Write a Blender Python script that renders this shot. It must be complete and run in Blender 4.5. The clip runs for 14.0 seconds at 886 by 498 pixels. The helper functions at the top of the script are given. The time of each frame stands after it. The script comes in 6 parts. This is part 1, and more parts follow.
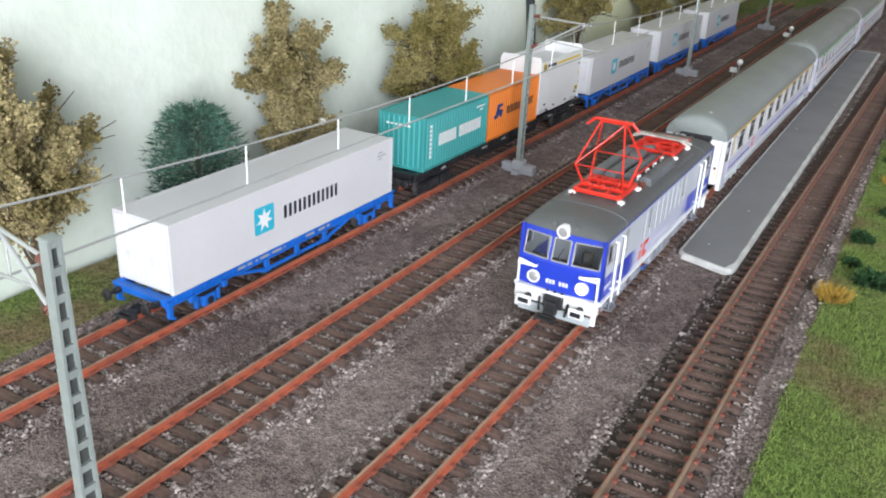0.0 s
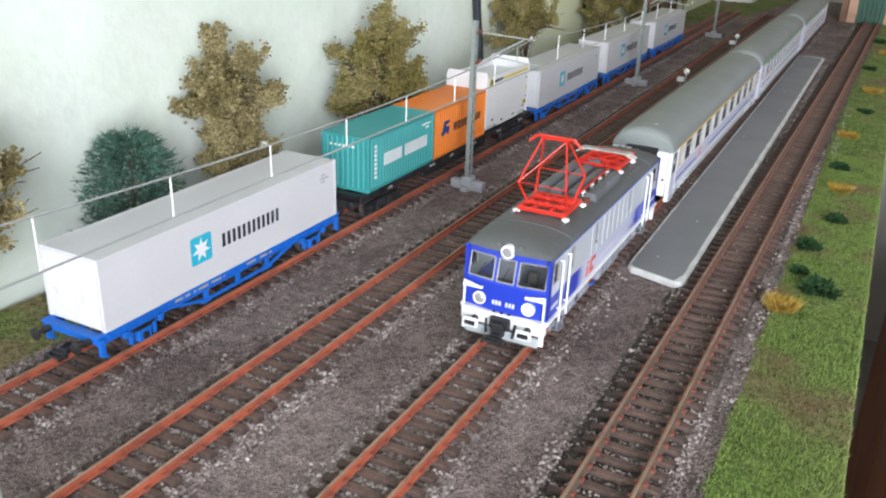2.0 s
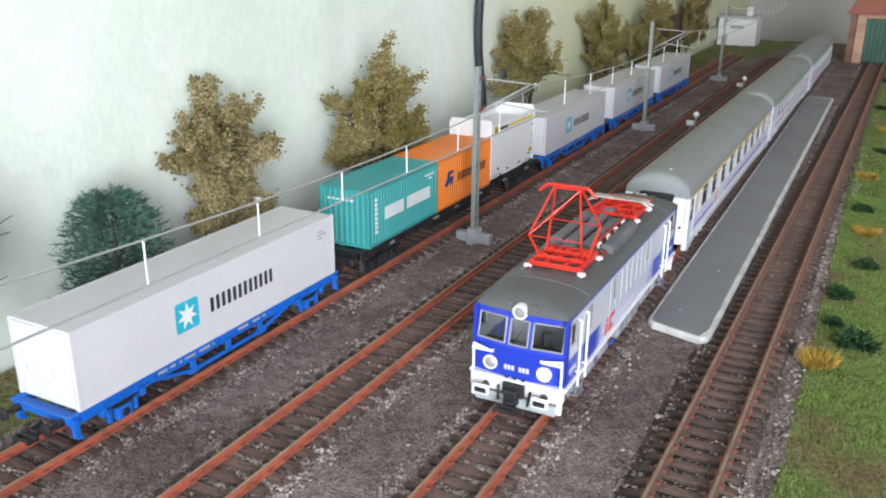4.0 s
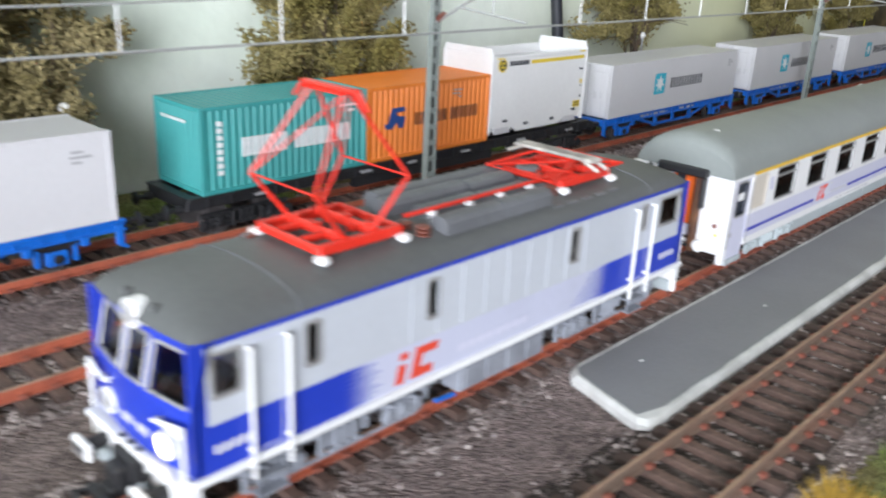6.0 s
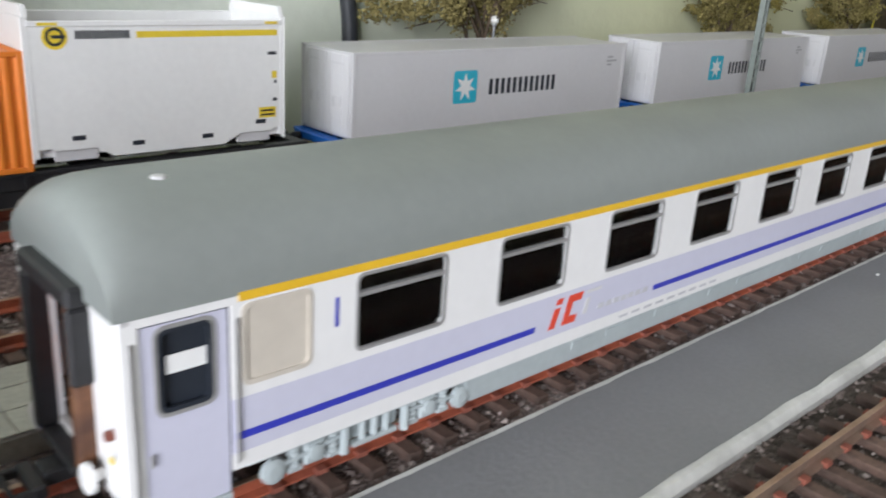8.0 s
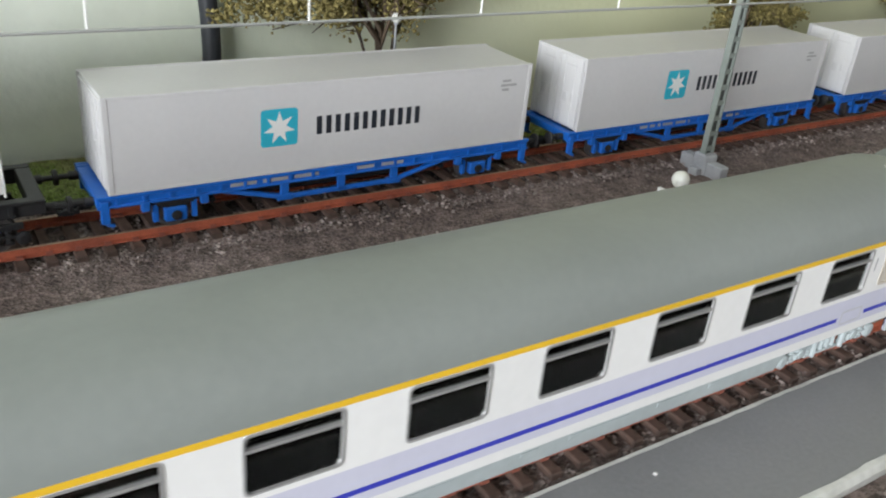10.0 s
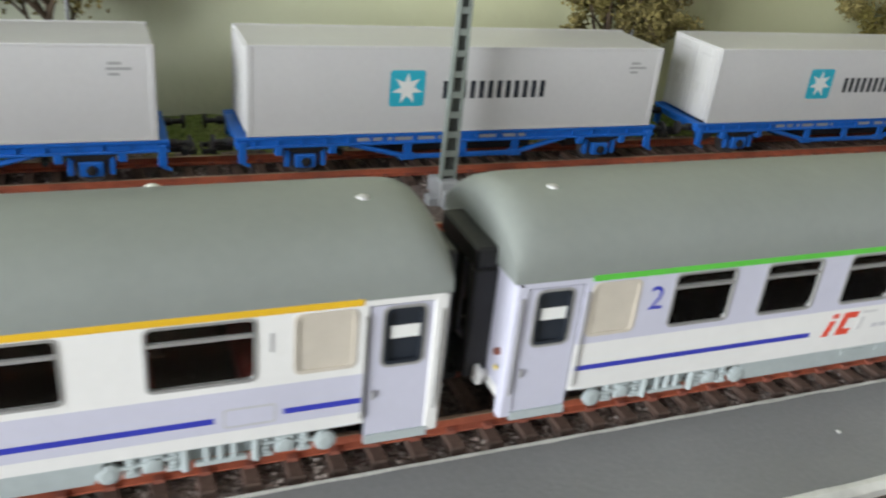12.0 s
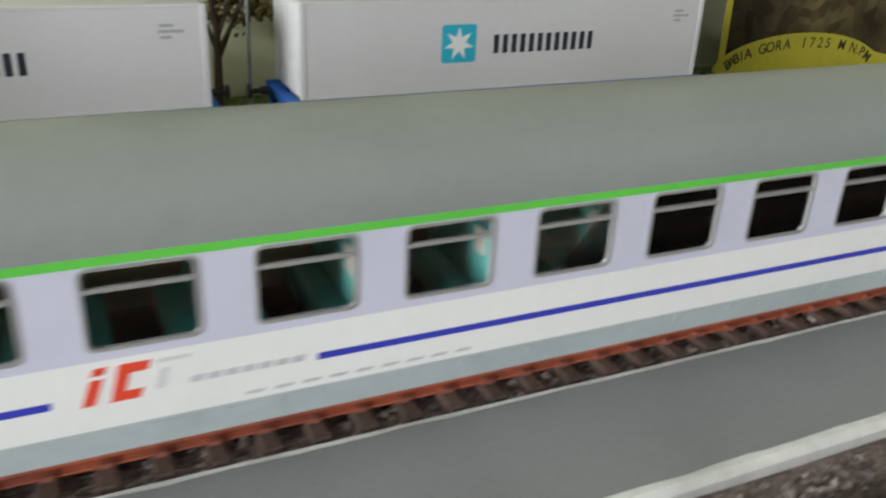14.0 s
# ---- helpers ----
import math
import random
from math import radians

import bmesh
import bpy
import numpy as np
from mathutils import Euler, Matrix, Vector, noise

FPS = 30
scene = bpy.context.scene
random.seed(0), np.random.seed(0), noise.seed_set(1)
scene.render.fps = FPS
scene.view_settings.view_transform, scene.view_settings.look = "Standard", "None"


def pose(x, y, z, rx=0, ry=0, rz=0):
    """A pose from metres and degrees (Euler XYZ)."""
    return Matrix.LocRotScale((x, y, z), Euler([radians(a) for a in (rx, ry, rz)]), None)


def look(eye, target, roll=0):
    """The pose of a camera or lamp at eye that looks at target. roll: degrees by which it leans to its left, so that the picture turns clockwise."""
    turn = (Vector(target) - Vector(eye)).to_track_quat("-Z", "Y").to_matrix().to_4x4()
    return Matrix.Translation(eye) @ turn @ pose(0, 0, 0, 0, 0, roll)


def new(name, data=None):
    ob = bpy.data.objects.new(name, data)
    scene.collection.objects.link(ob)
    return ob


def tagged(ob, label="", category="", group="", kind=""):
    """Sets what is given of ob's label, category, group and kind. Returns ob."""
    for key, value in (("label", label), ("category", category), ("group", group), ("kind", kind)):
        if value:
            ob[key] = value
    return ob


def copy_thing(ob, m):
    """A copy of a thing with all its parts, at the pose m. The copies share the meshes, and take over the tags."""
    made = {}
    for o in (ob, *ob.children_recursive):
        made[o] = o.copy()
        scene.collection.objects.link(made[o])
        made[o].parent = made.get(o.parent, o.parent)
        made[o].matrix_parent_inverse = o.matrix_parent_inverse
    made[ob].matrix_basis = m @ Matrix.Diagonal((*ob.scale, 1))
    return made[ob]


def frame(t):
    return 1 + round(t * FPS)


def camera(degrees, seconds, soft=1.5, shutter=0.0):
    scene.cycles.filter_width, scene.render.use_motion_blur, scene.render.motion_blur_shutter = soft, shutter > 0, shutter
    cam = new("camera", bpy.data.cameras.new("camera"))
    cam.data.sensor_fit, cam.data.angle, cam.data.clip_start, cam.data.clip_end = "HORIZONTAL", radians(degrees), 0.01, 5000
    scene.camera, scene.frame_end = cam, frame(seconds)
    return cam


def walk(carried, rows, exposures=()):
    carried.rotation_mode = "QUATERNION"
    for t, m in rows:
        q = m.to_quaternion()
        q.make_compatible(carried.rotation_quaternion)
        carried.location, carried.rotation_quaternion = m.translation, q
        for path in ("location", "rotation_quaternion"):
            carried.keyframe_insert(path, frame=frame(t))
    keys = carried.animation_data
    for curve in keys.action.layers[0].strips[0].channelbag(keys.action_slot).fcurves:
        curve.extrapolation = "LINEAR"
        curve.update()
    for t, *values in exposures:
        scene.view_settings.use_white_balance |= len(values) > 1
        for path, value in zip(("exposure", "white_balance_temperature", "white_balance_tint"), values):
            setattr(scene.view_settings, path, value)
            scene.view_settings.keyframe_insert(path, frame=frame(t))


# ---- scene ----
# The camera's way: seconds, eye in metres, then yaw to the left of +y, pitch and roll in degrees.
cam = camera(55.36, 14.0, soft=2.0, shutter=0.35)
PATH = [
    (0, 0.10371, 0.24510, 0.15470, 29.28, -23.67, 3.01),
    (0.5, 0.10500, 0.24507, 0.15473, 29.66, -23.60, 2.93),
    (1, 0.10412, 0.24702, 0.15402, 29.25, -23.74, 2.88),
    (1.5, 0.10667, 0.25058, 0.15384, 28.03, -23.29, 2.64),
    (2, 0.10690, 0.25574, 0.15633, 26.70, -22.75, 2.08),
    (2.5, 0.10113, 0.26241, 0.15980, 25.44, -21.04, 1.61),
    (3, 0.09593, 0.26206, 0.15849, 25.11, -19.46, 1.21),
    (3.2, 0.09719, 0.26213, 0.15875, 25.33, -19.38, 1.18),
    (5.5, 0.09289, 0.39773, 0.11162, 37.76, -20.14, 1.39),
    (6, 0.12400, 0.46300, 0.09700, 42.90, -20.20, 2.80),
    (6.3, 0.13754, 0.50193, 0.08837, 44.77, -19.56, 2.13),
    (6.5, 0.13756, 0.52920, 0.09450, 46.76, -19.56, 1.32),
    (7, 0.11720, 0.59459, 0.08468, 48.46, -19.16, 1.79),
    (7.5, 0.10657, 0.64928, 0.07387, 47.04, -19.07, 3.36),
    (7.8, 0.10340, 0.66294, 0.07110, 46.74, -19.50, 3.37),
    (8, 0.10110, 0.67580, 0.07143, 46.42, -19.34, 3.80),
    (8.5, 0.10422, 0.69611, 0.07253, 45.99, -19.87, 4.38),
    (8.7, 0.10270, 0.70579, 0.07726, 45.64, -20.13, 4.45),
    (10.8, 0.12058, 0.85726, 0.11813, 63.33, -28.74, 7.10),
    (11, 0.12384, 0.87504, 0.10963, 64.75, -27.87, 7.65),
    (11.5, 0.12999, 0.91622, 0.10690, 67.95, -26.69, 6.29),
    (12, 0.12916, 0.95950, 0.09813, 66.40, -25.95, 6.00),
    (12.3, 0.13042, 0.98211, 0.09425, 65.45, -25.46, 5.24),
    (12.5, 0.13174, 0.99861, 0.09294, 65.25, -25.15, 4.82),
    (13, 0.12714, 1.02898, 0.09538, 63.79, -24.52, 3.60),
    (13.5, 0.11928, 1.04610, 0.08414, 61.22, -24.34, 3.81),
    (13.7, 0.11655, 1.06256, 0.07338, 61.43, -24.62, 3.61),
    (14, 0.11832, 1.09768, 0.07621, 63.96, -24.46, 2.94),
]


def eye_pose(x, y, z, yaw, pitch, roll):
    return pose(x, y, z, 0, 0, yaw) @ pose(0, 0, 0, 90 + pitch, 0, 0) @ pose(0, 0, 0, 0, 0, roll)


walk(cam, [(t, eye_pose(x, y, z, a, b, c)) for t, x, y, z, a, b, c in PATH],
     exposures=[(0.0, 0.08, 6350, 10), (3.0, 0.08, 6350, 10), (5.5, 0.16, 6300, 10), (6.0, 0.2, 6300, 10), (6.5, 0.16, 6350, 10), (7.0, 0.08, 6450, 10), (8.5, 0.1, 6500, 10), (11.0, 0.43, 6700, 5), (14.0, 0.43, 6700, 5)])

# ---- light: daylight through one window behind the start of the walk ----
world = bpy.data.worlds.new("daylight")
scene.world = world
world.use_nodes = True
wn = world.node_tree
sky = wn.nodes.new("ShaderNodeTexSky")
sky.sky_type, sky.sun_disc = "NISHITA", False
sky.sun_elevation, sky.sun_rotation = radians(35), radians(200)
wn.nodes["Background"].inputs["Strength"].default_value = 0.12
wn.links.new(sky.outputs[0], wn.nodes["Background"].inputs["Color"])

sun_data = bpy.data.lights.new("sun", "SUN")
sun_data.energy, sun_data.angle, sun_data.color = 0.5, radians(25), (1.0, 0.96, 0.9)
sun = new("sun", sun_data)
sun.matrix_world = look((0.4, -3.0, 2.4), (0.4, 0.4, 0.0))

win_data = bpy.data.lights.new("window_daylight", "AREA")
win_data.shape, win_data.size, win_data.size_y = "RECTANGLE", 0.95, 0.95
win_data.energy, win_data.color = 52.0, (0.945, 0.967, 1.035)
win_light = new("window_daylight", win_data)
win_light.matrix_world = look((0.85, -0.69, 0.31), (0.25, 0.6, 0.1))

# ---- small mesh kit; all sizes below are millimetres of the model ----
S = 0.001
rnd = random.Random(7)


class Solid:
    """Collects faces in millimetres, with a material number for each."""

    def __init__(self):
        self.v, self.f, self.m = [], [], []

    def add(self, verts, faces, mi=0):
        n = len(self.v)
        self.v += [(a * S, b * S, c * S) for a, b, c in verts]
        self.f += [tuple(n + i for i in f) for f in faces]
        self.m += [mi] * len(faces)
        return self

    def box(self, x0, x1, y0, y1, z0, z1, mi=0, c=0.0):
        """A box with chamfered edges of width c."""
        if c <= 0:
            v = [(x, y, z) for x in (x0, x1) for y in (y0, y1) for z in (z0, z1)]
            return self.add(v, [(0, 1, 3, 2), (4, 6, 7, 5), (0, 4, 5, 1), (2, 3, 7, 6), (0, 2, 6, 4), (1, 5, 7, 3)], mi)
        lo, hi = (x0, y0, z0), (x1, y1, z1)
        v, index = [], {}
        for s in [(a, b, d) for a in (0, 1) for b in (0, 1) for d in (0, 1)]:
            for k in range(3):
                p = []
                for i in range(3):
                    full = hi[i] if s[i] else lo[i]
                    p.append(full if i == k else full + (-c if s[i] else c))
                index[s, k] = len(v)
                v.append(tuple(p))
        f = []
        for k in range(3):
            i, j = (k + 1) % 3, (k + 2) % 3
            for side in (0, 1):
                q = []
                for a, b in ((0, 0), (1, 0), (1, 1), (0, 1)):
                    s = [0, 0, 0]
                    s[k], s[i], s[j] = side, a, b
                    q.append(index[tuple(s), k])
                f.append(tuple(q))
            for a in (0, 1):
                for b in (0, 1):
                    s0, s1 = [0, 0, 0], [0, 0, 0]
                    s0[i], s0[j], s1[i], s1[j], s1[k] = a, b, a, b, 1
                    s0, s1 = tuple(s0), tuple(s1)
                    f.append((index[s0, i], index[s1, i], index[s1, j], index[s0, j]))
        for s in [(a, b, d) for a in (0, 1) for b in (0, 1) for d in (0, 1)]:
            f.append((index[s, 0], index[s, 1], index[s, 2]))
        return self.add(v, f, mi)

    def rod(self, p, q, r, seg=8, mi=0, r2=None):
        """A round bar from p to q, tapering to r2."""
        p, q = Vector(p), Vector(q)
        d = (q - p).normalized()
        a = d.orthogonal().normalized()
        b = d.cross(a)
        r2 = r if r2 is None else r2
        v = [tuple(e + (a * math.cos(t) + b * math.sin(t)) * w) for e, w in ((p, r), (q, r2)) for t in [2 * math.pi * i / seg for i in range(seg)]]
        f = [(i, (i + 1) % seg, seg + (i + 1) % seg, seg + i) for i in range(seg)]
        f += [tuple(range(seg))[::-1], tuple(range(seg, 2 * seg))]
        return self.add(v, f, mi)

    def lathe(self, centre, axis, rings, seg=16, mi=0):
        """Turned shape: rings of (distance along the axis, radius)."""
        c, d = Vector(centre), Vector(axis).normalized()
        a = d.orthogonal().normalized()
        b = d.cross(a)
        v = [tuple(c + d * h + (a * math.cos(2 * math.pi * i / seg) + b * math.sin(2 * math.pi * i / seg)) * max(r, 1e-3)) for h, r in rings for i in range(seg)]
        f = []
        for k in range(len(rings) - 1):
            f += [(k * seg + i, k * seg + (i + 1) % seg, (k + 1) * seg + (i + 1) % seg, (k + 1) * seg + i) for i in range(seg)]
        f += [tuple(range(seg))[::-1], tuple(range((len(rings) - 1) * seg, len(rings) * seg))]
        return self.add(v, f, mi)

    def along_y(self, profile, y0, y1, mi=0, caps=True):
        """A closed profile of (x, z) drawn out along y."""
        n = len(profile)
        v = [(x, y0, z) for x, z in profile] + [(x, y1, z) for x, z in profile]
        f = [(i, (i + 1) % n, n + (i + 1) % n, n + i) for i in range(n)]
        if caps:
            f += [tuple(range(n))[::-1], tuple(range(n, 2 * n))]
        return self.add(v, f, mi)

    def plate(self, x, outline, t=0.06, mi=0, flip=1):
        """A thin raised shape on a side that faces +x (or -x): outline of (y, z)."""
        n = len(outline)
        v = [(x, y, z) for y, z in outline] + [(x + t * flip, y, z) for y, z in outline]
        f = [(i, (i + 1) % n, n + (i + 1) % n, n + i) for i in range(n)] + [tuple(range(n)), tuple(range(n, 2 * n))]
        return self.add(v, f, mi)

    def wall(self, ys, zs, holes, xo, xi, paint):
        """A wall in the plane x with holes (y0, y1, z0, z1) cut through it; paint(y, z) gives a material number."""
        ys = sorted({round(y, 3) for y in ys} | {round(h[k], 3) for h in holes for k in (0, 1)})
        zs = sorted({round(z, 3) for z in zs} | {round(h[k], 3) for h in holes for k in (2, 3)})

        def solid(i, j):
            if not (0 <= i < len(ys) - 1 and 0 <= j < len(zs) - 1):
                return False
            y, z = (ys[i] + ys[i + 1]) / 2, (zs[j] + zs[j + 1]) / 2
            return not any(h[0] < y < h[1] and h[2] < z < h[3] for h in holes)

        for i in range(len(ys) - 1):
            for j in range(len(zs) - 1):
                if not solid(i, j):
                    continue
                y0, y1, z0, z1 = ys[i], ys[i + 1], zs[j], zs[j + 1]
                mi = paint((y0 + y1) / 2, (z0 + z1) / 2)
                self.add([(xo, y0, z0), (xo, y1, z0), (xo, y1, z1), (xo, y0, z1)], [(0, 1, 2, 3)], mi)
                self.add([(xi, y0, z0), (xi, y1, z0), (xi, y1, z1), (xi, y0, z1)], [(3, 2, 1, 0)], mi)
                for di, dj, a, b in ((-1, 0, (y0, z0), (y0, z1)), (1, 0, (y1, z0), (y1, z1)), (0, -1, (y0, z0), (y1, z0)), (0, 1, (y0, z1), (y1, z1))):
                    if not solid(i + di, j + dj):
                        self.add([(xo, *a), (xo, *b), (xi, *b), (xi, *a)], [(0, 1, 2, 3)], mi)
        return self

    def mesh(self, name, mats, smooth=False):
        me = bpy.data.meshes.new(name)
        me.from_pydata(self.v, [], self.f)
        for m in mats:
            me.materials.append(m)
        me.polygons.foreach_set("material_index", self.m)
        if len(self.f) < 20000:
            bm = bmesh.new()
            bm.from_mesh(me)
            bmesh.ops.remove_doubles(bm, verts=bm.verts, dist=1e-7)
            bmesh.ops.recalc_face_normals(bm, faces=bm.faces)
            bm.to_mesh(me)
            bm.free()
        if smooth:
            me.polygons.foreach_set("use_smooth", [True] * len(me.polygons))
            me.set_sharp_from_angle(angle=radians(35))
        me.update()
        return me


def mats_of(material):
    return list(material) if isinstance(material, (list, tuple)) else [material]


def part(name, solid, material, parent, label="", smooth=False):
    ob = new(name, solid.mesh(name, mats_of(material), smooth))
    ob.parent = parent
    return tagged(ob, label) if label else ob


def lone(name, solid, material, label, category="", group="", kind="", smooth=False, at=(0, 0, 0)):
    ob = new(name, solid.mesh(name, mats_of(material), smooth))
    ob.location = [c * S for c in at]
    return tagged(ob, label, category, group, kind)


def thing(name, label, category, at=(0, 0, 0), group="", kind=""):
    ob = new(name)
    ob.empty_display_size = 0.01
    ob.location = [c * S for c in at]
    return tagged(ob, label, category, group, kind)


def at_mm(x, y, z, rz=0):
    return pose(x * S, y * S, z * S, 0, 0, rz)


def round_rect(y0, y1, z0, z1, r, seg=4):
    pts = []
    for cy, cz, a0 in ((y1 - r, z1 - r, 0), (y0 + r, z1 - r, 90), (y0 + r, z0 + r, 180), (y1 - r, z0 + r, 270)):
        pts += [(cy + r * math.cos(radians(a0 + 90 * k / seg)), cz + r * math.sin(radians(a0 + 90 * k / seg))) for k in range(seg + 1)]
    return pts


def ring_x(solid, outer, inner, x0, x1, mi=0):
    """A frame between two outlines of (y, z), from x0 to x1."""
    n = len(outer)
    v = [(x, y, z) for x in (x0, x1) for line in (outer, inner) for y, z in line]
    f = []
    for i in range(n):
        j = (i + 1) % n
        f += [(i, j, n + j, n + i), (2 * n + i, 3 * n + i, 3 * n + j, 2 * n + j), (i, 2 * n + i, 2 * n + j, j), (n + i, n + j, 3 * n + j, 3 * n + i)]
    solid.add(v, f, mi)


def letters(text, size, material, name, parent, m, label="", bold=0.0):
    """Raised writing with the built-in font; m places it, in metres."""
    cu = bpy.data.curves.new("writing", "FONT")
    cu.body, cu.size, cu.extrude, cu.align_x, cu.align_y = text, size * S, 0.04 * S, "CENTER", "CENTER"
    cu.offset = bold * S
    tmp = new("writing", cu)
    me = bpy.data.meshes.new_from_object(tmp.evaluated_get(bpy.context.evaluated_depsgraph_get()))
    bpy.data.objects.remove(tmp)
    me.materials.clear()
    me.materials.append(material)
    ob = new(name, me)
    ob.parent, ob.matrix_basis = parent, m
    return tagged(ob, label) if label else ob


# ---- materials ----
def paint(name, colour, rough=0.45, metal=0.0, vary=0.08, grain=700.0, blotch=25.0, bump=0.0, second=None, mix_at=(0.45, 0.6), spec=0.5, random_value=0.0, island=0.0):
    """A surface with two scales of variation: broad blotches and a fine grain, and relief from the grain."""
    mat = bpy.data.materials.new(name)
    mat.use_nodes = True
    nt = mat.node_tree
    bsdf = nt.nodes["Principled BSDF"]
    link = nt.links.new
    co = nt.nodes.new("ShaderNodeTexCoord")
    big, fine = nt.nodes.new("ShaderNodeTexNoise"), nt.nodes.new("ShaderNodeTexNoise")
    big.inputs["Scale"].default_value, big.inputs["Detail"].default_value = blotch, 4.0
    fine.inputs["Scale"].default_value, fine.inputs["Detail"].default_value = grain, 3.0
    link(co.outputs["Object"], big.inputs["Vector"])
    link(co.outputs["Object"], fine.inputs["Vector"])
    base = nt.nodes.new("ShaderNodeMixRGB")
    base.inputs["Color1"].default_value = (*colour, 1)
    base.inputs["Color2"].default_value = (*(second or [c * (1 - 2 * vary) for c in colour]), 1)
    ramp = nt.nodes.new("ShaderNodeMapRange")
    ramp.inputs["From Min"].default_value, ramp.inputs["From Max"].default_value = mix_at
    link(big.outputs["Fac"], ramp.inputs["Value"])
    link(ramp.outputs["Result"], base.inputs["Fac"])
    hsv = nt.nodes.new("ShaderNodeHueSaturation")
    val = nt.nodes.new("ShaderNodeMapRange")
    val.inputs["From Min"].default_value, val.inputs["From Max"].default_value = 0.3, 0.7
    val.inputs["To Min"].default_value, val.inputs["To Max"].default_value = 1 - vary, 1 + vary
    link(fine.outputs["Fac"], val.inputs["Value"])
    link(base.outputs["Color"], hsv.inputs["Color"])
    value = val.outputs["Result"]
    if random_value or island:
        src = nt.nodes.new("ShaderNodeObjectInfo").outputs["Random"] if random_value else nt.nodes.new("ShaderNodeNewGeometry").outputs["Random Per Island"]
        spread = nt.nodes.new("ShaderNodeMapRange")
        k = random_value or island
        spread.inputs["To Min"].default_value, spread.inputs["To Max"].default_value = 1 - k, 1 + k
        link(src, spread.inputs["Value"])
        mul = nt.nodes.new("ShaderNodeMath")
        mul.operation = "MULTIPLY"
        link(value, mul.inputs[0])
        link(spread.outputs["Result"], mul.inputs[1])
        value = mul.outputs[0]
    link(value, hsv.inputs["Value"])
    link(hsv.outputs["Color"], bsdf.inputs["Base Color"])
    rr = nt.nodes.new("ShaderNodeMapRange")
    rr.inputs["To Min"].default_value, rr.inputs["To Max"].default_value = max(rough - 0.08, 0.03), min(rough + 0.08, 1)
    link(big.outputs["Fac"], rr.inputs["Value"])
    link(rr.outputs["Result"], bsdf.inputs["Roughness"])
    bsdf.inputs["Metallic"].default_value = metal
    bsdf.inputs["Specular IOR Level"].default_value = spec
    if bump:
        bp = nt.nodes.new("ShaderNodeBump")
        bp.inputs["Strength"].default_value, bp.inputs["Distance"].default_value = min(bump, 1.0), 0.0006 * max(bump, 1.0)
        link(fine.outputs["Fac"], bp.inputs["Height"])
        link(bp.outputs["Normal"], bsdf.inputs["Normal"])
    return mat


def glass(name, tint=(0.75, 0.8, 0.8)):
    mat = bpy.data.materials.new(name)
    mat.use_nodes = True
    nt = mat.node_tree
    for n in list(nt.nodes):
        nt.nodes.remove(n)
    out, mixer = nt.nodes.new("ShaderNodeOutputMaterial"), nt.nodes.new("ShaderNodeMixShader")
    clear, gloss, fres = nt.nodes.new("ShaderNodeBsdfTransparent"), nt.nodes.new("ShaderNodeBsdfGlossy"), nt.nodes.new("ShaderNodeFresnel")
    clear.inputs["Color"].default_value = (*tint, 1)
    gloss.inputs["Roughness"].default_value = 0.05
    fres.inputs["IOR"].default_value = 1.5
    nt.links.new(fres.outputs[0], mixer.inputs[0])
    nt.links.new(clear.outputs[0], mixer.inputs[1])
    nt.links.new(gloss.outputs[0], mixer.inputs[2])
    nt.links.new(mixer.outputs[0], out.inputs[0])
    return mat


def glow(name, colour, strength):
    mat = bpy.data.materials.new(name)
    mat.use_nodes = True
    b = mat.node_tree.nodes["Principled BSDF"]
    b.inputs["Base Color"].default_value = (*colour, 1)
    b.inputs["Emission Color"].default_value = (*colour, 1)
    b.inputs["Emission Strength"].default_value = strength
    return mat


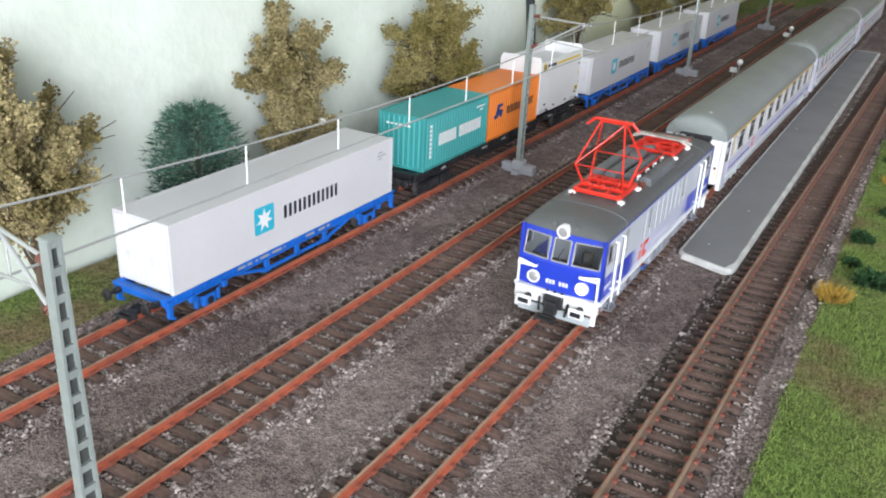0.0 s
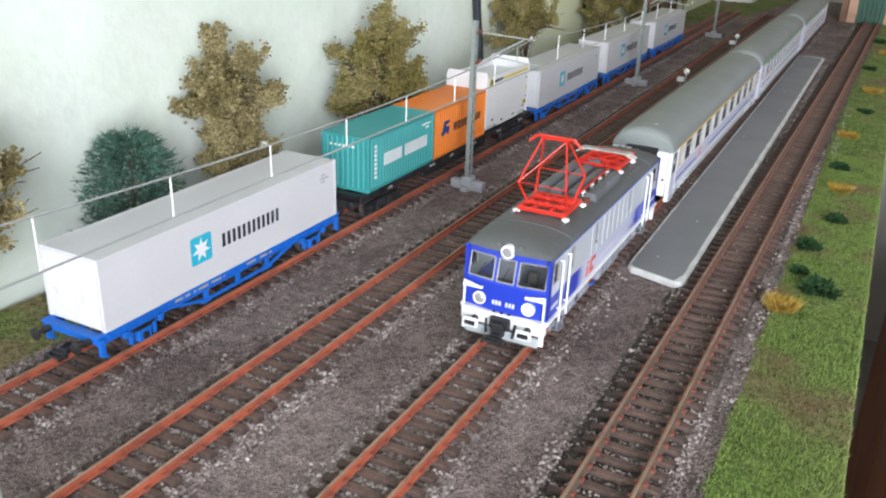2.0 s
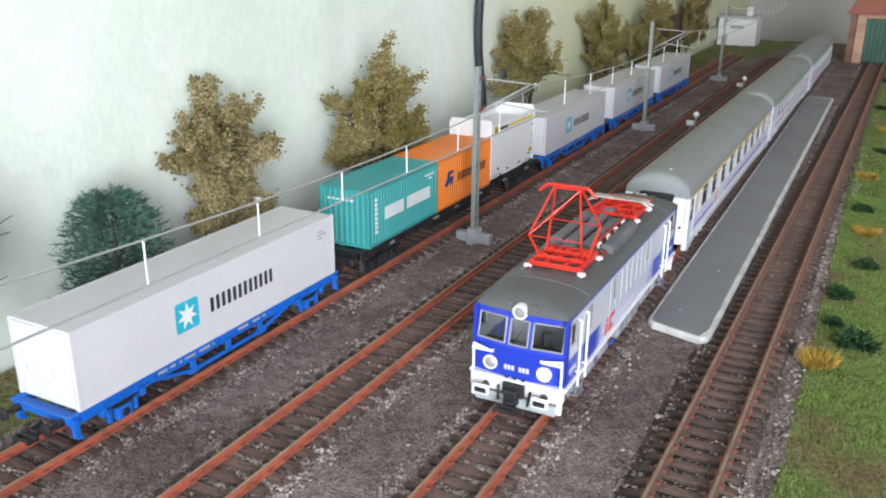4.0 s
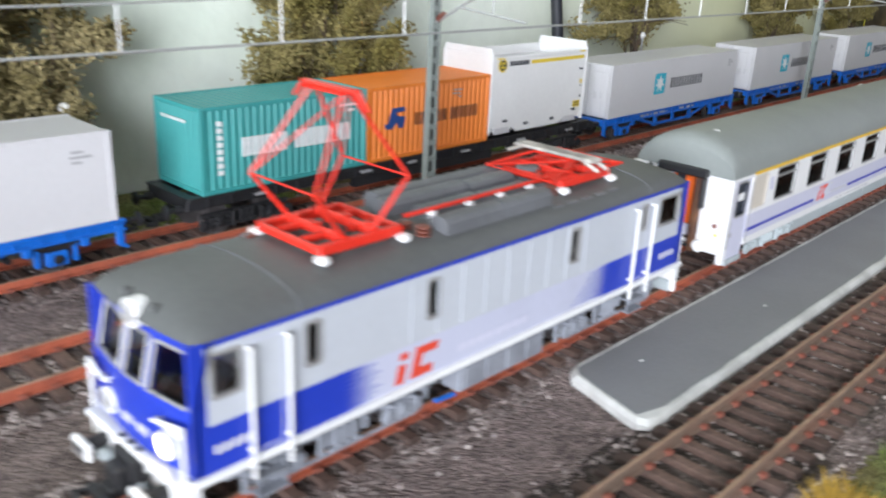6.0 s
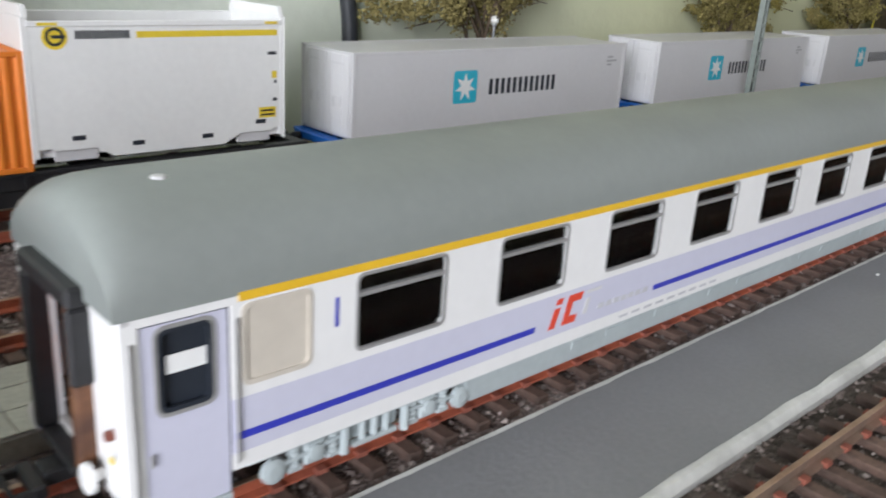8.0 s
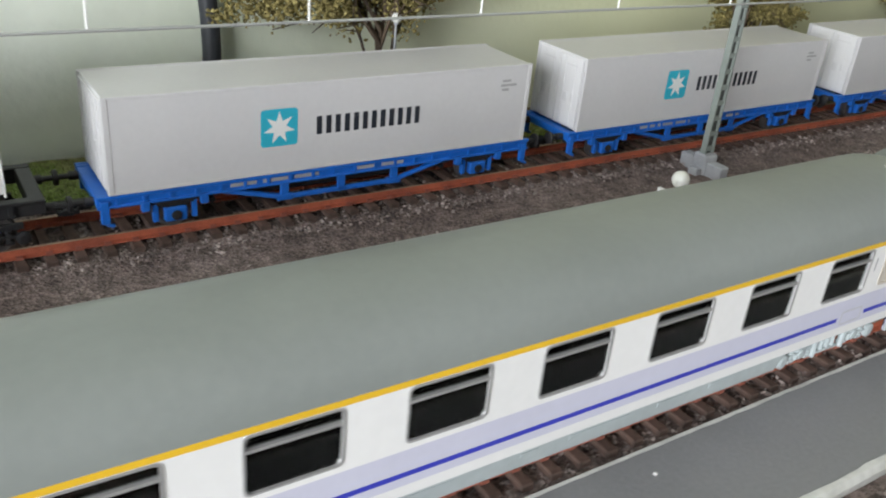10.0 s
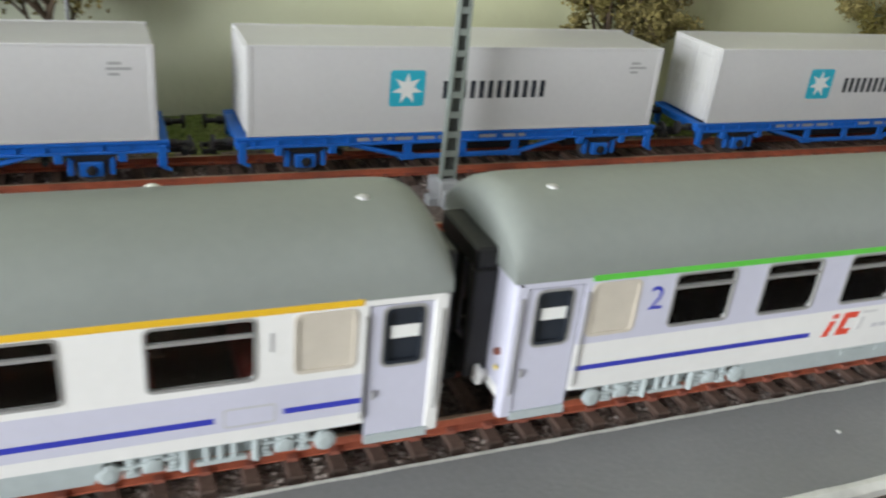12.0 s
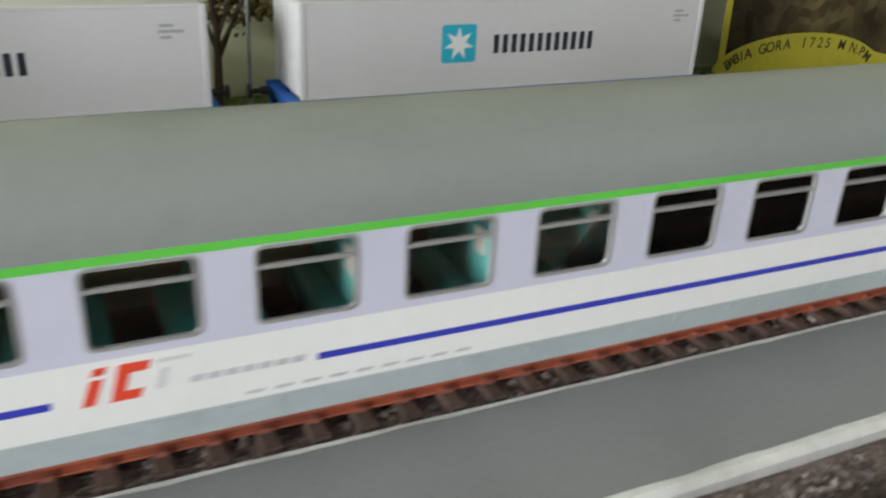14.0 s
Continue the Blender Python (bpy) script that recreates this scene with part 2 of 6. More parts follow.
def earth(name, colours, scales, rough=0.95, bump=0.8, detail=6.0):
    """Ground with patches of three colours, crumbly relief and specks."""
    mat = bpy.data.materials.new(name)
    mat.use_nodes = True
    nt, link = mat.node_tree, mat.node_tree.links.new
    bsdf = nt.nodes["Principled BSDF"]
    co = nt.nodes.new("ShaderNodeTexCoord")
    n1, n2, vor = nt.nodes.new("ShaderNodeTexNoise"), nt.nodes.new("ShaderNodeTexNoise"), nt.nodes.new("ShaderNodeTexVoronoi")
    for n, s in ((n1, scales[0]), (n2, scales[1]), (vor, scales[2])):
        n.inputs["Scale"].default_value = s
        link(co.outputs["Object"], n.inputs["Vector"])
    n1.inputs["Detail"].default_value = n2.inputs["Detail"].default_value = detail
    ramp = nt.nodes.new("ShaderNodeValToRGB")
    e = ramp.color_ramp.elements
    e[0].position, e[0].color, e[1].position, e[1].color = 0.36, (*colours[0], 1), 0.64, (*colours[2], 1)
    mid = e.new(0.5)
    mid.color = (*colours[1], 1)
    link(n1.outputs["Fac"], ramp.inputs["Fac"])
    mixer = nt.nodes.new("ShaderNodeMixRGB")
    mixer.blend_type = "OVERLAY"
    mixer.inputs["Fac"].default_value = 0.75
    link(ramp.outputs["Color"], mixer.inputs["Color1"])
    link(n2.outputs["Fac"], mixer.inputs["Color2"])
    grains = nt.nodes.new("ShaderNodeHueSaturation")
    gv = nt.nodes.new("ShaderNodeMapRange")
    gv.inputs["To Min"].default_value, gv.inputs["To Max"].default_value = 0.55, 1.5
    sep = nt.nodes.new("ShaderNodeSeparateColor")
    link(vor.outputs["Color"], sep.inputs[0])
    link(sep.outputs[0], gv.inputs["Value"])
    link(gv.outputs["Result"], grains.inputs["Value"])
    link(mixer.outputs["Color"], grains.inputs["Color"])
    link(grains.outputs["Color"], bsdf.inputs["Base Color"])
    bsdf.inputs["Roughness"].default_value = rough
    bsdf.inputs["Specular IOR Level"].default_value = 0.2
    bp = nt.nodes.new("ShaderNodeBump")
    bp.inputs["Strength"].default_value, bp.inputs["Distance"].default_value = bump, 0.0008
    link(vor.outputs["Distance"], bp.inputs["Height"])
    link(bp.outputs["Normal"], bsdf.inputs["Normal"])
    return mat


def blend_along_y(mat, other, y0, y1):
    """Lets a second colour take over between two places along y."""
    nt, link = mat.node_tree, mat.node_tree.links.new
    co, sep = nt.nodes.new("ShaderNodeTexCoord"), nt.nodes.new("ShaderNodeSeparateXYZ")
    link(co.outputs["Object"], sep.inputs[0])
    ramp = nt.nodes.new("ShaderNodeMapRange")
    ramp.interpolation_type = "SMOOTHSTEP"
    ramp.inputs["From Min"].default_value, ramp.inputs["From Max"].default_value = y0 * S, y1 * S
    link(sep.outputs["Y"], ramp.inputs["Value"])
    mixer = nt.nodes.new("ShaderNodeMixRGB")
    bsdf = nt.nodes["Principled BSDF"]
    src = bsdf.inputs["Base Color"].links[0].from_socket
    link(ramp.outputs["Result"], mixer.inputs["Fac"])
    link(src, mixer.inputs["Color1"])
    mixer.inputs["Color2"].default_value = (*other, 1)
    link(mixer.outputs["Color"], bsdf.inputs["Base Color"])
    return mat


M_PLASTER = paint("pale_green_plaster", (0.77, 0.82, 0.745), 0.55, vary=0.03, grain=150, blotch=9, bump=0.8, second=(0.70, 0.77, 0.665))
# the wall turns darker and yellower towards the far end
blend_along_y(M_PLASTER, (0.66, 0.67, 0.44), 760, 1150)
M_ROOM = paint("room_paint", (0.43, 0.41, 0.385), 0.8, vary=0.03, grain=60, blotch=2)
M_CEIL = paint("ceiling_white", (0.74, 0.74, 0.72), 0.85, vary=0.02, grain=60, blotch=2)
M_FLOOR = paint("grey_floor", (0.19, 0.175, 0.16), 0.5, vary=0.06, grain=90, blotch=5)
M_BALLAST = earth("ballast", ((0.150, 0.117, 0.107), (0.194, 0.153, 0.141), (0.245, 0.197, 0.182)), (16.0, 160.0, 1300.0))
M_STONE = paint("ballast_stones", (0.26, 0.21, 0.194), 0.9, vary=0.1, grain=900, blotch=40, second=(0.18, 0.143, 0.132), island=0.28, spec=0.2)
M_BED = earth("dirty_bed", ((0.060, 0.049, 0.043), (0.085, 0.069, 0.060), (0.12, 0.098, 0.087)), (30.0, 200.0, 1300.0))
M_STONE_PALE = paint("pale_ballast", (0.42, 0.36, 0.335), 0.85, vary=0.1, grain=900, blotch=60, second=(0.15, 0.12, 0.11), mix_at=(0.4, 0.62), island=0.55, spec=0.3)
M_GRASS = earth("grass_ground", ((0.11, 0.16, 0.04), (0.15, 0.175, 0.06), (0.20, 0.155, 0.085)), (16.0, 240.0, 900.0), bump=0.6)
M_BLADE = paint("grass_blades", (0.205, 0.285, 0.075), 0.8, vary=0.15, grain=300, blotch=16, second=(0.215, 0.16, 0.085), mix_at=(0.5, 0.62), island=0.4, spec=0.2)
M_RAIL_SIDE = paint("rusty_rail", (0.42, 0.108, 0.055), 0.75, vary=0.12, grain=900, blotch=60, second=(0.30, 0.08, 0.045), bump=0.3)
M_DUSTY_SIDE = paint("dusty_rail", (0.165, 0.115, 0.085), 0.8, vary=0.12, grain=900, blotch=60, second=(0.21, 0.12, 0.085), bump=0.3)
M_RAIL_TOP = paint("worn_rail_head", (0.40, 0.27, 0.19), 0.42, 0.35, vary=0.12, grain=1200, blotch=80, second=(0.30, 0.19, 0.13))
M_SLEEPER = paint("sleeper_plastic", (0.060, 0.039, 0.031), 0.8, vary=0.2, grain=900, blotch=120, second=(0.135, 0.084, 0.066), bump=0.3, random_value=0.2)
M_CHAIR = paint("rust_chair", (0.33, 0.105, 0.07), 0.8, vary=0.15, grain=900, blotch=120)
M_PLATFORM = paint("platform_grey", (0.232, 0.233, 0.24), 0.6, vary=0.05, grain=900, blotch=20, bump=0.15)
M_KERB = paint("white_kerb", (0.72, 0.72, 0.69), 0.6, vary=0.06, grain=500, blotch=80, second=(0.58, 0.58, 0.55), bump=0.3)
M_SLAB = paint("pale_slabs", (0.42, 0.41, 0.36), 0.8, vary=0.08, grain=900, blotch=60, bump=0.3, random_value=0.08)
M_BOARD = paint("board_edge", (0.20, 0.26, 0.08), 0.8, vary=0.15, grain=300, blotch=40)
M_CONT = paint("light_grey_plastic", (0.60, 0.595, 0.605), 0.42, vary=0.015, grain=600, blotch=25)
M_CONT_END = paint("white_grey_plastic", (0.66, 0.655, 0.665), 0.42, vary=0.015, grain=600, blotch=25)
M_CYAN = paint("cyan_print", (0.03, 0.43, 0.58), 0.4, vary=0.03)
M_WHITE = paint("white_plastic", (0.78, 0.78, 0.77), 0.4, vary=0.02, grain=500, blotch=30)
M_INK = paint("dark_print", (0.02, 0.025, 0.035), 0.45, vary=0.05)
M_FAINT = paint("grey_print", (0.36, 0.36, 0.37), 0.5, vary=0.05)
M_PALEPRINT = paint("pale_grey_print", (0.50, 0.50, 0.53), 0.5, vary=0.05)
M_TEAL = paint("teal_plastic", (0.045, 0.29, 0.28), 0.42, vary=0.04, grain=500, blotch=30)
M_ORANGE = paint("orange_plastic", (0.72, 0.20, 0.025), 0.42, vary=0.04, grain=500, blotch=30)
M_NAVY = paint("navy_print", (0.02, 0.06, 0.22), 0.45, vary=0.05)
M_YELLOW = paint("yellow_print", (0.78, 0.58, 0.05), 0.45, vary=0.04)
M_BLUE_FRAME = paint("bright_blue_plastic", (0.010, 0.13, 0.54), 0.4, vary=0.06, grain=500, blotch=60)
M_BLACK = paint("black_plastic", (0.018, 0.018, 0.02), 0.5, vary=0.15, grain=500, blotch=60)
M_STEEL = paint("wheel_steel", (0.16, 0.15, 0.15), 0.4, 0.6, vary=0.1)
M_LOCO_ROOF = paint("dark_grey_roof", (0.105, 0.11, 0.11), 0.5, vary=0.05, grain=600, blotch=30, bump=0.08)
M_EQUIP = paint("roof_equipment_grey", (0.14, 0.145, 0.155), 0.5, vary=0.08, grain=500, blotch=60)
M_LOCO_BLUE = paint("cobalt_blue_paint", (0.018, 0.045, 0.42), 0.32, vary=0.03, grain=500, blotch=40)
M_LOCO_GREY = paint("pale_blue_grey_paint", (0.48, 0.505, 0.545), 0.35, vary=0.02, grain=500, blotch=40)
M_LOCO_LILAC = paint("pale_lilac_paint", (0.49, 0.505, 0.62), 0.35, vary=0.02, grain=500, blotch=40)
M_FADE_FRONT = blend_along_y(paint("blue_fading_print", (0.018, 0.045, 0.42), 0.32, vary=0.03, grain=500, blotch=40), (0.49, 0.505, 0.62), 32, 41)
M_FADE_REAR = blend_along_y(paint("blue_fading_print_rear", (0.49, 0.505, 0.62), 0.32, vary=0.03, grain=500, blotch=40), (0.018, 0.045, 0.42), 117, 124)
M_UNDER = paint("bogie_grey", (0.26, 0.275, 0.31), 0.55, vary=0.1, grain=500, blotch=60)
M_RED = paint("red_pantograph", (0.66, 0.028, 0.014), 0.4, vary=0.06, grain=500, blotch=60)
M_PAN = paint("collector_strip", (0.58, 0.55, 0.50), 0.5, 0.2, vary=0.2, grain=900, blotch=120)
M_BROWN = paint("brown_insulator", (0.19, 0.06, 0.04), 0.35, vary=0.1)
M_COACH_ROOF = paint("coach_roof_grey", (0.235, 0.255, 0.245), 0.42, vary=0.025, grain=500, blotch=25)
M_COACH_WHITE = paint("coach_white", (0.76, 0.755, 0.75), 0.36, vary=0.015, grain=500, blotch=30)
M_COACH_LILAC = paint("coach_lilac_grey", (0.55, 0.55, 0.66), 0.36, vary=0.015, grain=500, blotch=30)
M_COACH_SKIRT = paint("coach_skirt_grey", (0.42, 0.47, 0.48), 0.45, vary=0.04, grain=500, blotch=40)
M_COACH_BLUE = paint("stripe_blue", (0.035, 0.045, 0.42), 0.4, vary=0.03)
M_COACH_YELLOW = paint("stripe_yellow", (0.76, 0.46, 0.03), 0.4, vary=0.03)
M_COACH_GREEN = paint("stripe_green", (0.12, 0.55, 0.07), 0.4, vary=0.03)
M_BEIGE = paint("blind_beige", (0.56, 0.51, 0.44), 0.55, vary=0.03, grain=500, blotch=60)
M_ALU = paint("window_frame_grey", (0.36, 0.355, 0.35), 0.38, 0.3, vary=0.05)
M_DOORRED = paint("orange_door", (0.78, 0.14, 0.02), 0.4, vary=0.04)
M_SEAT_RED = paint("seat_dark_red", (0.24, 0.04, 0.03), 0.7, vary=0.1)
M_SEAT_TEAL = paint("seat_teal", (0.13, 0.46, 0.42), 0.7, vary=0.1)
M_WOOD = paint("interior_tan", (0.40, 0.31, 0.22), 0.6, vary=0.06)
M_WOODPOST = paint("brown_post", (0.17, 0.075, 0.035), 0.6, vary=0.15, grain=400, blotch=90, second=(0.07, 0.03, 0.018))
M_DARKIN = paint("interior_dark", (0.045, 0.04, 0.036), 0.7, vary=0.1)
M_LOGORED = paint("logo_red", (0.70, 0.065, 0.03), 0.4, vary=0.03)
M_MAST = paint("mast_green_grey", (0.235, 0.265, 0.245), 0.5, vary=0.06, grain=600, blotch=60)
M_MASTBASE = paint("mast_base_grey", (0.40, 0.41, 0.43), 0.6, vary=0.06, grain=500, blotch=60)
M_WIRE = paint("wire_metal", (0.45, 0.46, 0.45), 0.4, 0.4, vary=0.05)
M_GLASS = glass("clear_pane", (0.94, 0.96, 0.96))
M_OPAL = paint("opal_globe", (0.80, 0.80, 0.76), 0.25, vary=0.02)
M_LAMP = glow("lit_headlamp", (1.0, 0.84, 0.60), 16.0)
M_FOLIAGE = paint("olive_foliage", (0.25, 0.21, 0.085), 0.9, vary=0.15, grain=400, blotch=45, second=(0.165, 0.14, 0.042), island=0.4, spec=0.15)
M_FOLIAGE_PALE = paint("tan_foliage", (0.30, 0.25, 0.125), 0.9, vary=0.15, grain=400, blotch=45, second=(0.165, 0.135, 0.055), island=0.4, spec=0.15)
M_BARK = paint("bark", (0.10, 0.07, 0.045), 0.9, vary=0.2, grain=900, blotch=90, bump=0.4)
M_NEEDLE = paint("blue_green_needles", (0.075, 0.155, 0.112), 0.8, vary=0.2, grain=500, blotch=60, island=0.35, spec=0.2)
M_BUSH = paint("dark_green_tuft", (0.035, 0.085, 0.03), 0.85, vary=0.2, grain=500, blotch=80, island=0.4, spec=0.2)
M_TUFT = paint("straw_yellow_tuft", (0.48, 0.31, 0.06), 0.85, vary=0.2, grain=500, blotch=80, island=0.35, spec=0.2)
M_CABLE = paint("black_cable", (0.03, 0.033, 0.04), 0.45, vary=0.1)
M_TERRA = paint("terracotta", (0.30, 0.105, 0.065), 0.7, vary=0.08, grain=500, blotch=40)
M_BRICK = paint("model_brick", (0.22, 0.12, 0.075), 0.8, vary=0.12, grain=700, blotch=60)
M_SANDSTONE = paint("pale_orange_stone", (0.50, 0.31, 0.21), 0.8, vary=0.1, grain=600, blotch=50)
M_RECESS_SHADE = paint("mast_recess_shade", (0.055, 0.06, 0.055), 0.7, vary=0.1)
M_GATE = paint("green_gate", (0.015, 0.085, 0.05), 0.5, vary=0.1)
M_CABINET = paint("orange_wood", (0.42, 0.16, 0.07), 0.5, vary=0.08, grain=60, blotch=6)
M_PICTURE = earth("dark_picture", ((0.02, 0.018, 0.01), (0.05, 0.04, 0.02), (0.11, 0.085, 0.04)), (14.0, 60.0, 160.0), rough=0.5, bump=0.0)
M_DARKOLIVE = paint("caption_print", (0.10, 0.095, 0.03), 0.5, vary=0.08)
M_OLIVE = paint("sign_yellow", (0.62, 0.56, 0.06), 0.45, vary=0.05, grain=300, blotch=20)

# ---- the room and the layout board ----
WALL_X, BACK_Y, FRONT_Y, RIGHT_X, FLOOR_Z, CEIL_Z = -190, 2250, -710, 2400, -760, 1750
RAIL = {"t1": -123.6, "t2": -63.1, "t3": -0.8, "t4": 53.4}
SLOPE = {"t1": 0.0, "t2": 0.0, "t3": 0.0042, "t4": 0.0165}


def track_x(key, y):
    """The middle of a track at y; the last two run off to the side a little."""
    return RAIL[key] + SLOPE[key] * y


GROUND = -5.2


def plaster_wall():
    """The wall behind the layout: a fine sheet, lumpy where the plaster was laid on thick."""
    ys = np.arange(FRONT_Y, BACK_Y + 1, 8.0)
    zs = np.concatenate([np.arange(-20, 240, 6.0), np.array([300, 500, 900, CEIL_Z])])
    s = Solid()
    v = []
    for y in ys:
        for z in zs:
            h = 0.0
            if -20 < z < 230:
                p = Vector((y * 0.02, z * 0.02, 3.1))
                h = 1.0 * noise.noise(p) + 2.2 * max(0.0, noise.noise(p * 2.3) - 0.22) ** 1.0 + 1.6 * max(0.0, noise.noise(p * 5.1) - 0.25)
            v.append((WALL_X + h - 0.6, y, z))
    k = len(zs)
    f = [(i * k + j, (i + 1) * k + j, (i + 1) * k + j + 1, i * k + j + 1) for i in range(len(ys) - 1) for j in range(k - 1)]
    s.add(v, f)
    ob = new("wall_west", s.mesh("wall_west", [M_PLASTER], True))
    tagged(ob, "pale green lumpy plaster wall behind the model railway", "wall", kind="structure")
    back = Solid().box(WALL_X - 120, WALL_X - 4, FRONT_Y - 100, BACK_Y + 100, FLOOR_Z, CEIL_Z)
    lone("wall_west_core", back, M_ROOM, "painted masonry wall of the room", "wall", kind="structure")


plaster_wall()
lone("wall_north", Solid().box(WALL_X - 4, RIGHT_X, BACK_Y, BACK_Y + 100, FLOOR_Z, CEIL_Z), M_ROOM, "pale painted end wall of the room", "wall", kind="structure")
lone("wall_east", Solid().box(RIGHT_X, RIGHT_X + 100, FRONT_Y - 100, BACK_Y + 100, FLOOR_Z, CEIL_Z), M_ROOM, "pale painted side wall of the room", "wall", kind="structure")
WIN = (360, 1340, -175, 795)
south = Solid()
for a, b, c, d in ((WALL_X - 4, WIN[0], FLOOR_Z, CEIL_Z), (WIN[1], RIGHT_X, FLOOR_Z, CEIL_Z), (WIN[0], WIN[1], FLOOR_Z, WIN[2]), (WIN[0], WIN[1], WIN[3], CEIL_Z)):
    south.box(a, b, FRONT_Y - 100, FRONT_Y, c, d)
lone("wall_south", south, M_ROOM, "pale painted wall with a wide window opening", "wall", kind="structure")
window = thing("window_1", "white-framed window that lets in the daylight", "window", (0, 0, 0), kind="structure")
fr = Solid()
for a, b, c, d in ((WIN[0], WIN[1], WIN[2], WIN[2] + 50), (WIN[0], WIN[1], WIN[3] - 50, WIN[3]), (WIN[0], WIN[0] + 50, WIN[2] + 50, WIN[3] - 50), (WIN[1] - 50, WIN[1], WIN[2] + 50, WIN[3] - 50), (830, 870, WIN[2] + 50, WIN[3] - 50)):
    fr.box(a, b, FRONT_Y - 70, FRONT_Y - 30, c, d, 0, 4)
part("window_frame", fr, M_WHITE, window)
for a, b in ((WIN[0] + 50, 830), (870, WIN[1] - 50)):
    pane = part("pane", Solid().box(a, b, FRONT_Y - 52, FRONT_Y - 48, WIN[2] + 50, WIN[3] - 50), M_GLASS, window)
    pane.visible_shadow = False
lone("floor", Solid().box(WALL_X - 120, RIGHT_X + 100, FRONT_Y - 100, BACK_Y + 100, FLOOR_Z - 60, FLOOR_Z), M_FLOOR, "smooth grey room floor", "floor", kind="structure")
lone("ceiling", Solid().box(WALL_X - 120, RIGHT_X + 100, FRONT_Y - 100, BACK_Y + 100, CEIL_Z, CEIL_Z + 60), M_CEIL, "plain white ceiling", "ceiling", kind="structure")

Y0, Y1 = 100, 2040


def ground_sheet():
    """Board surface: ballast between the tracks, shoulders raised a little under each track, grass on both margins."""
    xs = np.arange(-187, 125, 2.0)
    ys = np.arange(Y0, Y1 + 1, 5.0)
    v, f, m = [], [], []
    for y in ys:
        for x in xs:
            n = noise.noise(Vector((x * 0.05, y * 0.05, 0.0)))
            z = GROUND + 0.5 * n
            for c in [track_x(k, y) for k in RAIL]:
                z = max(z, GROUND + 1.15 * max(0.0, min(1.0, (20 - abs(x - c)) / 5)) + 0.25 * n)
            if x > 85 or x < -146:
                z += 0.9 + 0.8 * noise.noise(Vector((x * 0.09, y * 0.09, 5.0)))
            v.append((x, y, z))
    k = len(xs)
    for i in range(len(ys) - 1):
        for j in range(k - 1):
            f.append((i * k + j, i * k + j + 1, (i + 1) * k + j + 1, (i + 1) * k + j))
            x, y = xs[j] + 1, ys[i]
            w = 3.0 * noise.noise(Vector((x * 0.06, y * 0.06, 9.0)))
            far = max(0.0, y - 1420) * 0.16
            bed = abs(x - track_x("t4", y) + 1.5) < 17.5 + 0.6 * w
            m.append(1 if (x > 86.0 + w or x < -146 + w + far * (x < -60)) else 2 if bed else 0)
    s = Solid()
    s.add(v, f)
    s.m = m
    ob = new("ground", s.mesh("ground", [M_BALLAST, M_GRASS, M_BED], True))
    tagged(ob, "brown ballast board of the model railway with grassy margins", "ground", kind="structure")


ground_sheet()
board = Solid().box(-187, 124.0, Y0, Y1, -90, -8.5, 0, 0.8)
lone("layout_board", board, M_BOARD, "thick wooden baseboard with a green painted edge", "board", kind="structure")
legs = thing("table_frame", "grey frame that carries the railway board", "table frame", (0, 0, 0))
for lx, ly in ((-150, 160), (90, 160), (-150, 1960), (90, 1960), (90, 1060), (-150, 1060)):
    part("leg", Solid().box(lx - 22, lx + 22, ly - 22, ly + 22, FLOOR_Z, -90, 0, 2), M_FLOOR, legs)
part("shelf", Solid().box(122, 330, 120, 690, -330, -310, 0, 2), M_FLOOR, legs, "grey shelf board below the edge")
cab = thing("cabinet", "orange-brown wooden cabinet standing beside the layout", "cabinet", (0, 0, 0))
part("body", Solid().box(190, 620, 730, 1500, FLOOR_Z, -260, 0, 4), M_CABINET, cab)
part("top", Solid().box(180, 630, 720, 1510, -260, -240, 0, 3), M_CABINET, cab)
part("door", Solid().box(184, 190, 750, 1100, FLOOR_Z + 60, -290, 0, 2), M_CABINET, cab)
part("door", Solid().box(184, 190, 1120, 1480, FLOOR_Z + 60, -290, 0, 2), M_CABINET, cab)

# ---- rolling stock: wagons and containers ----
def wheelset(parent, y, r=5.3, name="wheelset", half=8.2):
    s = Solid()
    for sx in (-1, 1):
        s.lathe((sx * half - sx * 1.3, y, r - 0.1), (sx, 0, 0), [(0, r + 0.5), (0.5, r + 0.5), (0.6, r), (2.4, r - 0.1), (2.4, r - 1.0), (1.9, r - 1.2), (1.9, 0.9), (2.6, 0.8)], 20)
    s.rod((-half, y, r - 0.1), (half, y, r - 0.1), 0.8, 8)
    return part(name, s, [M_STEEL], parent, smooth=True)


def buffers(parent, y, way, mat, z=11.2, x=10.0, r=2.3):
    for sx in (-1, 1):
        s = Solid()
        s.lathe((sx * x, y, z), (0, way, 0), [(0, 1.3), (2.5, 1.3), (2.6, 0.8), (5.4, 0.8), (5.5, r), (6.2, r), (6.5, r * 0.8)], 16)
        part("buffer", s, mat, parent, smooth=True)


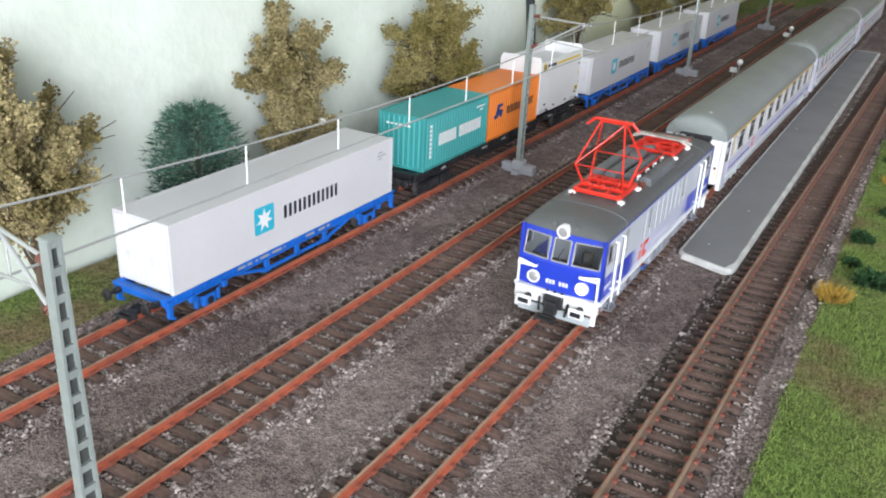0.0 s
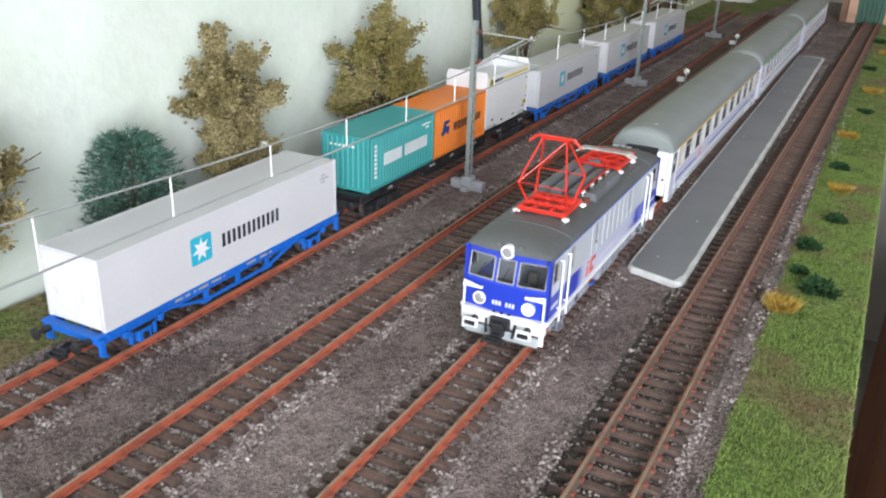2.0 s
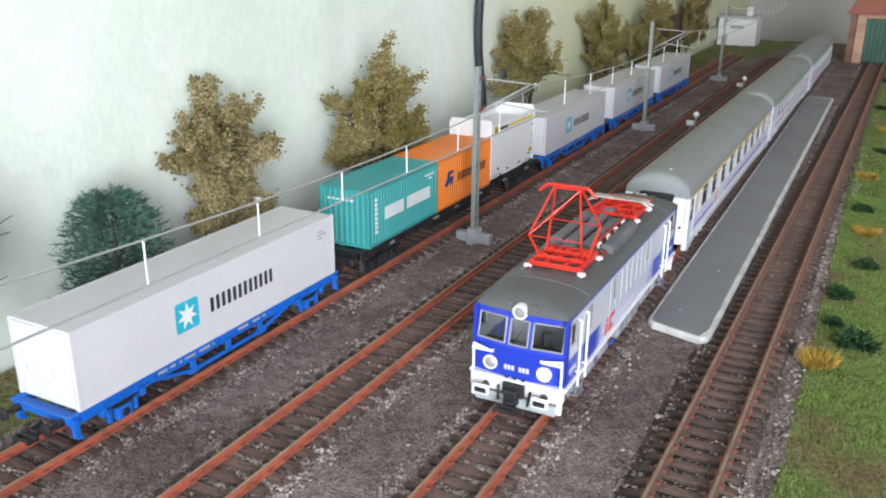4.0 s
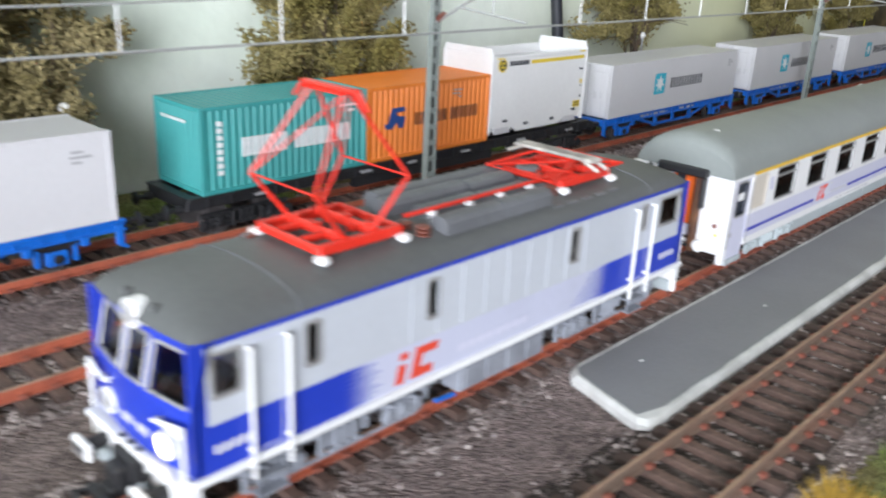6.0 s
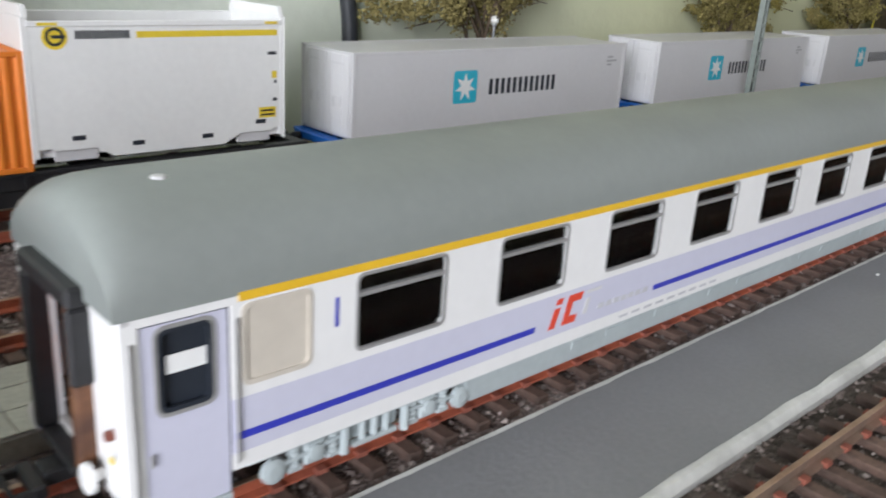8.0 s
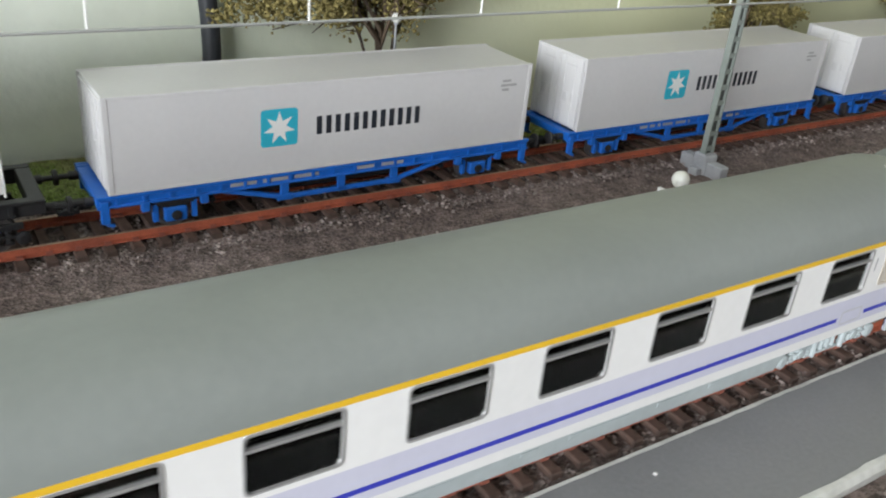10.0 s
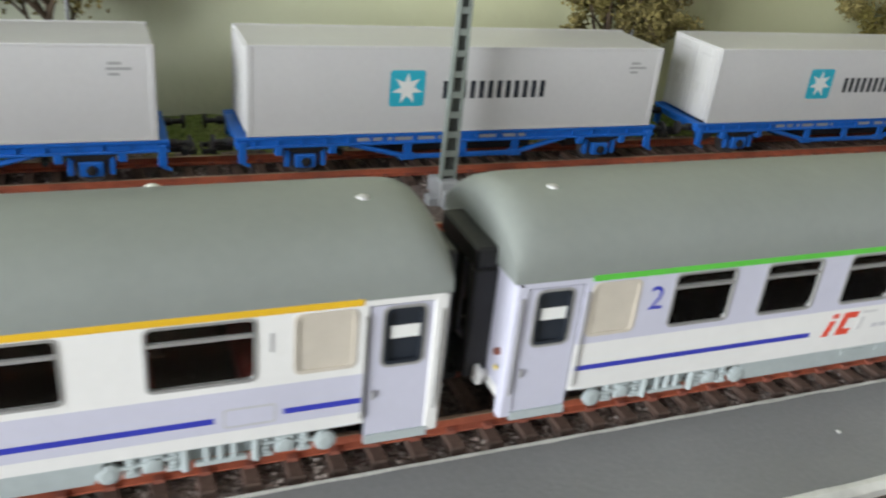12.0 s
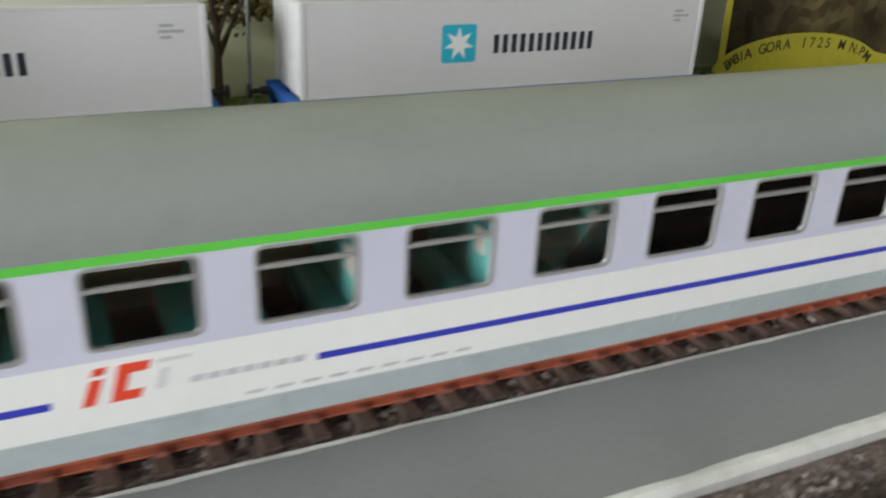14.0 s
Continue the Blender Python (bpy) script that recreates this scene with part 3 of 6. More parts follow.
def coupler(parent, y, way, z=6.4):
    s = Solid()
    s.box(-2.0, 2.0, min(y, y + way * 5), max(y, y + way * 5), z - 1.1, z + 1.1, 0, 0.3)
    s.box(-3.6, 3.6, min(y + way * 5, y + way * 7), max(y + way * 5, y + way * 7), z - 1.6, z + 0.4, 0, 0.3)
    s.box(-3.6, -2.6, min(y + way * 7, y + way * 9.5), max(y + way * 7, y + way * 9.5), z - 1.3, z + 0.1, 0, 0.2)
    s.box(2.6, 3.6, min(y + way * 7, y + way * 9.5), max(y + way * 7, y + way * 9.5), z - 1.3, z + 0.1, 0, 0.2)
    s.rod((-3.4, y + way * 9.2, z), (3.4, y + way * 9.2, z), 0.45, 6)
    part("coupler", s, M_BLACK, parent)


def blue_wagon():
    """Two-axle skeletal container wagon, 148 mm over the beams, its truss rods hanging below."""
    w = thing("container_wagon", "bright blue two-axle skeletal container wagon on the rails", "wagon", (RAIL["t1"], 426.8, 0), "container train")
    f = Solid()
    for sx in (-1, 1):
        x0, x1 = sorted((sx * 11.2, sx * 13.2))
        f.box(x0, x1, 1, 147, 10.2, 13.3, 0, 0.25)
        x0, x1 = sorted((sx * 12.6, sx * 13.9))
        f.box(x0, x1, 1, 147, 12.4, 13.5, 0, 0.2)
        f.box(x0, x1, 1, 147, 9.8, 10.6, 0, 0.2)
        for y in np.arange(6, 146, 7.2):
            f.box(min(sx * 13.0, sx * 13.7), max(sx * 13.0, sx * 13.7), y, y + 0.9, 10.5, 12.5, 0)
    for y in (1, 36, 72, 110, 143):
        f.box(-12, 12, y, y + 4, 10.4, 13.0, 0, 0.3)
    part("underframe", f, M_BLUE_FRAME, w)
    for sx in (-1, 1):
        t = Solid()
        t.rod((sx * 12.6, 36, 10), (sx * 12.6, 55, 5.2), 0.85, 6)
        t.box(min(sx * 12.0, sx * 13.2), max(sx * 12.0, sx * 13.2), 53, 95, 4.4, 6.0, 0, 0.3)
        t.rod((sx * 12.6, 93, 5.2), (sx * 12.6, 112, 10), 0.85, 6)
        for y in (55, 74, 93):
            t.box(min(sx * 12.0, sx * 13.2), max(sx * 12.0, sx * 13.2), y - 1.3, y + 1.3, 5, 10.4, 0, 0.2)
        t.box(min(sx * 11.8, sx * 13.4), max(sx * 11.8, sx * 13.4), 52.5, 57.5, 4.2, 6.4, 0, 0.3)
        t.box(min(sx * 11.8, sx * 13.4), max(sx * 11.8, sx * 13.4), 90.5, 95.5, 4.2, 6.4, 0, 0.3)
        part("truss_rod", t, M_BLUE_FRAME, w)
        for y in (22, 126):
            g = Solid()
            g.box(min(sx * 11.2, sx * 13.8), max(sx * 11.2, sx * 13.8), y - 3.2, y + 3.2, 3.2, 7.6, 0, 0.4)
            for d in (-5.5, 5.5):
                g.box(min(sx * 11.4, sx * 13.0), max(sx * 11.4, sx * 13.0), y + d - 0.8, y + d + 0.8, 3.4, 10.4, 0, 0.2)
                g.box(min(sx * 11.8, sx * 14.0), max(sx * 11.8, sx * 14.0), y + d * 1.5 - 1.2, y + d * 1.5 + 1.2, 7.4, 10.6, 0, 0.3)
            for k in range(4):
                g.box(min(sx * 12.2, sx * 13.3), max(sx * 12.2, sx * 13.3), y - 8 + k * 1.4, y + 8 - k * 1.4, 9.6 - k * 0.6, 10.1 - k * 0.6, 1)
            g.lathe((sx * 13.6, y, 5.2), (sx, 0, 0), [(0, 1.5), (0.7, 1.4), (0.9, 0.6)], 12, 1)
            part("axle_guard", g, [M_BLUE_FRAME, M_BLACK], w)
        for y0, n, dy in ((38, 3, 1), (78, 2, 1)):
            b = Solid()
            for k in range(n):
                b.plate(sx * 13.22, [(y0 + k * 10, 11), (y0 + k * 10 + 8, 11), (y0 + k * 10 + 8, 12.1), (y0 + k * 10, 12.1)], 0.1, 0, sx)
            part("print", b, M_FAINT, w, "small pale lettering bars")
        for y in (3, 145):
            h = Solid().box(min(sx * 12.4, sx * 14), max(sx * 12.4, sx * 14), y - 1.2, y + 1.2, 5.4, 12, 0, 0.3)
            h.rod((sx * 13.2, y, 5.4), (sx * 13.2, y + 2.2, 4.4), 0.6, 6)
            part("step", h, M_BLUE_FRAME, w)
    # added black block: stands for the shade and brake gear behind the truss gaps
    g = Solid().box(-6.5, 6.5, 46, 102, 4.6, 10.2, 0, 0.6)
    g.rod((-9, 34, 6), (9, 34, 6), 1.0, 8)
    g.rod((-9, 114, 6), (9, 114, 6), 1.0, 8)
    part("brake_gear_shade", g, M_BLACK, w, "black block under the frame for shade and brake gear")
    for y in (22, 126):
        wheelset(w, y)
    buffers(w, 1, -1, M_BLACK)
    buffers(w, 147, 1, M_BLACK)
    coupler(w, 2, -1)
    coupler(w, 146, 1)
    return w


STAR = [(math.sin(math.pi * k / 7) * (5.0 if k % 2 == 0 else 2.2), math.cos(math.pi * k / 7) * (5.0 if k % 2 == 0 else 2.2)) for k in range(14)]


def print_bars(parent, x, y0, y1, z0, z1, n, mat, label, skip=(), rows=1, fill=0.74, lean=0.0, proud=0.06):
    """A word of n signs, each set as stacked plain bars."""
    s = Solid()
    w, h = (y1 - y0) / n, (z1 - z0) / (rows + 0.45 * (rows - 1))
    for k in range(n):
        if k in skip:
            continue
        for r in range(rows):
            a, b, c = y0 + k * w, y0 + (k + fill) * w, z0 + r * 1.45 * h
            s.plate(x, [(a + lean * (c - z0), c), (b + lean * (c - z0), c), (b + lean * (c + h - z0), c + h), (a + lean * (c + h - z0), c + h)], proud)
    return part("print", s, mat, parent, label)


def grey_container():
    """Smooth forty-foot container: 140 x 28 x 27 mm."""
    c = thing("shipping_container", "light grey smooth forty-foot container with a cyan star square", "container", (RAIL["t1"], 431.4, 13.6), "grey containers")
    part("body", Solid().box(-13.9, 13.9, 0.5, 139.5, 0, 27.0, 0, 0.25), M_CONT, c)
    for sx in (-1, 1):
        for y in (0, 138.2):
            part("corner_post", Solid().box(min(sx * 12.5, sx * 14.05), max(sx * 12.5, sx * 14.05), y, y + 1.8, 0, 27.2, 0, 0.2), M_CONT, c)
        for z0, z1 in ((26.3, 27.2), (0, 0.9)):
            part("side_rail", Solid().box(min(sx * 13.0, sx * 14.02), max(sx * 13.0, sx * 14.02), 1.8, 138.2, z0, z1, 0, 0.15), M_CONT, c)
    for y, way in ((0, -1), (140, 1)):
        for x in (-12.2, 0.2):
            d = Solid()
            y0, y1 = sorted((y - way * 0.6, y + way * 0.12))
            d.box(x, x + 12, y0, y1, 1.0, 26.2, 0, 0.12)
            for k in (3.2, 8.8):
                d.rod((x + k, y + way * 0.25, 1.4), (x + k, y + way * 0.25, 25.8), 0.18, 6)
            d.box(x + 3.4, x + 5.8, min(y, y + way * 0.35), max(y, y + way * 0.35), 9.5, 13.0, 1, 0.1)
            d.box(x + 7.6, x + 9.0, min(y, y + way * 0.3), max(y, y + way * 0.3), 10.0, 13.2, 1, 0.1)
            d.box(x + 2.5, x + 9.5, min(y, y + way * 0.2), max(y, y + way * 0.2), 22.9, 23.7, 1)
            part("door", d, [M_CONT_END, M_CONT], c)
    for sx in (-1, 1):
        sq = Solid()
        sq.plate(sx * 13.9, round_rect(43.0, 54.4, 8.6, 19.9, 1.0), 0.05, 0, sx)
        badge = part("badge", sq, M_CYAN, c, "cyan rounded square")
        part("star", Solid().plate(sx * 13.95, [(48.7 + a, 14.2 + b) for a, b in STAR], 0.05, 0, sx), M_WHITE, badge, "white seven-pointed star")
    print_bars(c, 13.9, 60.5, 97.5, 10.9, 16.5, 12, M_INK, "plain dark bars", rows=1, fill=0.56)
    s = Solid()
    for k, (a, b) in enumerate(((128, 131.5), (127.5, 134), (128, 130.8))):
        s.plate(13.9, [(a, 21.6 - k * 1.5), (b, 21.6 - k * 1.5), (b, 22.4 - k * 1.5), (a, 22.4 - k * 1.5)], 0.05)
    part("marking", s, M_FAINT, c, "small grey marking bars")
    return c


wagon = blue_wagon()
box0 = grey_container()
for y in (833.2, 997.7, 1162.2):
    copy_thing(wagon, at_mm(RAIL["t1"], y - 4.2, 0))
    copy_thing(box0, at_mm(RAIL["t1"], y, 13.6))


def corrugated(name, label, mat, y, group):
    """Twenty-foot container with trapezoid ribs on sides, ends and roof: 69.6 x 28 x 28.6 mm."""
    c = thing(name, label, "container", (RAIL["t1"], y, 15.3), group)
    L, H, n = 69.6, 28.6, 24
    fr = Solid()
    for sx in (-1, 1):
        for yy in (0, L - 1.6):
            fr.box(min(sx * 12.4, sx * 14.1), max(sx * 12.4, sx * 14.1), yy, yy + 1.6, 0, H, 0, 0.2)
        fr.box(min(sx * 13, sx * 14.05), max(sx * 13, sx * 14.05), 1.6, L - 1.6, H - 1.3, H - 0.05, 0, 0.15)
        fr.box(min(sx * 13, sx * 14.05), max(sx * 13, sx * 14.05), 1.6, L - 1.6, 0, 1.3, 0, 0.15)
    for yy in (0, L - 1.0):
        fr.box(-12.4, 12.4, yy, yy + 1.0, H - 1.4, H - 0.05, 0, 0.15)
        fr.box(-12.4, 12.4, yy, yy + 1.0, 0, 1.4, 0, 0.15)
    fr.box(-13, 13, 1.5, L - 1.5, 0.2, 0.8)
    part("frame", fr, mat, c)
    pitch = (L - 3.2) / n
    for sx in (-1, 1):
        line = []
        for k in range(n):
            a = 1.6 + k * pitch
            line += [(a, 13.75), (a + 0.32 * pitch, 13.75), (a + 0.5 * pitch, 13.2), (a + 0.82 * pitch, 13.2)]
        line.append((L - 1.6, 13.75))
        v = [(sx * x, yy, z) for z in (1.2, H - 1.2) for yy, x in line]
        q = len(line)
        s = Solid().add(v, [(i, i + 1, q + i + 1, q + i) for i in range(q - 1)])
        part("side_panel", s, mat, c)
    for yy, way in ((0.5, -1), (L - 0.5, 1)):
        s = Solid()
        line = []
        for k in range(8):
            a = -12.4 + k * 3.1
            line += [(a, 0), (a + 1.1, 0), (a + 1.6, -0.5), (a + 2.6, -0.5)]
        line.append((12.4, 0))
        q = len(line)
        s.add([(x, yy + way * d * 0.9, z) for z in (1.3, H - 1.3) for x, d in line], [(i, i + 1, q + i + 1, q + i) for i in range(q - 1)])
        part("end_panel", s, mat, c)
    s = Solid()
    line = []
    for k in range(n):
        a = 1.0 + k * (L - 2) / n
        line += [(a, H - 0.35), (a + 1.2, H - 0.35), (a + 1.5, H - 0.6), (a + 2.5, H - 0.6)]
    line.append((L - 1.0, H - 0.35))
    q = len(line)
    s.add([(x, yy, z) for x in (-13.1, 13.1) for yy, z in line], [(i, i + 1, q + i + 1, q + i) for i in range(q - 1)])
    part("roof_panel", s, mat, c)
    return c


teal = corrugated("shipping_container", "teal ribbed twenty-foot container with white print", M_TEAL, 599.9, "ribbed containers")
print_bars(teal, 13.78, 15.5, 34.0, 11.0, 17.4, 10, M_WHITE, "plain white bars", rows=1, fill=0.7, proud=0.12)
print_bars(teal, 13.78, 37.0, 62.0, 11.0, 17.4, 15, M_WHITE, "plain white bars", rows=1, fill=0.7, proud=0.12)
s = Solid()
for k in range(8):
    s.plate(13.78, [(6.2, 6.0 + k * 2.3), (8.2, 6.0 + k * 2.3), (8.2, 7.6 + k * 2.3), (6.2, 7.6 + k * 2.3)], 0.12)
s.plate(13.78, [(56, 23.2), (65.5, 23.2), (65.5, 24.2), (56, 24.2)], 0.12)
s.plate(13.78, [(60, 21.2), (63.5, 21.2), (63.5, 22.2), (60, 22.2)], 0.12)
part("print", s, M_WHITE, teal, "small white marking bars")
s = Solid()
for k in range(6):
    s.box(-9 + k * 2.6, -7.4 + k * 2.6, -0.2, -0.05, 22.6, 23.6)
part("print", s, M_WHITE, teal, "small white marking bars")

orange = corrugated("shipping_container", "orange ribbed twenty-foot container with navy print", M_ORANGE, 669.4, "ribbed containers")
s = Solid()
s.plate(13.78, [(9, 14), (11, 14), (13, 20), (19.5, 20), (20, 18.4), (15, 18), (16, 16.6), (20, 16.2), (19, 12), (16.6, 12), (15.6, 14.4), (13.4, 12), (10, 12)], 0.12)
part("emblem", s, M_NAVY, orange, "navy block emblem")
print_bars(orange, 13.78, 25.5, 62.5, 12.2, 17.0, 20, M_INK, "plain dark bars", rows=1, fill=0.5, proud=0.12, skip=(10,))
s = Solid()
for k, (a, b) in enumerate(((47, 52), (46.5, 51), (50, 51.5))):
    s.plate(13.78, [(a, 23.6 - k * 1.4), (b, 23.6 - k * 1.4), (b, 24.2 - k * 1.4), (a, 24.2 - k * 1.4)], 0.12)
part("print", s, M_FAINT, orange, "small marking bars")


def tall_bin():
    """White open-top bulk container with raised ends and recessed lower corners."""
    c = thing("bulk_container", "white open-top bulk container with a yellow stripe", "container", (RAIL["t1"], 739.4, 17.2), "")
    L, H = 69.0, 33.4
    for sx in (-1, 1):
        s = Solid()
        x0, x1 = sorted((sx * 13.0, sx * 14.2))
        outline = [(1, 3.2), (4, 3.2), (4.5, 2.6), (15, 2.6), (19, 0), (50, 0), (55, 2.6), (65, 2.6), (66, 3.2), (68, 3.2), (68, H), (1, H)]
        n = len(outline)
        v = [(x, y, z) for x in (x0, x1) for y, z in outline]
        s.add(v, [tuple(range(n)), tuple(range(n, 2 * n))] + [(i, (i + 1) % n, n + (i + 1) % n, n + i) for i in range(n)])
        s.box(min(sx * 13.8, sx * 14.5), max(sx * 13.8, sx * 14.5), 0.6, 68.4, H - 1.3, H + 0.1, 0, 0.2)
        part("side_wall", s, M_WHITE, c)
        s = Solid()
        for a, b in ((4.8, 15.5), (54.5, 65)):
            s.box(min(sx * 12.2, sx * 13.3), max(sx * 12.2, sx * 13.3), a, b, -0.4, 2.8, 0, 0.2)
        s.box(-13, 13, 2, 67, -0.6, 0.4, 0)
        part("recess", s, M_CONT, c)
        s = Solid()
        for a in (9, 24, 43.5, 60):
            s.plate(sx * 14.2, [(a, 2.2 + 2.6 * (a in (9, 60))), (a + 3.2, 2.2 + 2.6 * (a in (9, 60))), (a + 3.2, 3.4 + 2.6 * (a in (9, 60))), (a, 3.4 + 2.6 * (a in (9, 60)))], 0.08, 0, sx)
        part("slot", s, M_INK, c, "dark fork slots")
    for y, way in ((0, -1), (69, 1)):
        s = Solid()
        y0, y1 = sorted((y, y - way * 1.2))
        s.box(-14.3, 14.3, y0, y1, 1.0, H + 1.0, 0, 0.25)
        n = [(-14.3, H + 1), (14.3, H + 1), (13.2, H + 3.6), (-13.2, H + 3.6)]
        s.add([(x, yy, z) for yy in (y0, y1) for x, z in n], [(0, 1, 2, 3), (4, 5, 6, 7), (0, 1, 5, 4), (1, 2, 6, 5), (2, 3, 7, 6), (3, 0, 4, 7)])
        for x in (-13.6, 13.6):
            s.box(x - 0.8, x + 0.8, min(y, y + way * 0.6), max(y, y + way * 0.6), 0, H + 1, 0, 0.2)
        part("end_wall", s, M_WHITE, c)
    part("floor", Solid().box(-13, 13, 1, 68, 1, 2), M_WHITE, c)
    part("load", Solid().box(-12.9, 12.9, 1.3, 67.7, 2, H - 4.0), M_CONT_END, c)
    s = Solid()
    s.plate(14.2, [(26.5, 29.3), (67, 29.3), (67, 30.9), (26.5, 30.9)], 0.06)
    s.plate(14.2, [(61, 6.4), (66.5, 6.4), (66.5, 9.4), (61, 9.4)], 0.06)
    s.plate(14.2, [(65.3, 17.5), (66.9, 17.5), (66.9, 19.5), (65.3, 19.5)], 0.06)
    s.plate(14.5, [(3, 32.4), (7.5, 32.4), (7.5, 33.1), (3, 33.1)], 0.06)
    s.plate(14.5, [(63, 32.4), (67, 32.4), (67, 33.1), (63, 33.1)], 0.06)
    part("stripe", s, M_YELLOW, c, "yellow stripe and labels")
    disc = [(6.8 + 3.0 * math.cos(a), 29.8 + 3.0 * math.sin(a)) for a in [2 * math.pi * k / 24 for k in range(24)]]
    badge = part("emblem", Solid().plate(14.2, disc, 0.06), M_YELLOW, c, "yellow disc")
    s = Solid()
    ring_x(s, [(6.8 + 2.2 * math.cos(a), 29.8 + 2.2 * math.sin(a)) for a in [radians(15 * k) for k in range(24)]], [(6.8 + 1.5 * math.cos(a), 29.8 + 1.5 * math.sin(a)) for a in [radians(15 * k) for k in range(24)]], 14.26, 14.32)
    s.plate(14.26, [(6.0, 29.4), (9.2, 29.4), (9.2, 30.2), (6.0, 30.2)], 0.07)
    part("ring", s, M_INK, badge, "dark ring")
    print_bars(c, 14.2, 11.5, 25.0, 29.2, 31.2, 16, M_INK, "plain dark bars")
    s = Solid()
    for a, b, z in ((64, 66.8, 24.0), (66, 66.8, 16.0), (65.6, 66.9, 11.0)):
        s.plate(14.2, [(a, z), (b, z), (b, z + 0.9), (a, z + 0.9)], 0.06)
    s.plate(14.26, [(61.6, 7.0), (66, 7.0), (66, 7.5), (61.6, 7.5)], 0.06)
    s.plate(14.26, [(61.6, 8.2), (66, 8.2), (66, 8.7), (61.6, 8.7)], 0.06)
    part("print", s, M_INK, c, "small dark marking bars")


tall_bin()


def bogie(parent, y, mat, half=12.0, base=20.5, z=5.2, heavy=False):
    b = thing("bogie", "", "", (0, 0, 0))
    b.parent = parent
    for key in ("category",):
        if key in b:
            del b[key]
    for sx in (-1, 1):
        s = Solid()
        x0, x1 = sorted((sx * (half - 1.4), sx * half))
        s.box(x0, x1, y - base * 0.85, y + base * 0.85, z + 1.2, z + 3.0, 0, 0.3)
        s.box(x0, x1, y - 5, y + 5, z - 1.6, z + 2.0, 0, 0.4)
        for d in (-1, 1):
            yy = y + d * base / 2
            s.box(min(sx * (half - 1), sx * (half + 1.0)), max(sx * (half - 1), sx * (half + 1.0)), yy - 1.8, yy + 1.8, z - 2.2, z + 1.6, 0, 0.4)
            s.lathe((sx * (half + 0.9), yy, z - 0.2), (sx, 0, 0), [(0, 1.3), (0.5, 1.2), (0.6, 0.4)], 12)
            for e in (-3.2, 3.2):
                for k in range(4):
                    s.lathe((sx * (half + 0.2), yy + e, z - 1.6 + k * 0.85), (0, 0, 1), [(0, 0.7), (0.2, 1.05), (0.55, 1.05), (0.8, 0.7)], 8)
                s.box(min(sx * (half - 0.8), sx * (half + 1.0)), max(sx * (half - 0.8), sx * (half + 1.0)), yy + e - 1.2, yy + e + 1.2, z - 2.4, z - 1.5, 0, 0.2)
        for e in (-2.2, 0, 2.2):
            s.rod((sx * (half + 0.6), y + e, z - 1.4), (sx * (half + 0.6), y + e, z + 2.6), 0.6, 8)
        s.box(min(sx * (half), sx * (half + 1.2)), max(sx * half, sx * (half + 1.2)), y - 4.2, y + 4.2, z - 2.2, z - 1.3, 0, 0.2)
        part("side_frame", s, mat, b)
        if heavy:
            s = Solid()
            for k in range(9):
                yy = y - base * 0.72 + k * base * 0.18
                s.box(min(sx * (half - 0.4), sx * (half + 0.5)), max(sx * (half - 0.4), sx * (half + 0.5)), yy - 0.7, yy + 0.7, z - 2.6 + 0.9 * (k % 3), z + 3.6, 0, 0.2)
            s.rod((sx * (half + 0.6), y - base * 0.8, z + 2.9), (sx * (half + 0.6), y + base * 0.8, z + 2.9), 0.45, 6)
            s.rod((sx * (half + 0.4), y - base * 0.6, z - 2.4), (sx * (half + 0.4), y + base * 0.6, z - 2.4), 0.4, 6)
            for d in (-0.62, -0.36, 0.36, 0.62):
                s.lathe((sx * (half + 0.3), y + d * base, z - 0.4), (sx, 0, 0), [(0, 1.7), (0.8, 1.6), (1.1, 0.9)], 12)
            part("brake_rigging", s, mat, b)
        else:
            s = Solid()
            for d in (-1, 1):
                s.rod((sx * (half + 0.9), y + d * 5.6, z - 2.4), (sx * (half + 0.9), y + d * 5.6, z + 2.6), 0.75, 8)
                s.lathe((sx * (half + 0.5), y + d * base * 0.82, z - 0.8), (sx, 0, 0), [(0, 2.0), (0.7, 1.9), (1.0, 1.0)], 12)
                s.rod((sx * (half + 0.8), y + d * 6.5, z + 0.6), (sx * (half + 0.8), y + d * base * 0.8, z - 0.4), 0.4, 6)
            part("damper", s, mat, b)
    for d in (-1, 1):
        wheelset(b, y + d * base / 2)
    return b


flat = thing("flat_wagon", "long black sixty-foot container wagon on the rails", "wagon", (RAIL["t1"], 593.8, 0), "container train")
s = Solid()
for sx in (-1, 1):
    s.box(min(sx * 10.5, sx * 12.6), max(sx * 10.5, sx * 12.6), 1, 224, 10.6, 15.2, 0, 0.3)
    s.box(min(sx * 12.0, sx * 13.6), max(sx * 12.0, sx * 13.6), 1, 224, 14.2, 15.2, 0, 0.2)
    for y in np.arange(8, 222, 9.0):
        s.box(min(sx * 12.4, sx * 13.5), max(sx * 12.4, sx * 13.5), y, y + 1.2, 11, 14.4, 0)
    s.along_y([(sx * 9.5, 6.4), (sx * 11.5, 6.4), (sx * 11.5, 10.8), (sx * 9.5, 10.8)], 72, 152)
for y in (1, 60, 110, 160, 220):
    s.box(-12, 12, y, y + 4, 10.8, 15.0, 0, 0.3)
part("underframe", s, M_BLACK, flat)
s = Solid()
for y in (26, 74, 98, 130, 168, 205):
    s.plate(12.65, [(y, 12), (y + 5, 12), (y + 5, 12.9), (y, 12.9)], 0.9)
part("print", s, M_FAINT, flat, "small pale marking bars")
for y in (24, 201):
    bogie(flat, y, M_BLACK, 11.0)
buffers(flat, 1, -1, M_BLACK)
buffers(flat, 224, 1, M_BLACK)
coupler(flat, 1, -1)
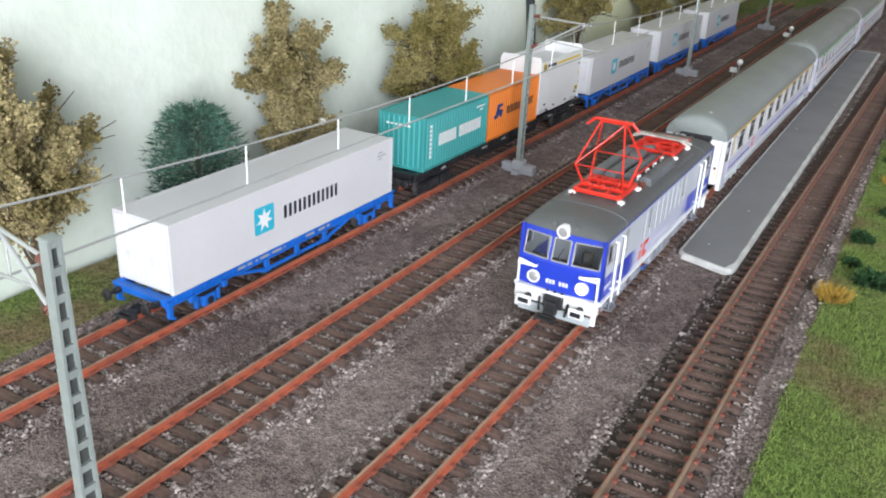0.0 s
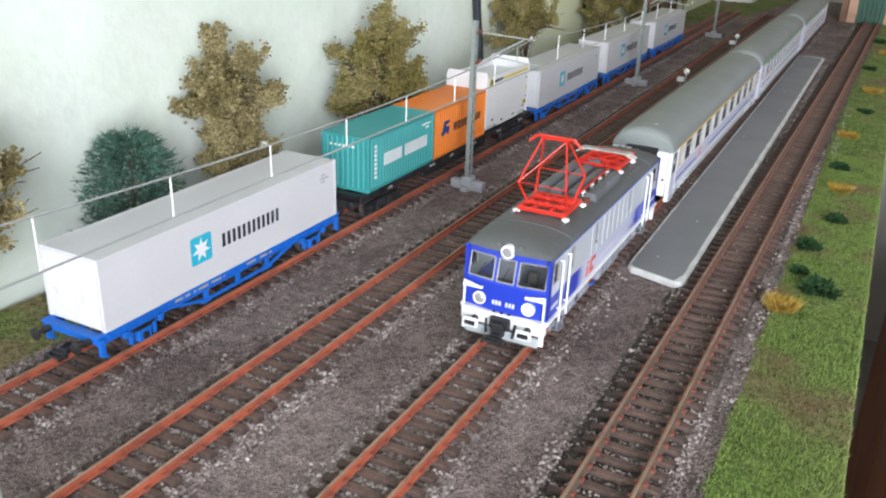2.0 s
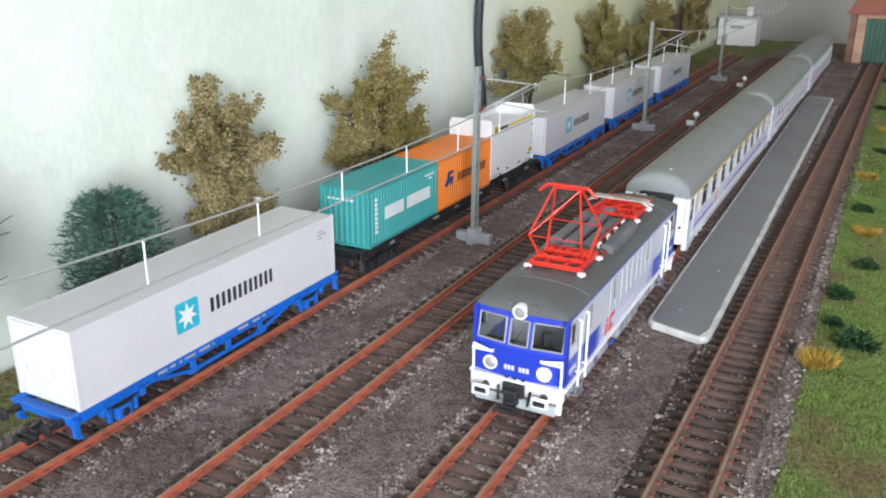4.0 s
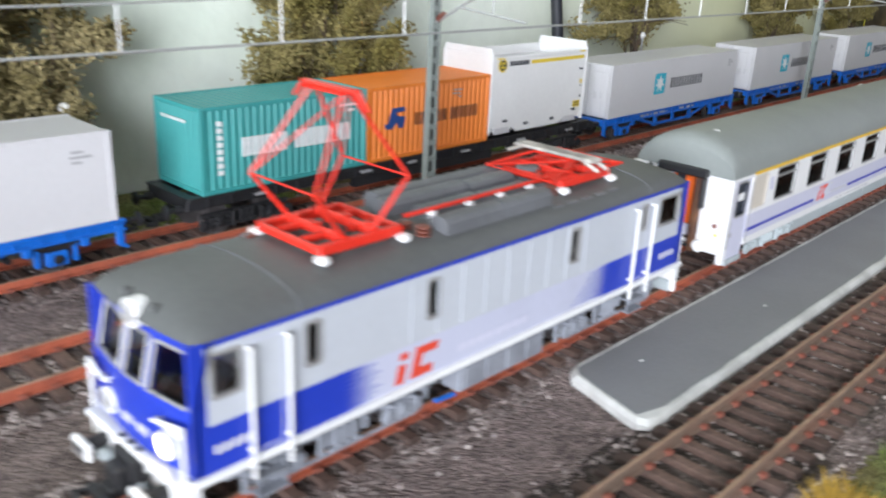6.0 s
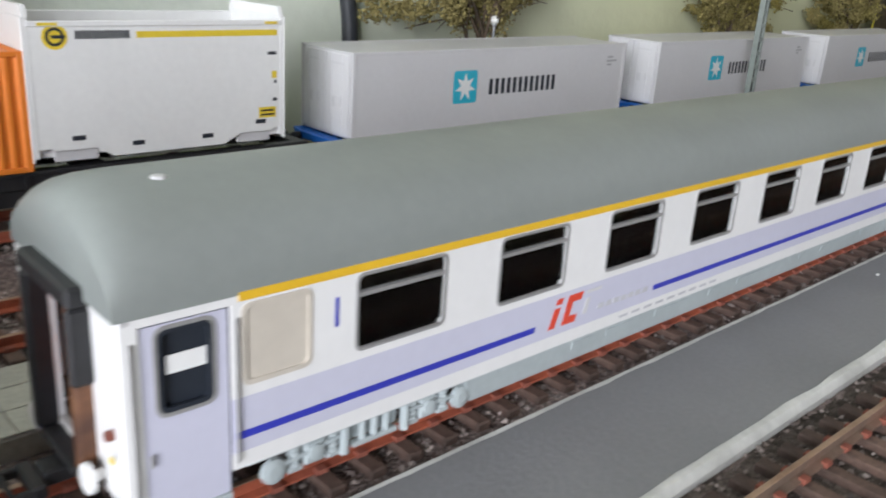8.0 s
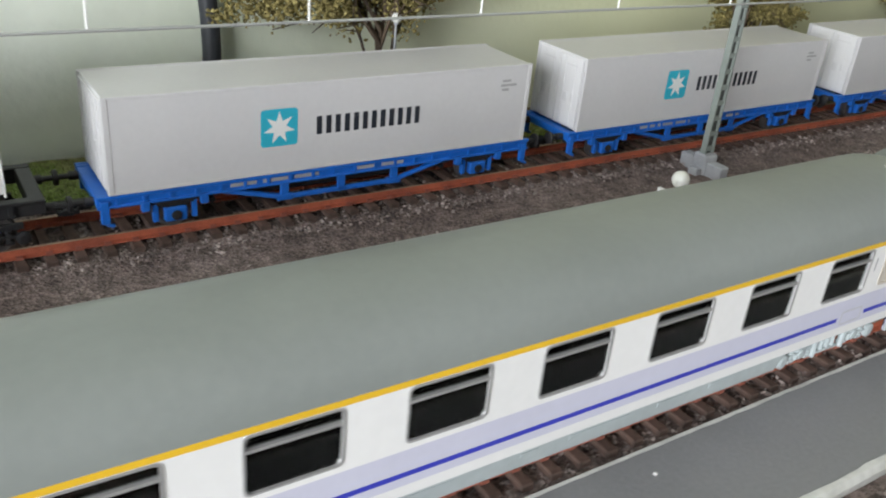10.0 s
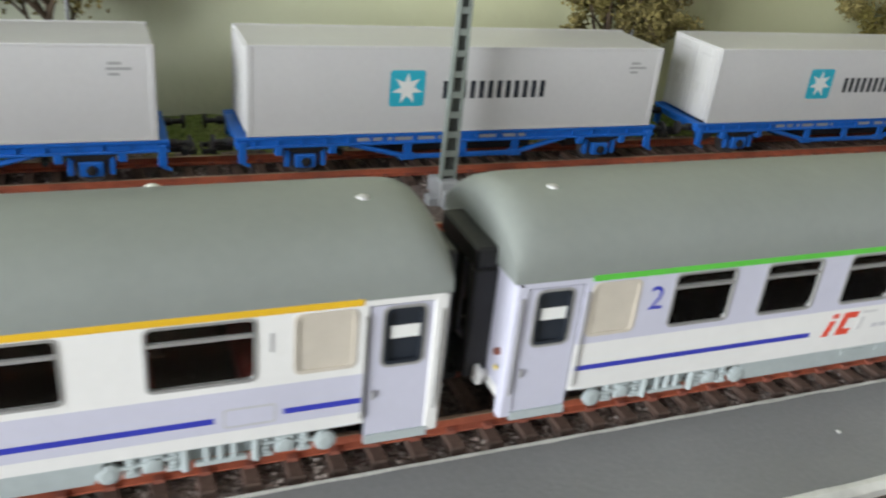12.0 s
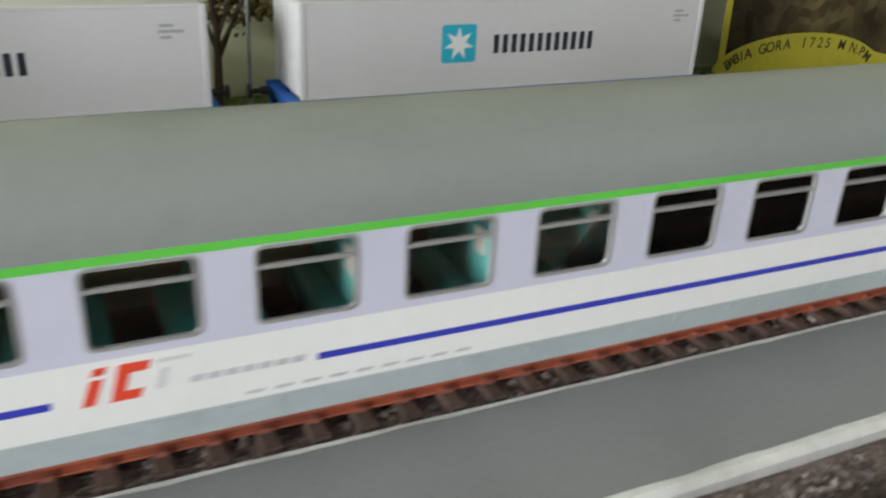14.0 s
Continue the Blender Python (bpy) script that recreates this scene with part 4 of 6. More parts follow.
coupler(flat, 224, 1)

# ---- coaches ----
def coach(label, y, windows, first, pitch, wide, mats, number, seat, group="passenger train"):
    """Express coach, 303 mm long: body with cut windows, arched roof, doors, gangways, bogies, seats inside."""
    upper, band, low, stripe = mats
    c = thing("passenger_coach", label, "coach", (track_x("t3", y + 150) - 2.5, y, 0), group)
    c.rotation_euler = (0, 0, -math.atan(SLOPE["t3"]))
    L, X, TOP = 303.0, 17.0, 31.6
    wins = [(first + k * pitch, first + k * pitch + wide, 19.0, 30.0) for k in range(windows)]
    doors = [(1.9, 14.0, 2.6, 30.2), (L - 14.0, L - 1.9, 2.6, 30.2)]
    blinds = [(15.6, 25.3, 19.2, 29.8), (L - 25.8, L - 16.1, 19.2, 29.8)]

    def colour(yy, z):
        if z > 17.4 or yy < 1.4 or yy > L - 1.4:
            return 0
        return 1 if z > 9.6 else 2

    for sx in (-1, 1):
        s = Solid()
        xo, xi = sx * X, sx * (X - 0.9)
        s.wall([0.8, 1.4, L - 1.4, L - 0.8], [7.2, 9.6, 17.4, TOP], wins + [(d[0], d[1], 7.2, d[3]) for d in doors] + blinds, xo, xi, colour)
        side = part("side_wall", s, [upper, band, low], c)
        for a, b, z0, z1 in wins:
            f = Solid()
            ring_x(f, round_rect(a - 0.3, b + 0.3, z0 - 0.3, z1 + 0.3, 1.2), round_rect(a + 0.15, b - 0.15, z0 + 0.15, z1 - 0.15, 0.9), sx * (X - 0.5), sx * (X + 0.16))
            f.box(min(sx * (X - 0.5), sx * (X + 0.12)), max(sx * (X - 0.5), sx * (X + 0.12)), a + 0.3, b - 0.3, z1 - 3.1, z1 - 2.5)
            w = part("window", f, M_ALU, c)
            pane = part("pane", Solid().box(min(sx * (X - 0.42), sx * (X - 0.3)), max(sx * (X - 0.42), sx * (X - 0.3)), a + 0.2, b - 0.2, z0 + 0.2, z1 - 0.2), M_GLASS, w)
            pane.visible_shadow = False
        for a, b, z0, z1 in blinds:
            f = Solid()
            ring_x(f, round_rect(a - 0.3, b + 0.3, z0 - 0.3, z1 + 0.3, 1.2), round_rect(a + 0.35, b - 0.35, z0 + 0.35, z1 - 0.35, 0.9), sx * (X - 0.5), sx * (X + 0.14))
            f.box(min(sx * (X - 0.5), sx * (X - 0.1)), max(sx * (X - 0.5), sx * (X - 0.1)), a, b, z0, z1)
            part("blind_window", f, M_BEIGE, c, "beige frosted window")
        for a, b, z0, z1 in doors:
            d = Solid()
            hole = (a + 3.0, b - 2.6, 18.6, 29.0)
            d.wall([a + 0.4, b - 0.4], [z0, z1 - 0.3], [hole], sx * (X - 0.25), sx * (X - 0.9), lambda yy, z: 1 if z < 4.2 else 0)
            d.wall([a + 0.4, b - 0.4], [z0, 4.3], [], sx * (X + 0.25), sx * (X - 0.9), lambda yy, z: 1)
            for e in (a + 0.05, b - 0.35):
                d.box(min(sx * (X - 0.8), sx * (X - 0.5)), max(sx * (X - 0.8), sx * (X - 0.5)), e, e + 0.3, 4, z1, 2)
            door = part("door", d, [M_COACH_LILAC, M_COACH_SKIRT, M_INK], c, "lilac grey entrance door")
            f = Solid()
            ring_x(f, round_rect(hole[0] - 0.7, hole[1] + 0.7, hole[2] - 0.7, hole[3] + 0.7, 1.5), round_rect(hole[0] - 0.2, hole[1] + 0.2, hole[2] - 0.2, hole[3] + 0.2, 1.1), sx * (X - 0.5), sx * (X - 0.1))
            ring_x(f, round_rect(hole[0] - 0.25, hole[1] + 0.25, hole[2] - 0.25, hole[3] + 0.25, 1.1), round_rect(hole[0] + 0.4, hole[1] - 0.4, hole[2] + 0.4, hole[3] - 0.4, 0.8), sx * (X - 0.6), sx * (X - 0.15), 1)
            f.box(min(sx * (X - 0.75), sx * (X - 0.6)), max(sx * (X - 0.75), sx * (X - 0.6)), hole[0] + 1.0, hole[1] - 0.4, 23.2, 25.6, 2)
            f.box(min(sx * (X - 1.1), sx * (X - 0.95)), max(sx * (X - 1.1), sx * (X - 0.95)), hole[0] - 0.3, hole[1] + 0.3, hole[2] - 0.3, hole[3] + 0.3, 1)
            part("door_window", f, [M_ALU, M_INK, M_WHITE], door, "dark door window with a white notice")
            h = Solid().rod((sx * (X + 0.15), a + 1.4, 12), (sx * (X + 0.15), a + 1.4, 13.6), 0.22, 6)
            part("handle", h, M_ALU, door)
            for e in (a - 0.5, b + 0.5):
                g = Solid().rod((sx * (X + 0.35), e, 8.5), (sx * (X + 0.35), e, 28.5), 0.2, 6)
                part("grab_rail", g, M_ALU, c)
        s = Solid().box(min(sx * (X - 0.1), sx * (X + 0.12)), max(sx * (X - 0.1), sx * (X + 0.12)), 15, L - 15, 30.5, 31.7, 0)
        part("class_stripe", s, stripe, c, "coloured class stripe under the roof edge")
        s = Solid()
        for a, b in ((14.4, 70.6), (105.2, 264.4), (275.4, L - 14.4)):
            s.plate(sx * X, [(a, 11.5), (b, 11.5), (b, 12.6), (a, 12.6)], 0.05, 0, sx)
        part("blue_stripe", s, M_COACH_BLUE, c, "thin blue line")
        s = Solid()
        for shape in ([(74.1, 11.0), (75.7, 11.0), (77.0, 14.7), (75.4, 14.7)], [(75.6, 15.3), (77.2, 15.3), (77.6, 16.4), (76.0, 16.4)], [(77.6, 11.0), (81.2, 11.0), (81.7, 12.4), (79.5, 12.4), (80.3, 15.0), (82.5, 15.0), (83.0, 16.4), (79.0, 16.4)]):
            s.plate(sx * X, shape, 0.05, 0, sx)
        part("emblem", s, M_LOGORED, c, "red slanted emblem")
        s = Solid()
        for shape in ([(83.2, 11.8), (84.4, 11.8), (85.2, 14.8), (84.0, 14.8)], [(83.8, 15.7), (88.0, 15.7), (88.2, 16.3), (84.0, 16.3)]):
            s.plate(sx * X, shape, 0.05, 0, sx)
        for q in range(7):
            s.plate(sx * X, [(87.6 + q * 2.3, 11.8), (89.4 + q * 2.3, 11.8), (89.6 + q * 2.3, 12.8), (87.8 + q * 2.3, 12.8)], 0.06, 1, sx)
        part("print", s, [M_CONT, M_PALEPRINT], c, "small grey bars beside the emblem")
        s = Solid()
        for a in (270.0,):
            ring_x(s, round_rect(a - 4.2, a + 4.2, 10.2, 14.0, 0.6), round_rect(a - 3.8, a + 3.8, 10.6, 13.6, 0.4), sx * X, sx * (X + 0.05))
        for q in range(9):
            a = 95 + q * 4.0
            s.plate(sx * X, [(a, 8.1), (a + 2.6, 8.1), (a + 2.6, 8.6), (a, 8.6)], 0.05, 0, sx)
        part("print", s, M_PALEPRINT, c, "small grey marking bars")
        # lower skirt between the bogies, with hatches
        s = Solid()
        prof = [(sx * 12.0, 2.5), (sx * (X - 0.9), 2.5), (sx * (X - 0.2), 7.3), (sx * 12.0, 7.3)]
        s.along_y(prof, 57, L - 57)
        for a, way in ((57, -1), (L - 57, 1)):
            v = [(x, a, z) for x, z in prof] + [(sx * 13.0, a + way * 2, 7.3), (sx * (X - 0.2), a + way * 2, 7.3)]
            s.add(v, [(0, 1, 2, 3), (0, 1, 5, 4), (1, 2, 5), (0, 3, 4)])
        s.box(min(sx * 12, sx * (X - 0.2)), max(sx * 12, sx * (X - 0.2)), 16, L - 16, 6.9, 7.4, 0)
        skirt = part("skirt", s, M_COACH_SKIRT, c, "grey lower skirt")
        s = Solid()
        for a, b in ((82, 88), (92, 100), (108, 120), (128, 131), (140, 156), (170, 174), (182, 198), (206, 216), (222, 228)):
            s.add([(sx * (X - 0.2 - (7.3 - z) * 0.146 + e), yy, z) for e in (-0.3, 0.14) for yy, z in ((a, 5.0), (b, 5.0), (b, 6.4), (a, 6.4))], [(0, 1, 2, 3), (4, 5, 6, 7), (0, 1, 5, 4), (1, 2, 6, 5), (2, 3, 7, 6), (3, 0, 4, 7)])
        part("hatch", s, M_COACH_SKIRT, skirt)
        yy = 29.5
        txt = Matrix.Translation(Vector((sx * (X + 0.02), yy, 25.3)) * S) @ Euler((radians(90), 0, radians(90 * sx))).to_matrix().to_4x4()
        letters(number, 7.0 if number == "2" else 6.2, M_COACH_BLUE, "numeral", c, txt, "class numeral")
        txt2 = Matrix.Translation(Vector((sx * (X + 0.02), L - 29.5, 25.3)) * S) @ Euler((radians(90), 0, radians(90 * sx))).to_matrix().to_4x4()
        letters(number, 5.0, M_FAINT, "numeral", c, txt2, "class numeral")
    # roof: an arch swept along the coach and drawn down at both ends
    prof = [(math.cos(a) * (X + 0.1), TOP - 0.3 + (math.sin(a) ** 0.82) * 11.9) for a in [math.pi * k / 24 for k in range(25)]]
    rings = [(-0.2, 0.66), (0.4, 0.77), (1.4, 0.87), (3.0, 0.945), (5.5, 0.985), (9.0, 1.0), (L / 2, 1.0), (L - 9.0, 1.0), (L - 5.5, 0.985), (L - 3.0, 0.945), (L - 1.4, 0.87), (L - 0.4, 0.77), (L + 0.2, 0.66)]
    s = Solid()
    v = [(x * (0.985 + 0.015 * k), yy, TOP - 0.3 + (z - TOP + 0.3) * k) for yy, k in rings for x, z in prof]
    n = len(prof)
    f = [(r * n + i, r * n + i + 1, (r + 1) * n + i + 1, (r + 1) * n + i) for r in range(len(rings) - 1) for i in range(n - 1)]
    f += [tuple(range(n)), tuple(range((len(rings) - 1) * n, len(rings) * n))]
    s.add(v, f)
    roof = part("roof", s, M_COACH_ROOF, c, "smooth arched grey roof", smooth=True)
    for yy in (12, L - 12):
        s = Solid().lathe((3.0, yy, 42.5), (0, 0, 1), [(0, 1.2), (0.4, 1.2), (0.7, 0.9), (0.8, 0.3)], 14)
        part("roof_vent", s, M_CONT, roof, "small pale round vent", smooth=True)
    # ends
    for yy, way in ((0, 1), (L, -1)):
        s = Solid()
        a, b = sorted((yy + way * 0.6, yy + way * 1.5))
        for x0, x1, z0, z1 in ((-X, -6.6, 7.0, 31.2), (6.6, X, 7.0, 31.2), (-6.6, 6.6, 30.0, 31.2), (-6.6, 6.6, 7.0, 8.6)):
            s.box(x0, x1, a, b, z0, z1, 0)
        for sx in (-1, 1):
            s.box(min(sx * (X - 2.4), sx * (X + 0.02)), max(sx * (X - 2.4), sx * (X + 0.02)), min(yy, yy + way * 3.0), max(yy, yy + way * 3.0), 3.0, 31.2, 0, 0.5)
        part("end_wall", s, upper, c)
        s = Solid()
        a, b = sorted((yy + way * 0.8, yy - way * 2.2))
        plain = not (number == "1" and way > 0)
        if plain:
            a, b = sorted((yy + way * 0.8, yy - way * 4.2))
        for x0, x1, z0, z1 in ((-8.6, -6.3, 7.2, 30.2), (6.0, 8.8, 7.2, 30.2) if plain else (7.2, 8.4, 20.0, 30.2), (-8.6, 8.8, 30.2, 34.5 if plain else 33.0)):
            s.box(x0, x1, a, b, z0, z1, 0, 0.5)
        s.box(-5.9, 5.9, a, b, 7.0, 8.0, 0, 0.2)
        part("gangway", s, M_BLACK, c, "black rubber gangway frame")
        s = Solid()
        a, b = sorted((yy + way * 2.6, yy + way * 3.2))
        s.box(-6.2, -4.6, a, b, 8.0, 30.2, 2, 0.2)
        s.box(-4.4, 5.0, a, b, 13.2, 30.2, 0, 0.2)
        s.box(-4.4, 5.0, a, b, 8.0, 13.0, 2, 0.2)
        s.box(-3.2, -0.2, yy + way * 2.5 - 0.1, yy + way * 2.5 + 0.1, 19.5, 29.5, 1)
        part("gangway_door", s, [M_DOORRED, M_INK, M_COACH_LILAC], c, "orange gangway door with a dark window and a pale kick plate")
        s = Solid().box(5.0, 7.2, min(yy - way * 1.6, yy + way * 2.6), max(yy - way * 1.6, yy + way * 2.6), 5.6, 30.2, 0, 0.4)
        part("gangway_post", s, M_BLACK if plain else M_WOODPOST, c, "dark gangway post" if plain else "brown gangway post")
        for sx in (-1, 1):
            s = Solid().lathe((sx * 13.0, yy, 15.5), (0, -way, 0), [(-0.6, 0.7), (0.3, 0.7), (0.5, 0.4)], 12)
            part("tail_lamp", s, M_BROWN, c)
            s = Solid().box(sx * 13.8 - 0.5, sx * 13.8 + 0.5, min(yy, yy - way * 0.3), max(yy, yy - way * 0.3), 12.2, 13.0, 0, 0.1)
            part("plate", s, M_YELLOW, c)
        s = Solid()
        s.box(-14.5, 14.5, min(yy + way * 0.4, yy + way * 3), max(yy + way * 0.4, yy + way * 3), 6.0, 8.4, 0, 0.3)
        part("buffer_beam", s, M_COACH_WHITE, c)
        buffers(c, yy + way * 4.4, -way, M_COACH_WHITE, 8.2, 9.2, 2.1)
        coupler(c, yy + way * 0.5, -way, 5.0)
    part("floor", Solid().box(-X + 0.9, X - 0.9, 1.5, L - 1.5, 8.2, 9.4), M_DARKIN, c)
    part("underframe", Solid().box(-11, 11, 4, L - 4, 6.2, 8.2), M_COACH_SKIRT, c)
    for yy in (37.5, L - 37.5):
        bogie(c, yy, M_COACH_SKIRT, 15.2, 21.0, 4.9)
    # compartments: partitions and facing benches
    for k in range(windows + 1):
        yy = first + k * pitch - (pitch - wide) / 2
        part("partition", Solid().box(-X + 1.6, X - 1.5, yy - 0.4, yy + 0.4, 9.4, 31), M_BEIGE if number == "2" else M_WOOD, c)
        for way in (-1, 1):
            if (k == 0 and way < 0) or (k == windows and way > 0):
                continue
            s = Solid()
            s.box(-9, X - 2.2, min(yy + way * 0.4, yy + way * 7.0), max(yy + way * 0.4, yy + way * 7.0), 10.5, 15.2, 0, 0.8)
            s.box(-9, X - 2.2, min(yy + way * 0.4, yy + way * 2.6), max(yy + way * 0.4, yy + way * 2.6), 15.0, 26.0, 0, 0.8)
            s.box(X - 7.5, X - 4.0, min(yy + way * 2.6, yy + way * 3.0), max(yy + way * 2.6, yy + way * 3.0), 21.6, 25.8, 1, 0.15)
            part("bench", s, [seat, M_BEIGE], c)
    part("corridor_wall", Solid().box(-X + 5.0, -X + 5.6, 16, L - 16, 9.4, 19), M_WOOD if number == "2" else M_DARKIN, c)
    return c


coach("white and lilac first-class coach with a yellow stripe", 707.4, 9, 32.9, 27.75, 16.0, (M_COACH_WHITE, M_COACH_LILAC, M_COACH_WHITE, M_COACH_YELLOW), "1", M_SEAT_RED)
second = coach("lilac and white second-class coach with a green stripe", 1022.2, 11, 33.2, 21.3, 13.7, (M_COACH_LILAC, M_COACH_WHITE, M_COACH_WHITE, M_COACH_GREEN), "2", M_SEAT_TEAL)
copy_thing(second, at_mm(track_x("t3", 1488) - 2.2, 1338, 0, -0.19))

# ---- locomotive ----
def locomotive():
    c = thing("electric_locomotive", "cobalt blue and pale grey electric locomotive with red pantographs", "locomotive", (track_x("t3", 600) - 1.8, 521.5, 0), "passenger train")
    c.scale = (1.08, 0.97, 1.08)
    L, X = 162.0, 15.8
    side_wins = [(23.4, 26.9, 23.0, 30.8), (54.6, 58.2, 23.0, 30.8), (104.6, 108.4, 23.0, 30.8)]
    cab = [(4.0, 10.0, 23.6, 31.0), (L - 15.0, L - 4.5, 23.6, 31.0)]
    doors = [(11.6, 18.4, 11.4, 31.0), (L - 27.6, L - 20.4, 11.4, 31.0)]

    def colour(y, z):
        if z > 32.3:
            return 0
        if min(y, L - y) < 3.0:
            return 0
        if z < 19.2:
            return 3 if y < L / 2 else 4
        return 1

    for sx in (-1, 1):
        s = Solid()
        door_wins = [(L - 24.4, L - 21.6, 24.4, 30.8)]
        s.wall([0, 3, L / 2, L - 3, L], [11.0, 19.2, 32.3, 33.4], side_wins + cab + door_wins, sx * X, sx * (X - 0.9), colour)
        part("side_wall", s, [M_LOCO_BLUE, M_LOCO_GREY, M_LOCO_LILAC, M_FADE_FRONT, M_FADE_REAR], c)
        for a, b, z0, z1 in side_wins + cab + door_wins:
            f = Solid()
            ring_x(f, round_rect(a - 0.3, b + 0.3, z0 - 0.3, z1 + 0.3, 0.8), round_rect(a + 0.4, b - 0.4, z0 + 0.4, z1 - 0.4, 0.6), sx * (X - 0.5), sx * (X + 0.12))
            w = part("window", f, M_ALU, c)
            part("pane", Solid().box(min(sx * (X - 0.5), sx * (X - 0.38)), max(sx * (X - 0.5), sx * (X - 0.38)), a, b, z0, z1), M_GLASS, w)
        s = Solid()
        for k in range(9):
            y = 50 + k * 7.6
            s.box(min(sx * (X - 0.1), sx * (X + 0.16)), max(sx * (X - 0.1), sx * (X + 0.16)), y, y + 0.35, 19.6, 31.6)
        part("panel_seam", s, M_LOCO_GREY, c)
        s = Solid()
        s.box(min(sx * (X - 1.2), sx * (X + 0.9)), max(sx * (X - 1.2), sx * (X + 0.9)), -1.0, L + 1.0, 9.6, 11.0, 0, 0.25)
        part("sill", s, M_WHITE, c, "white lower sill")
        for a, b, *_ in doors:
            for e in (a - 0.6, b + 0.6):
                s = Solid()
                s.rod((sx * (X + 1.1), e, 7.4), (sx * (X + 1.1), e, 30.6), 0.42, 8)
                s.rod((sx * X, e, 30.4), (sx * (X + 1.3), e, 30.4), 0.4, 6)
                s.rod((sx * X, e, 12.4), (sx * (X + 1.3), e, 12.4), 0.4, 6)
                part("handrail", s, M_WHITE, c, "white handrail")
            s = Solid()
            for z in (3.0, 6.2):
                s.box(min(sx * (X - 1.5), sx * (X + 1.3)), max(sx * (X - 1.5), sx * (X + 1.3)), a, b, z, z + 0.5, 0, 0.1)
            s.box(min(sx * (X + 0.2), sx * (X + 0.6)), max(sx * (X + 0.2), sx * (X + 0.6)), a, a + 0.5, 3, 9.6)
            s.box(min(sx * (X + 0.2), sx * (X + 0.6)), max(sx * (X + 0.2), sx * (X + 0.6)), b - 0.5, b, 3, 9.6)
            part("step", s, M_UNDER, c)
            s = Solid()
            ring_x(s, round_rect(a, b, 11.6, 31.0, 0.5), round_rect(a + 0.25, b - 0.25, 11.85, 30.75, 0.4), sx * (X - 0.02), sx * (X + 0.06))
            part("door_seam", s, M_LOCO_LILAC, c)
        s = Solid()
        y = 45.8
        k = 0.8
        for shape in ([(y, 13.0), (y + 3, 13.0), (y + 4.3, 17.4), (y + 1.3, 17.4)], [(y + 1.6, 18.4), (y + 4.6, 18.4), (y + 5.0, 20.0), (y + 2.0, 20.0)], [(y + 5.4, 13.0), (y + 13.4, 13.0), (y + 14.0, 15.0), (y + 9.0, 15.0), (y + 10.0, 18.0), (y + 15.4, 18.0), (y + 16.0, 20.0), (y + 7.6, 20.0)]):
            s.plate(sx * X, [(y + (p - y) * k, 11.8 + (q - 13) * k * 1.1) for p, q in shape], 0.05, 0, sx)
        part("emblem", s, M_LOGORED, c, "red slanted emblem")
        s = Solid()
        for q in range(8):
            s.plate(sx * X, [(y + 19 + q * 3.1, 13.2), (y + 21.4 + q * 3.1, 13.2), (y + 21.9 + q * 3.1, 14.8), (y + 19.5 + q * 3.1, 14.8)], 0.05, 0, sx)
        part("print", s, M_COACH_LILAC, c, "pale bars beside the emblem")
        s = Solid()
        for q in range(5):
            s.plate(sx * X, [(L - 12 + q * 1.7, 14), (L - 10.8 + q * 1.7, 14), (L - 10.8 + q * 1.7, 15.6), (L - 12 + q * 1.7, 15.6)], 0.05, 0, sx)
            s.plate(sx * X, [(4 + q * 1.7, 14), (5.2 + q * 1.7, 14), (5.2 + q * 1.7, 15.6), (4 + q * 1.7, 15.6)], 0.05, 0, sx)
        part("print", s, M_CONT, c, "pale marking bars")
        # the blue print runs out in fine streaks at both ends
        for y0, d in ((33.0, 1), (123.5, -1)):
            s = Solid()
            for q in range(8):
                z = 11.7 + q * 0.92
                run = (15.5 - 0.9 * q if d < 0 else 7.0 + 1.1 * (q % 3))
                s.plate(sx * X, [(y0, z), (y0 + d * run, z + 0.1), (y0 + d * run, z + 0.2), (y0, z + 0.5)], 0.04, 0, sx)
            part("streak", s, M_LOCO_BLUE, c, "fine blue streaks")
        # battery boxes between the bogies
        s = Solid()
        s.box(min(sx * 10, sx * 15.8), max(sx * 10, sx * 15.8), 66, 97, 3.2, 9.6, 0, 0.5)
        for k in range(4):
            s.box(min(sx * 15.6, sx * 16.1), max(sx * 15.6, sx * 16.1), 67.5 + k * 7.4, 73.5 + k * 7.4, 4.0, 8.8, 0, 0.2)
        part("battery_box", s, M_UNDER, c)
        part("hose", Solid().rod((sx * 14.4, 60, 3.2), (sx * 14.4, 66, 2.8), 0.55, 8), M_BLUE_FRAME, c, "blue pipe end")
    # cab fronts
    for y, way in ((0, 1), (L, -1)):
        s = Solid()
        # front sheet: a lower vertical apron and a windscreen that leans back
        z_lo, z_mid, z_top, lean = 11.0, 21.2, 33.4, 3.2

        def at(z):
            return y - way * 1.4 if z <= z_mid else y - way * 1.4 + way * lean * (z - z_mid) / (z_top - z_mid)

        xs = [-X, -14.3, -4.6, -3.1, 3.1, 4.6, 14.3, X]
        zs = [z_lo, z_mid, 22.4, 30.4, z_top]
        holes = {(1, 2), (3, 2), (5, 2)}

        def curve(x, z):
            return at(z) + way * 2.0 * (abs(x) / X) ** 2.2

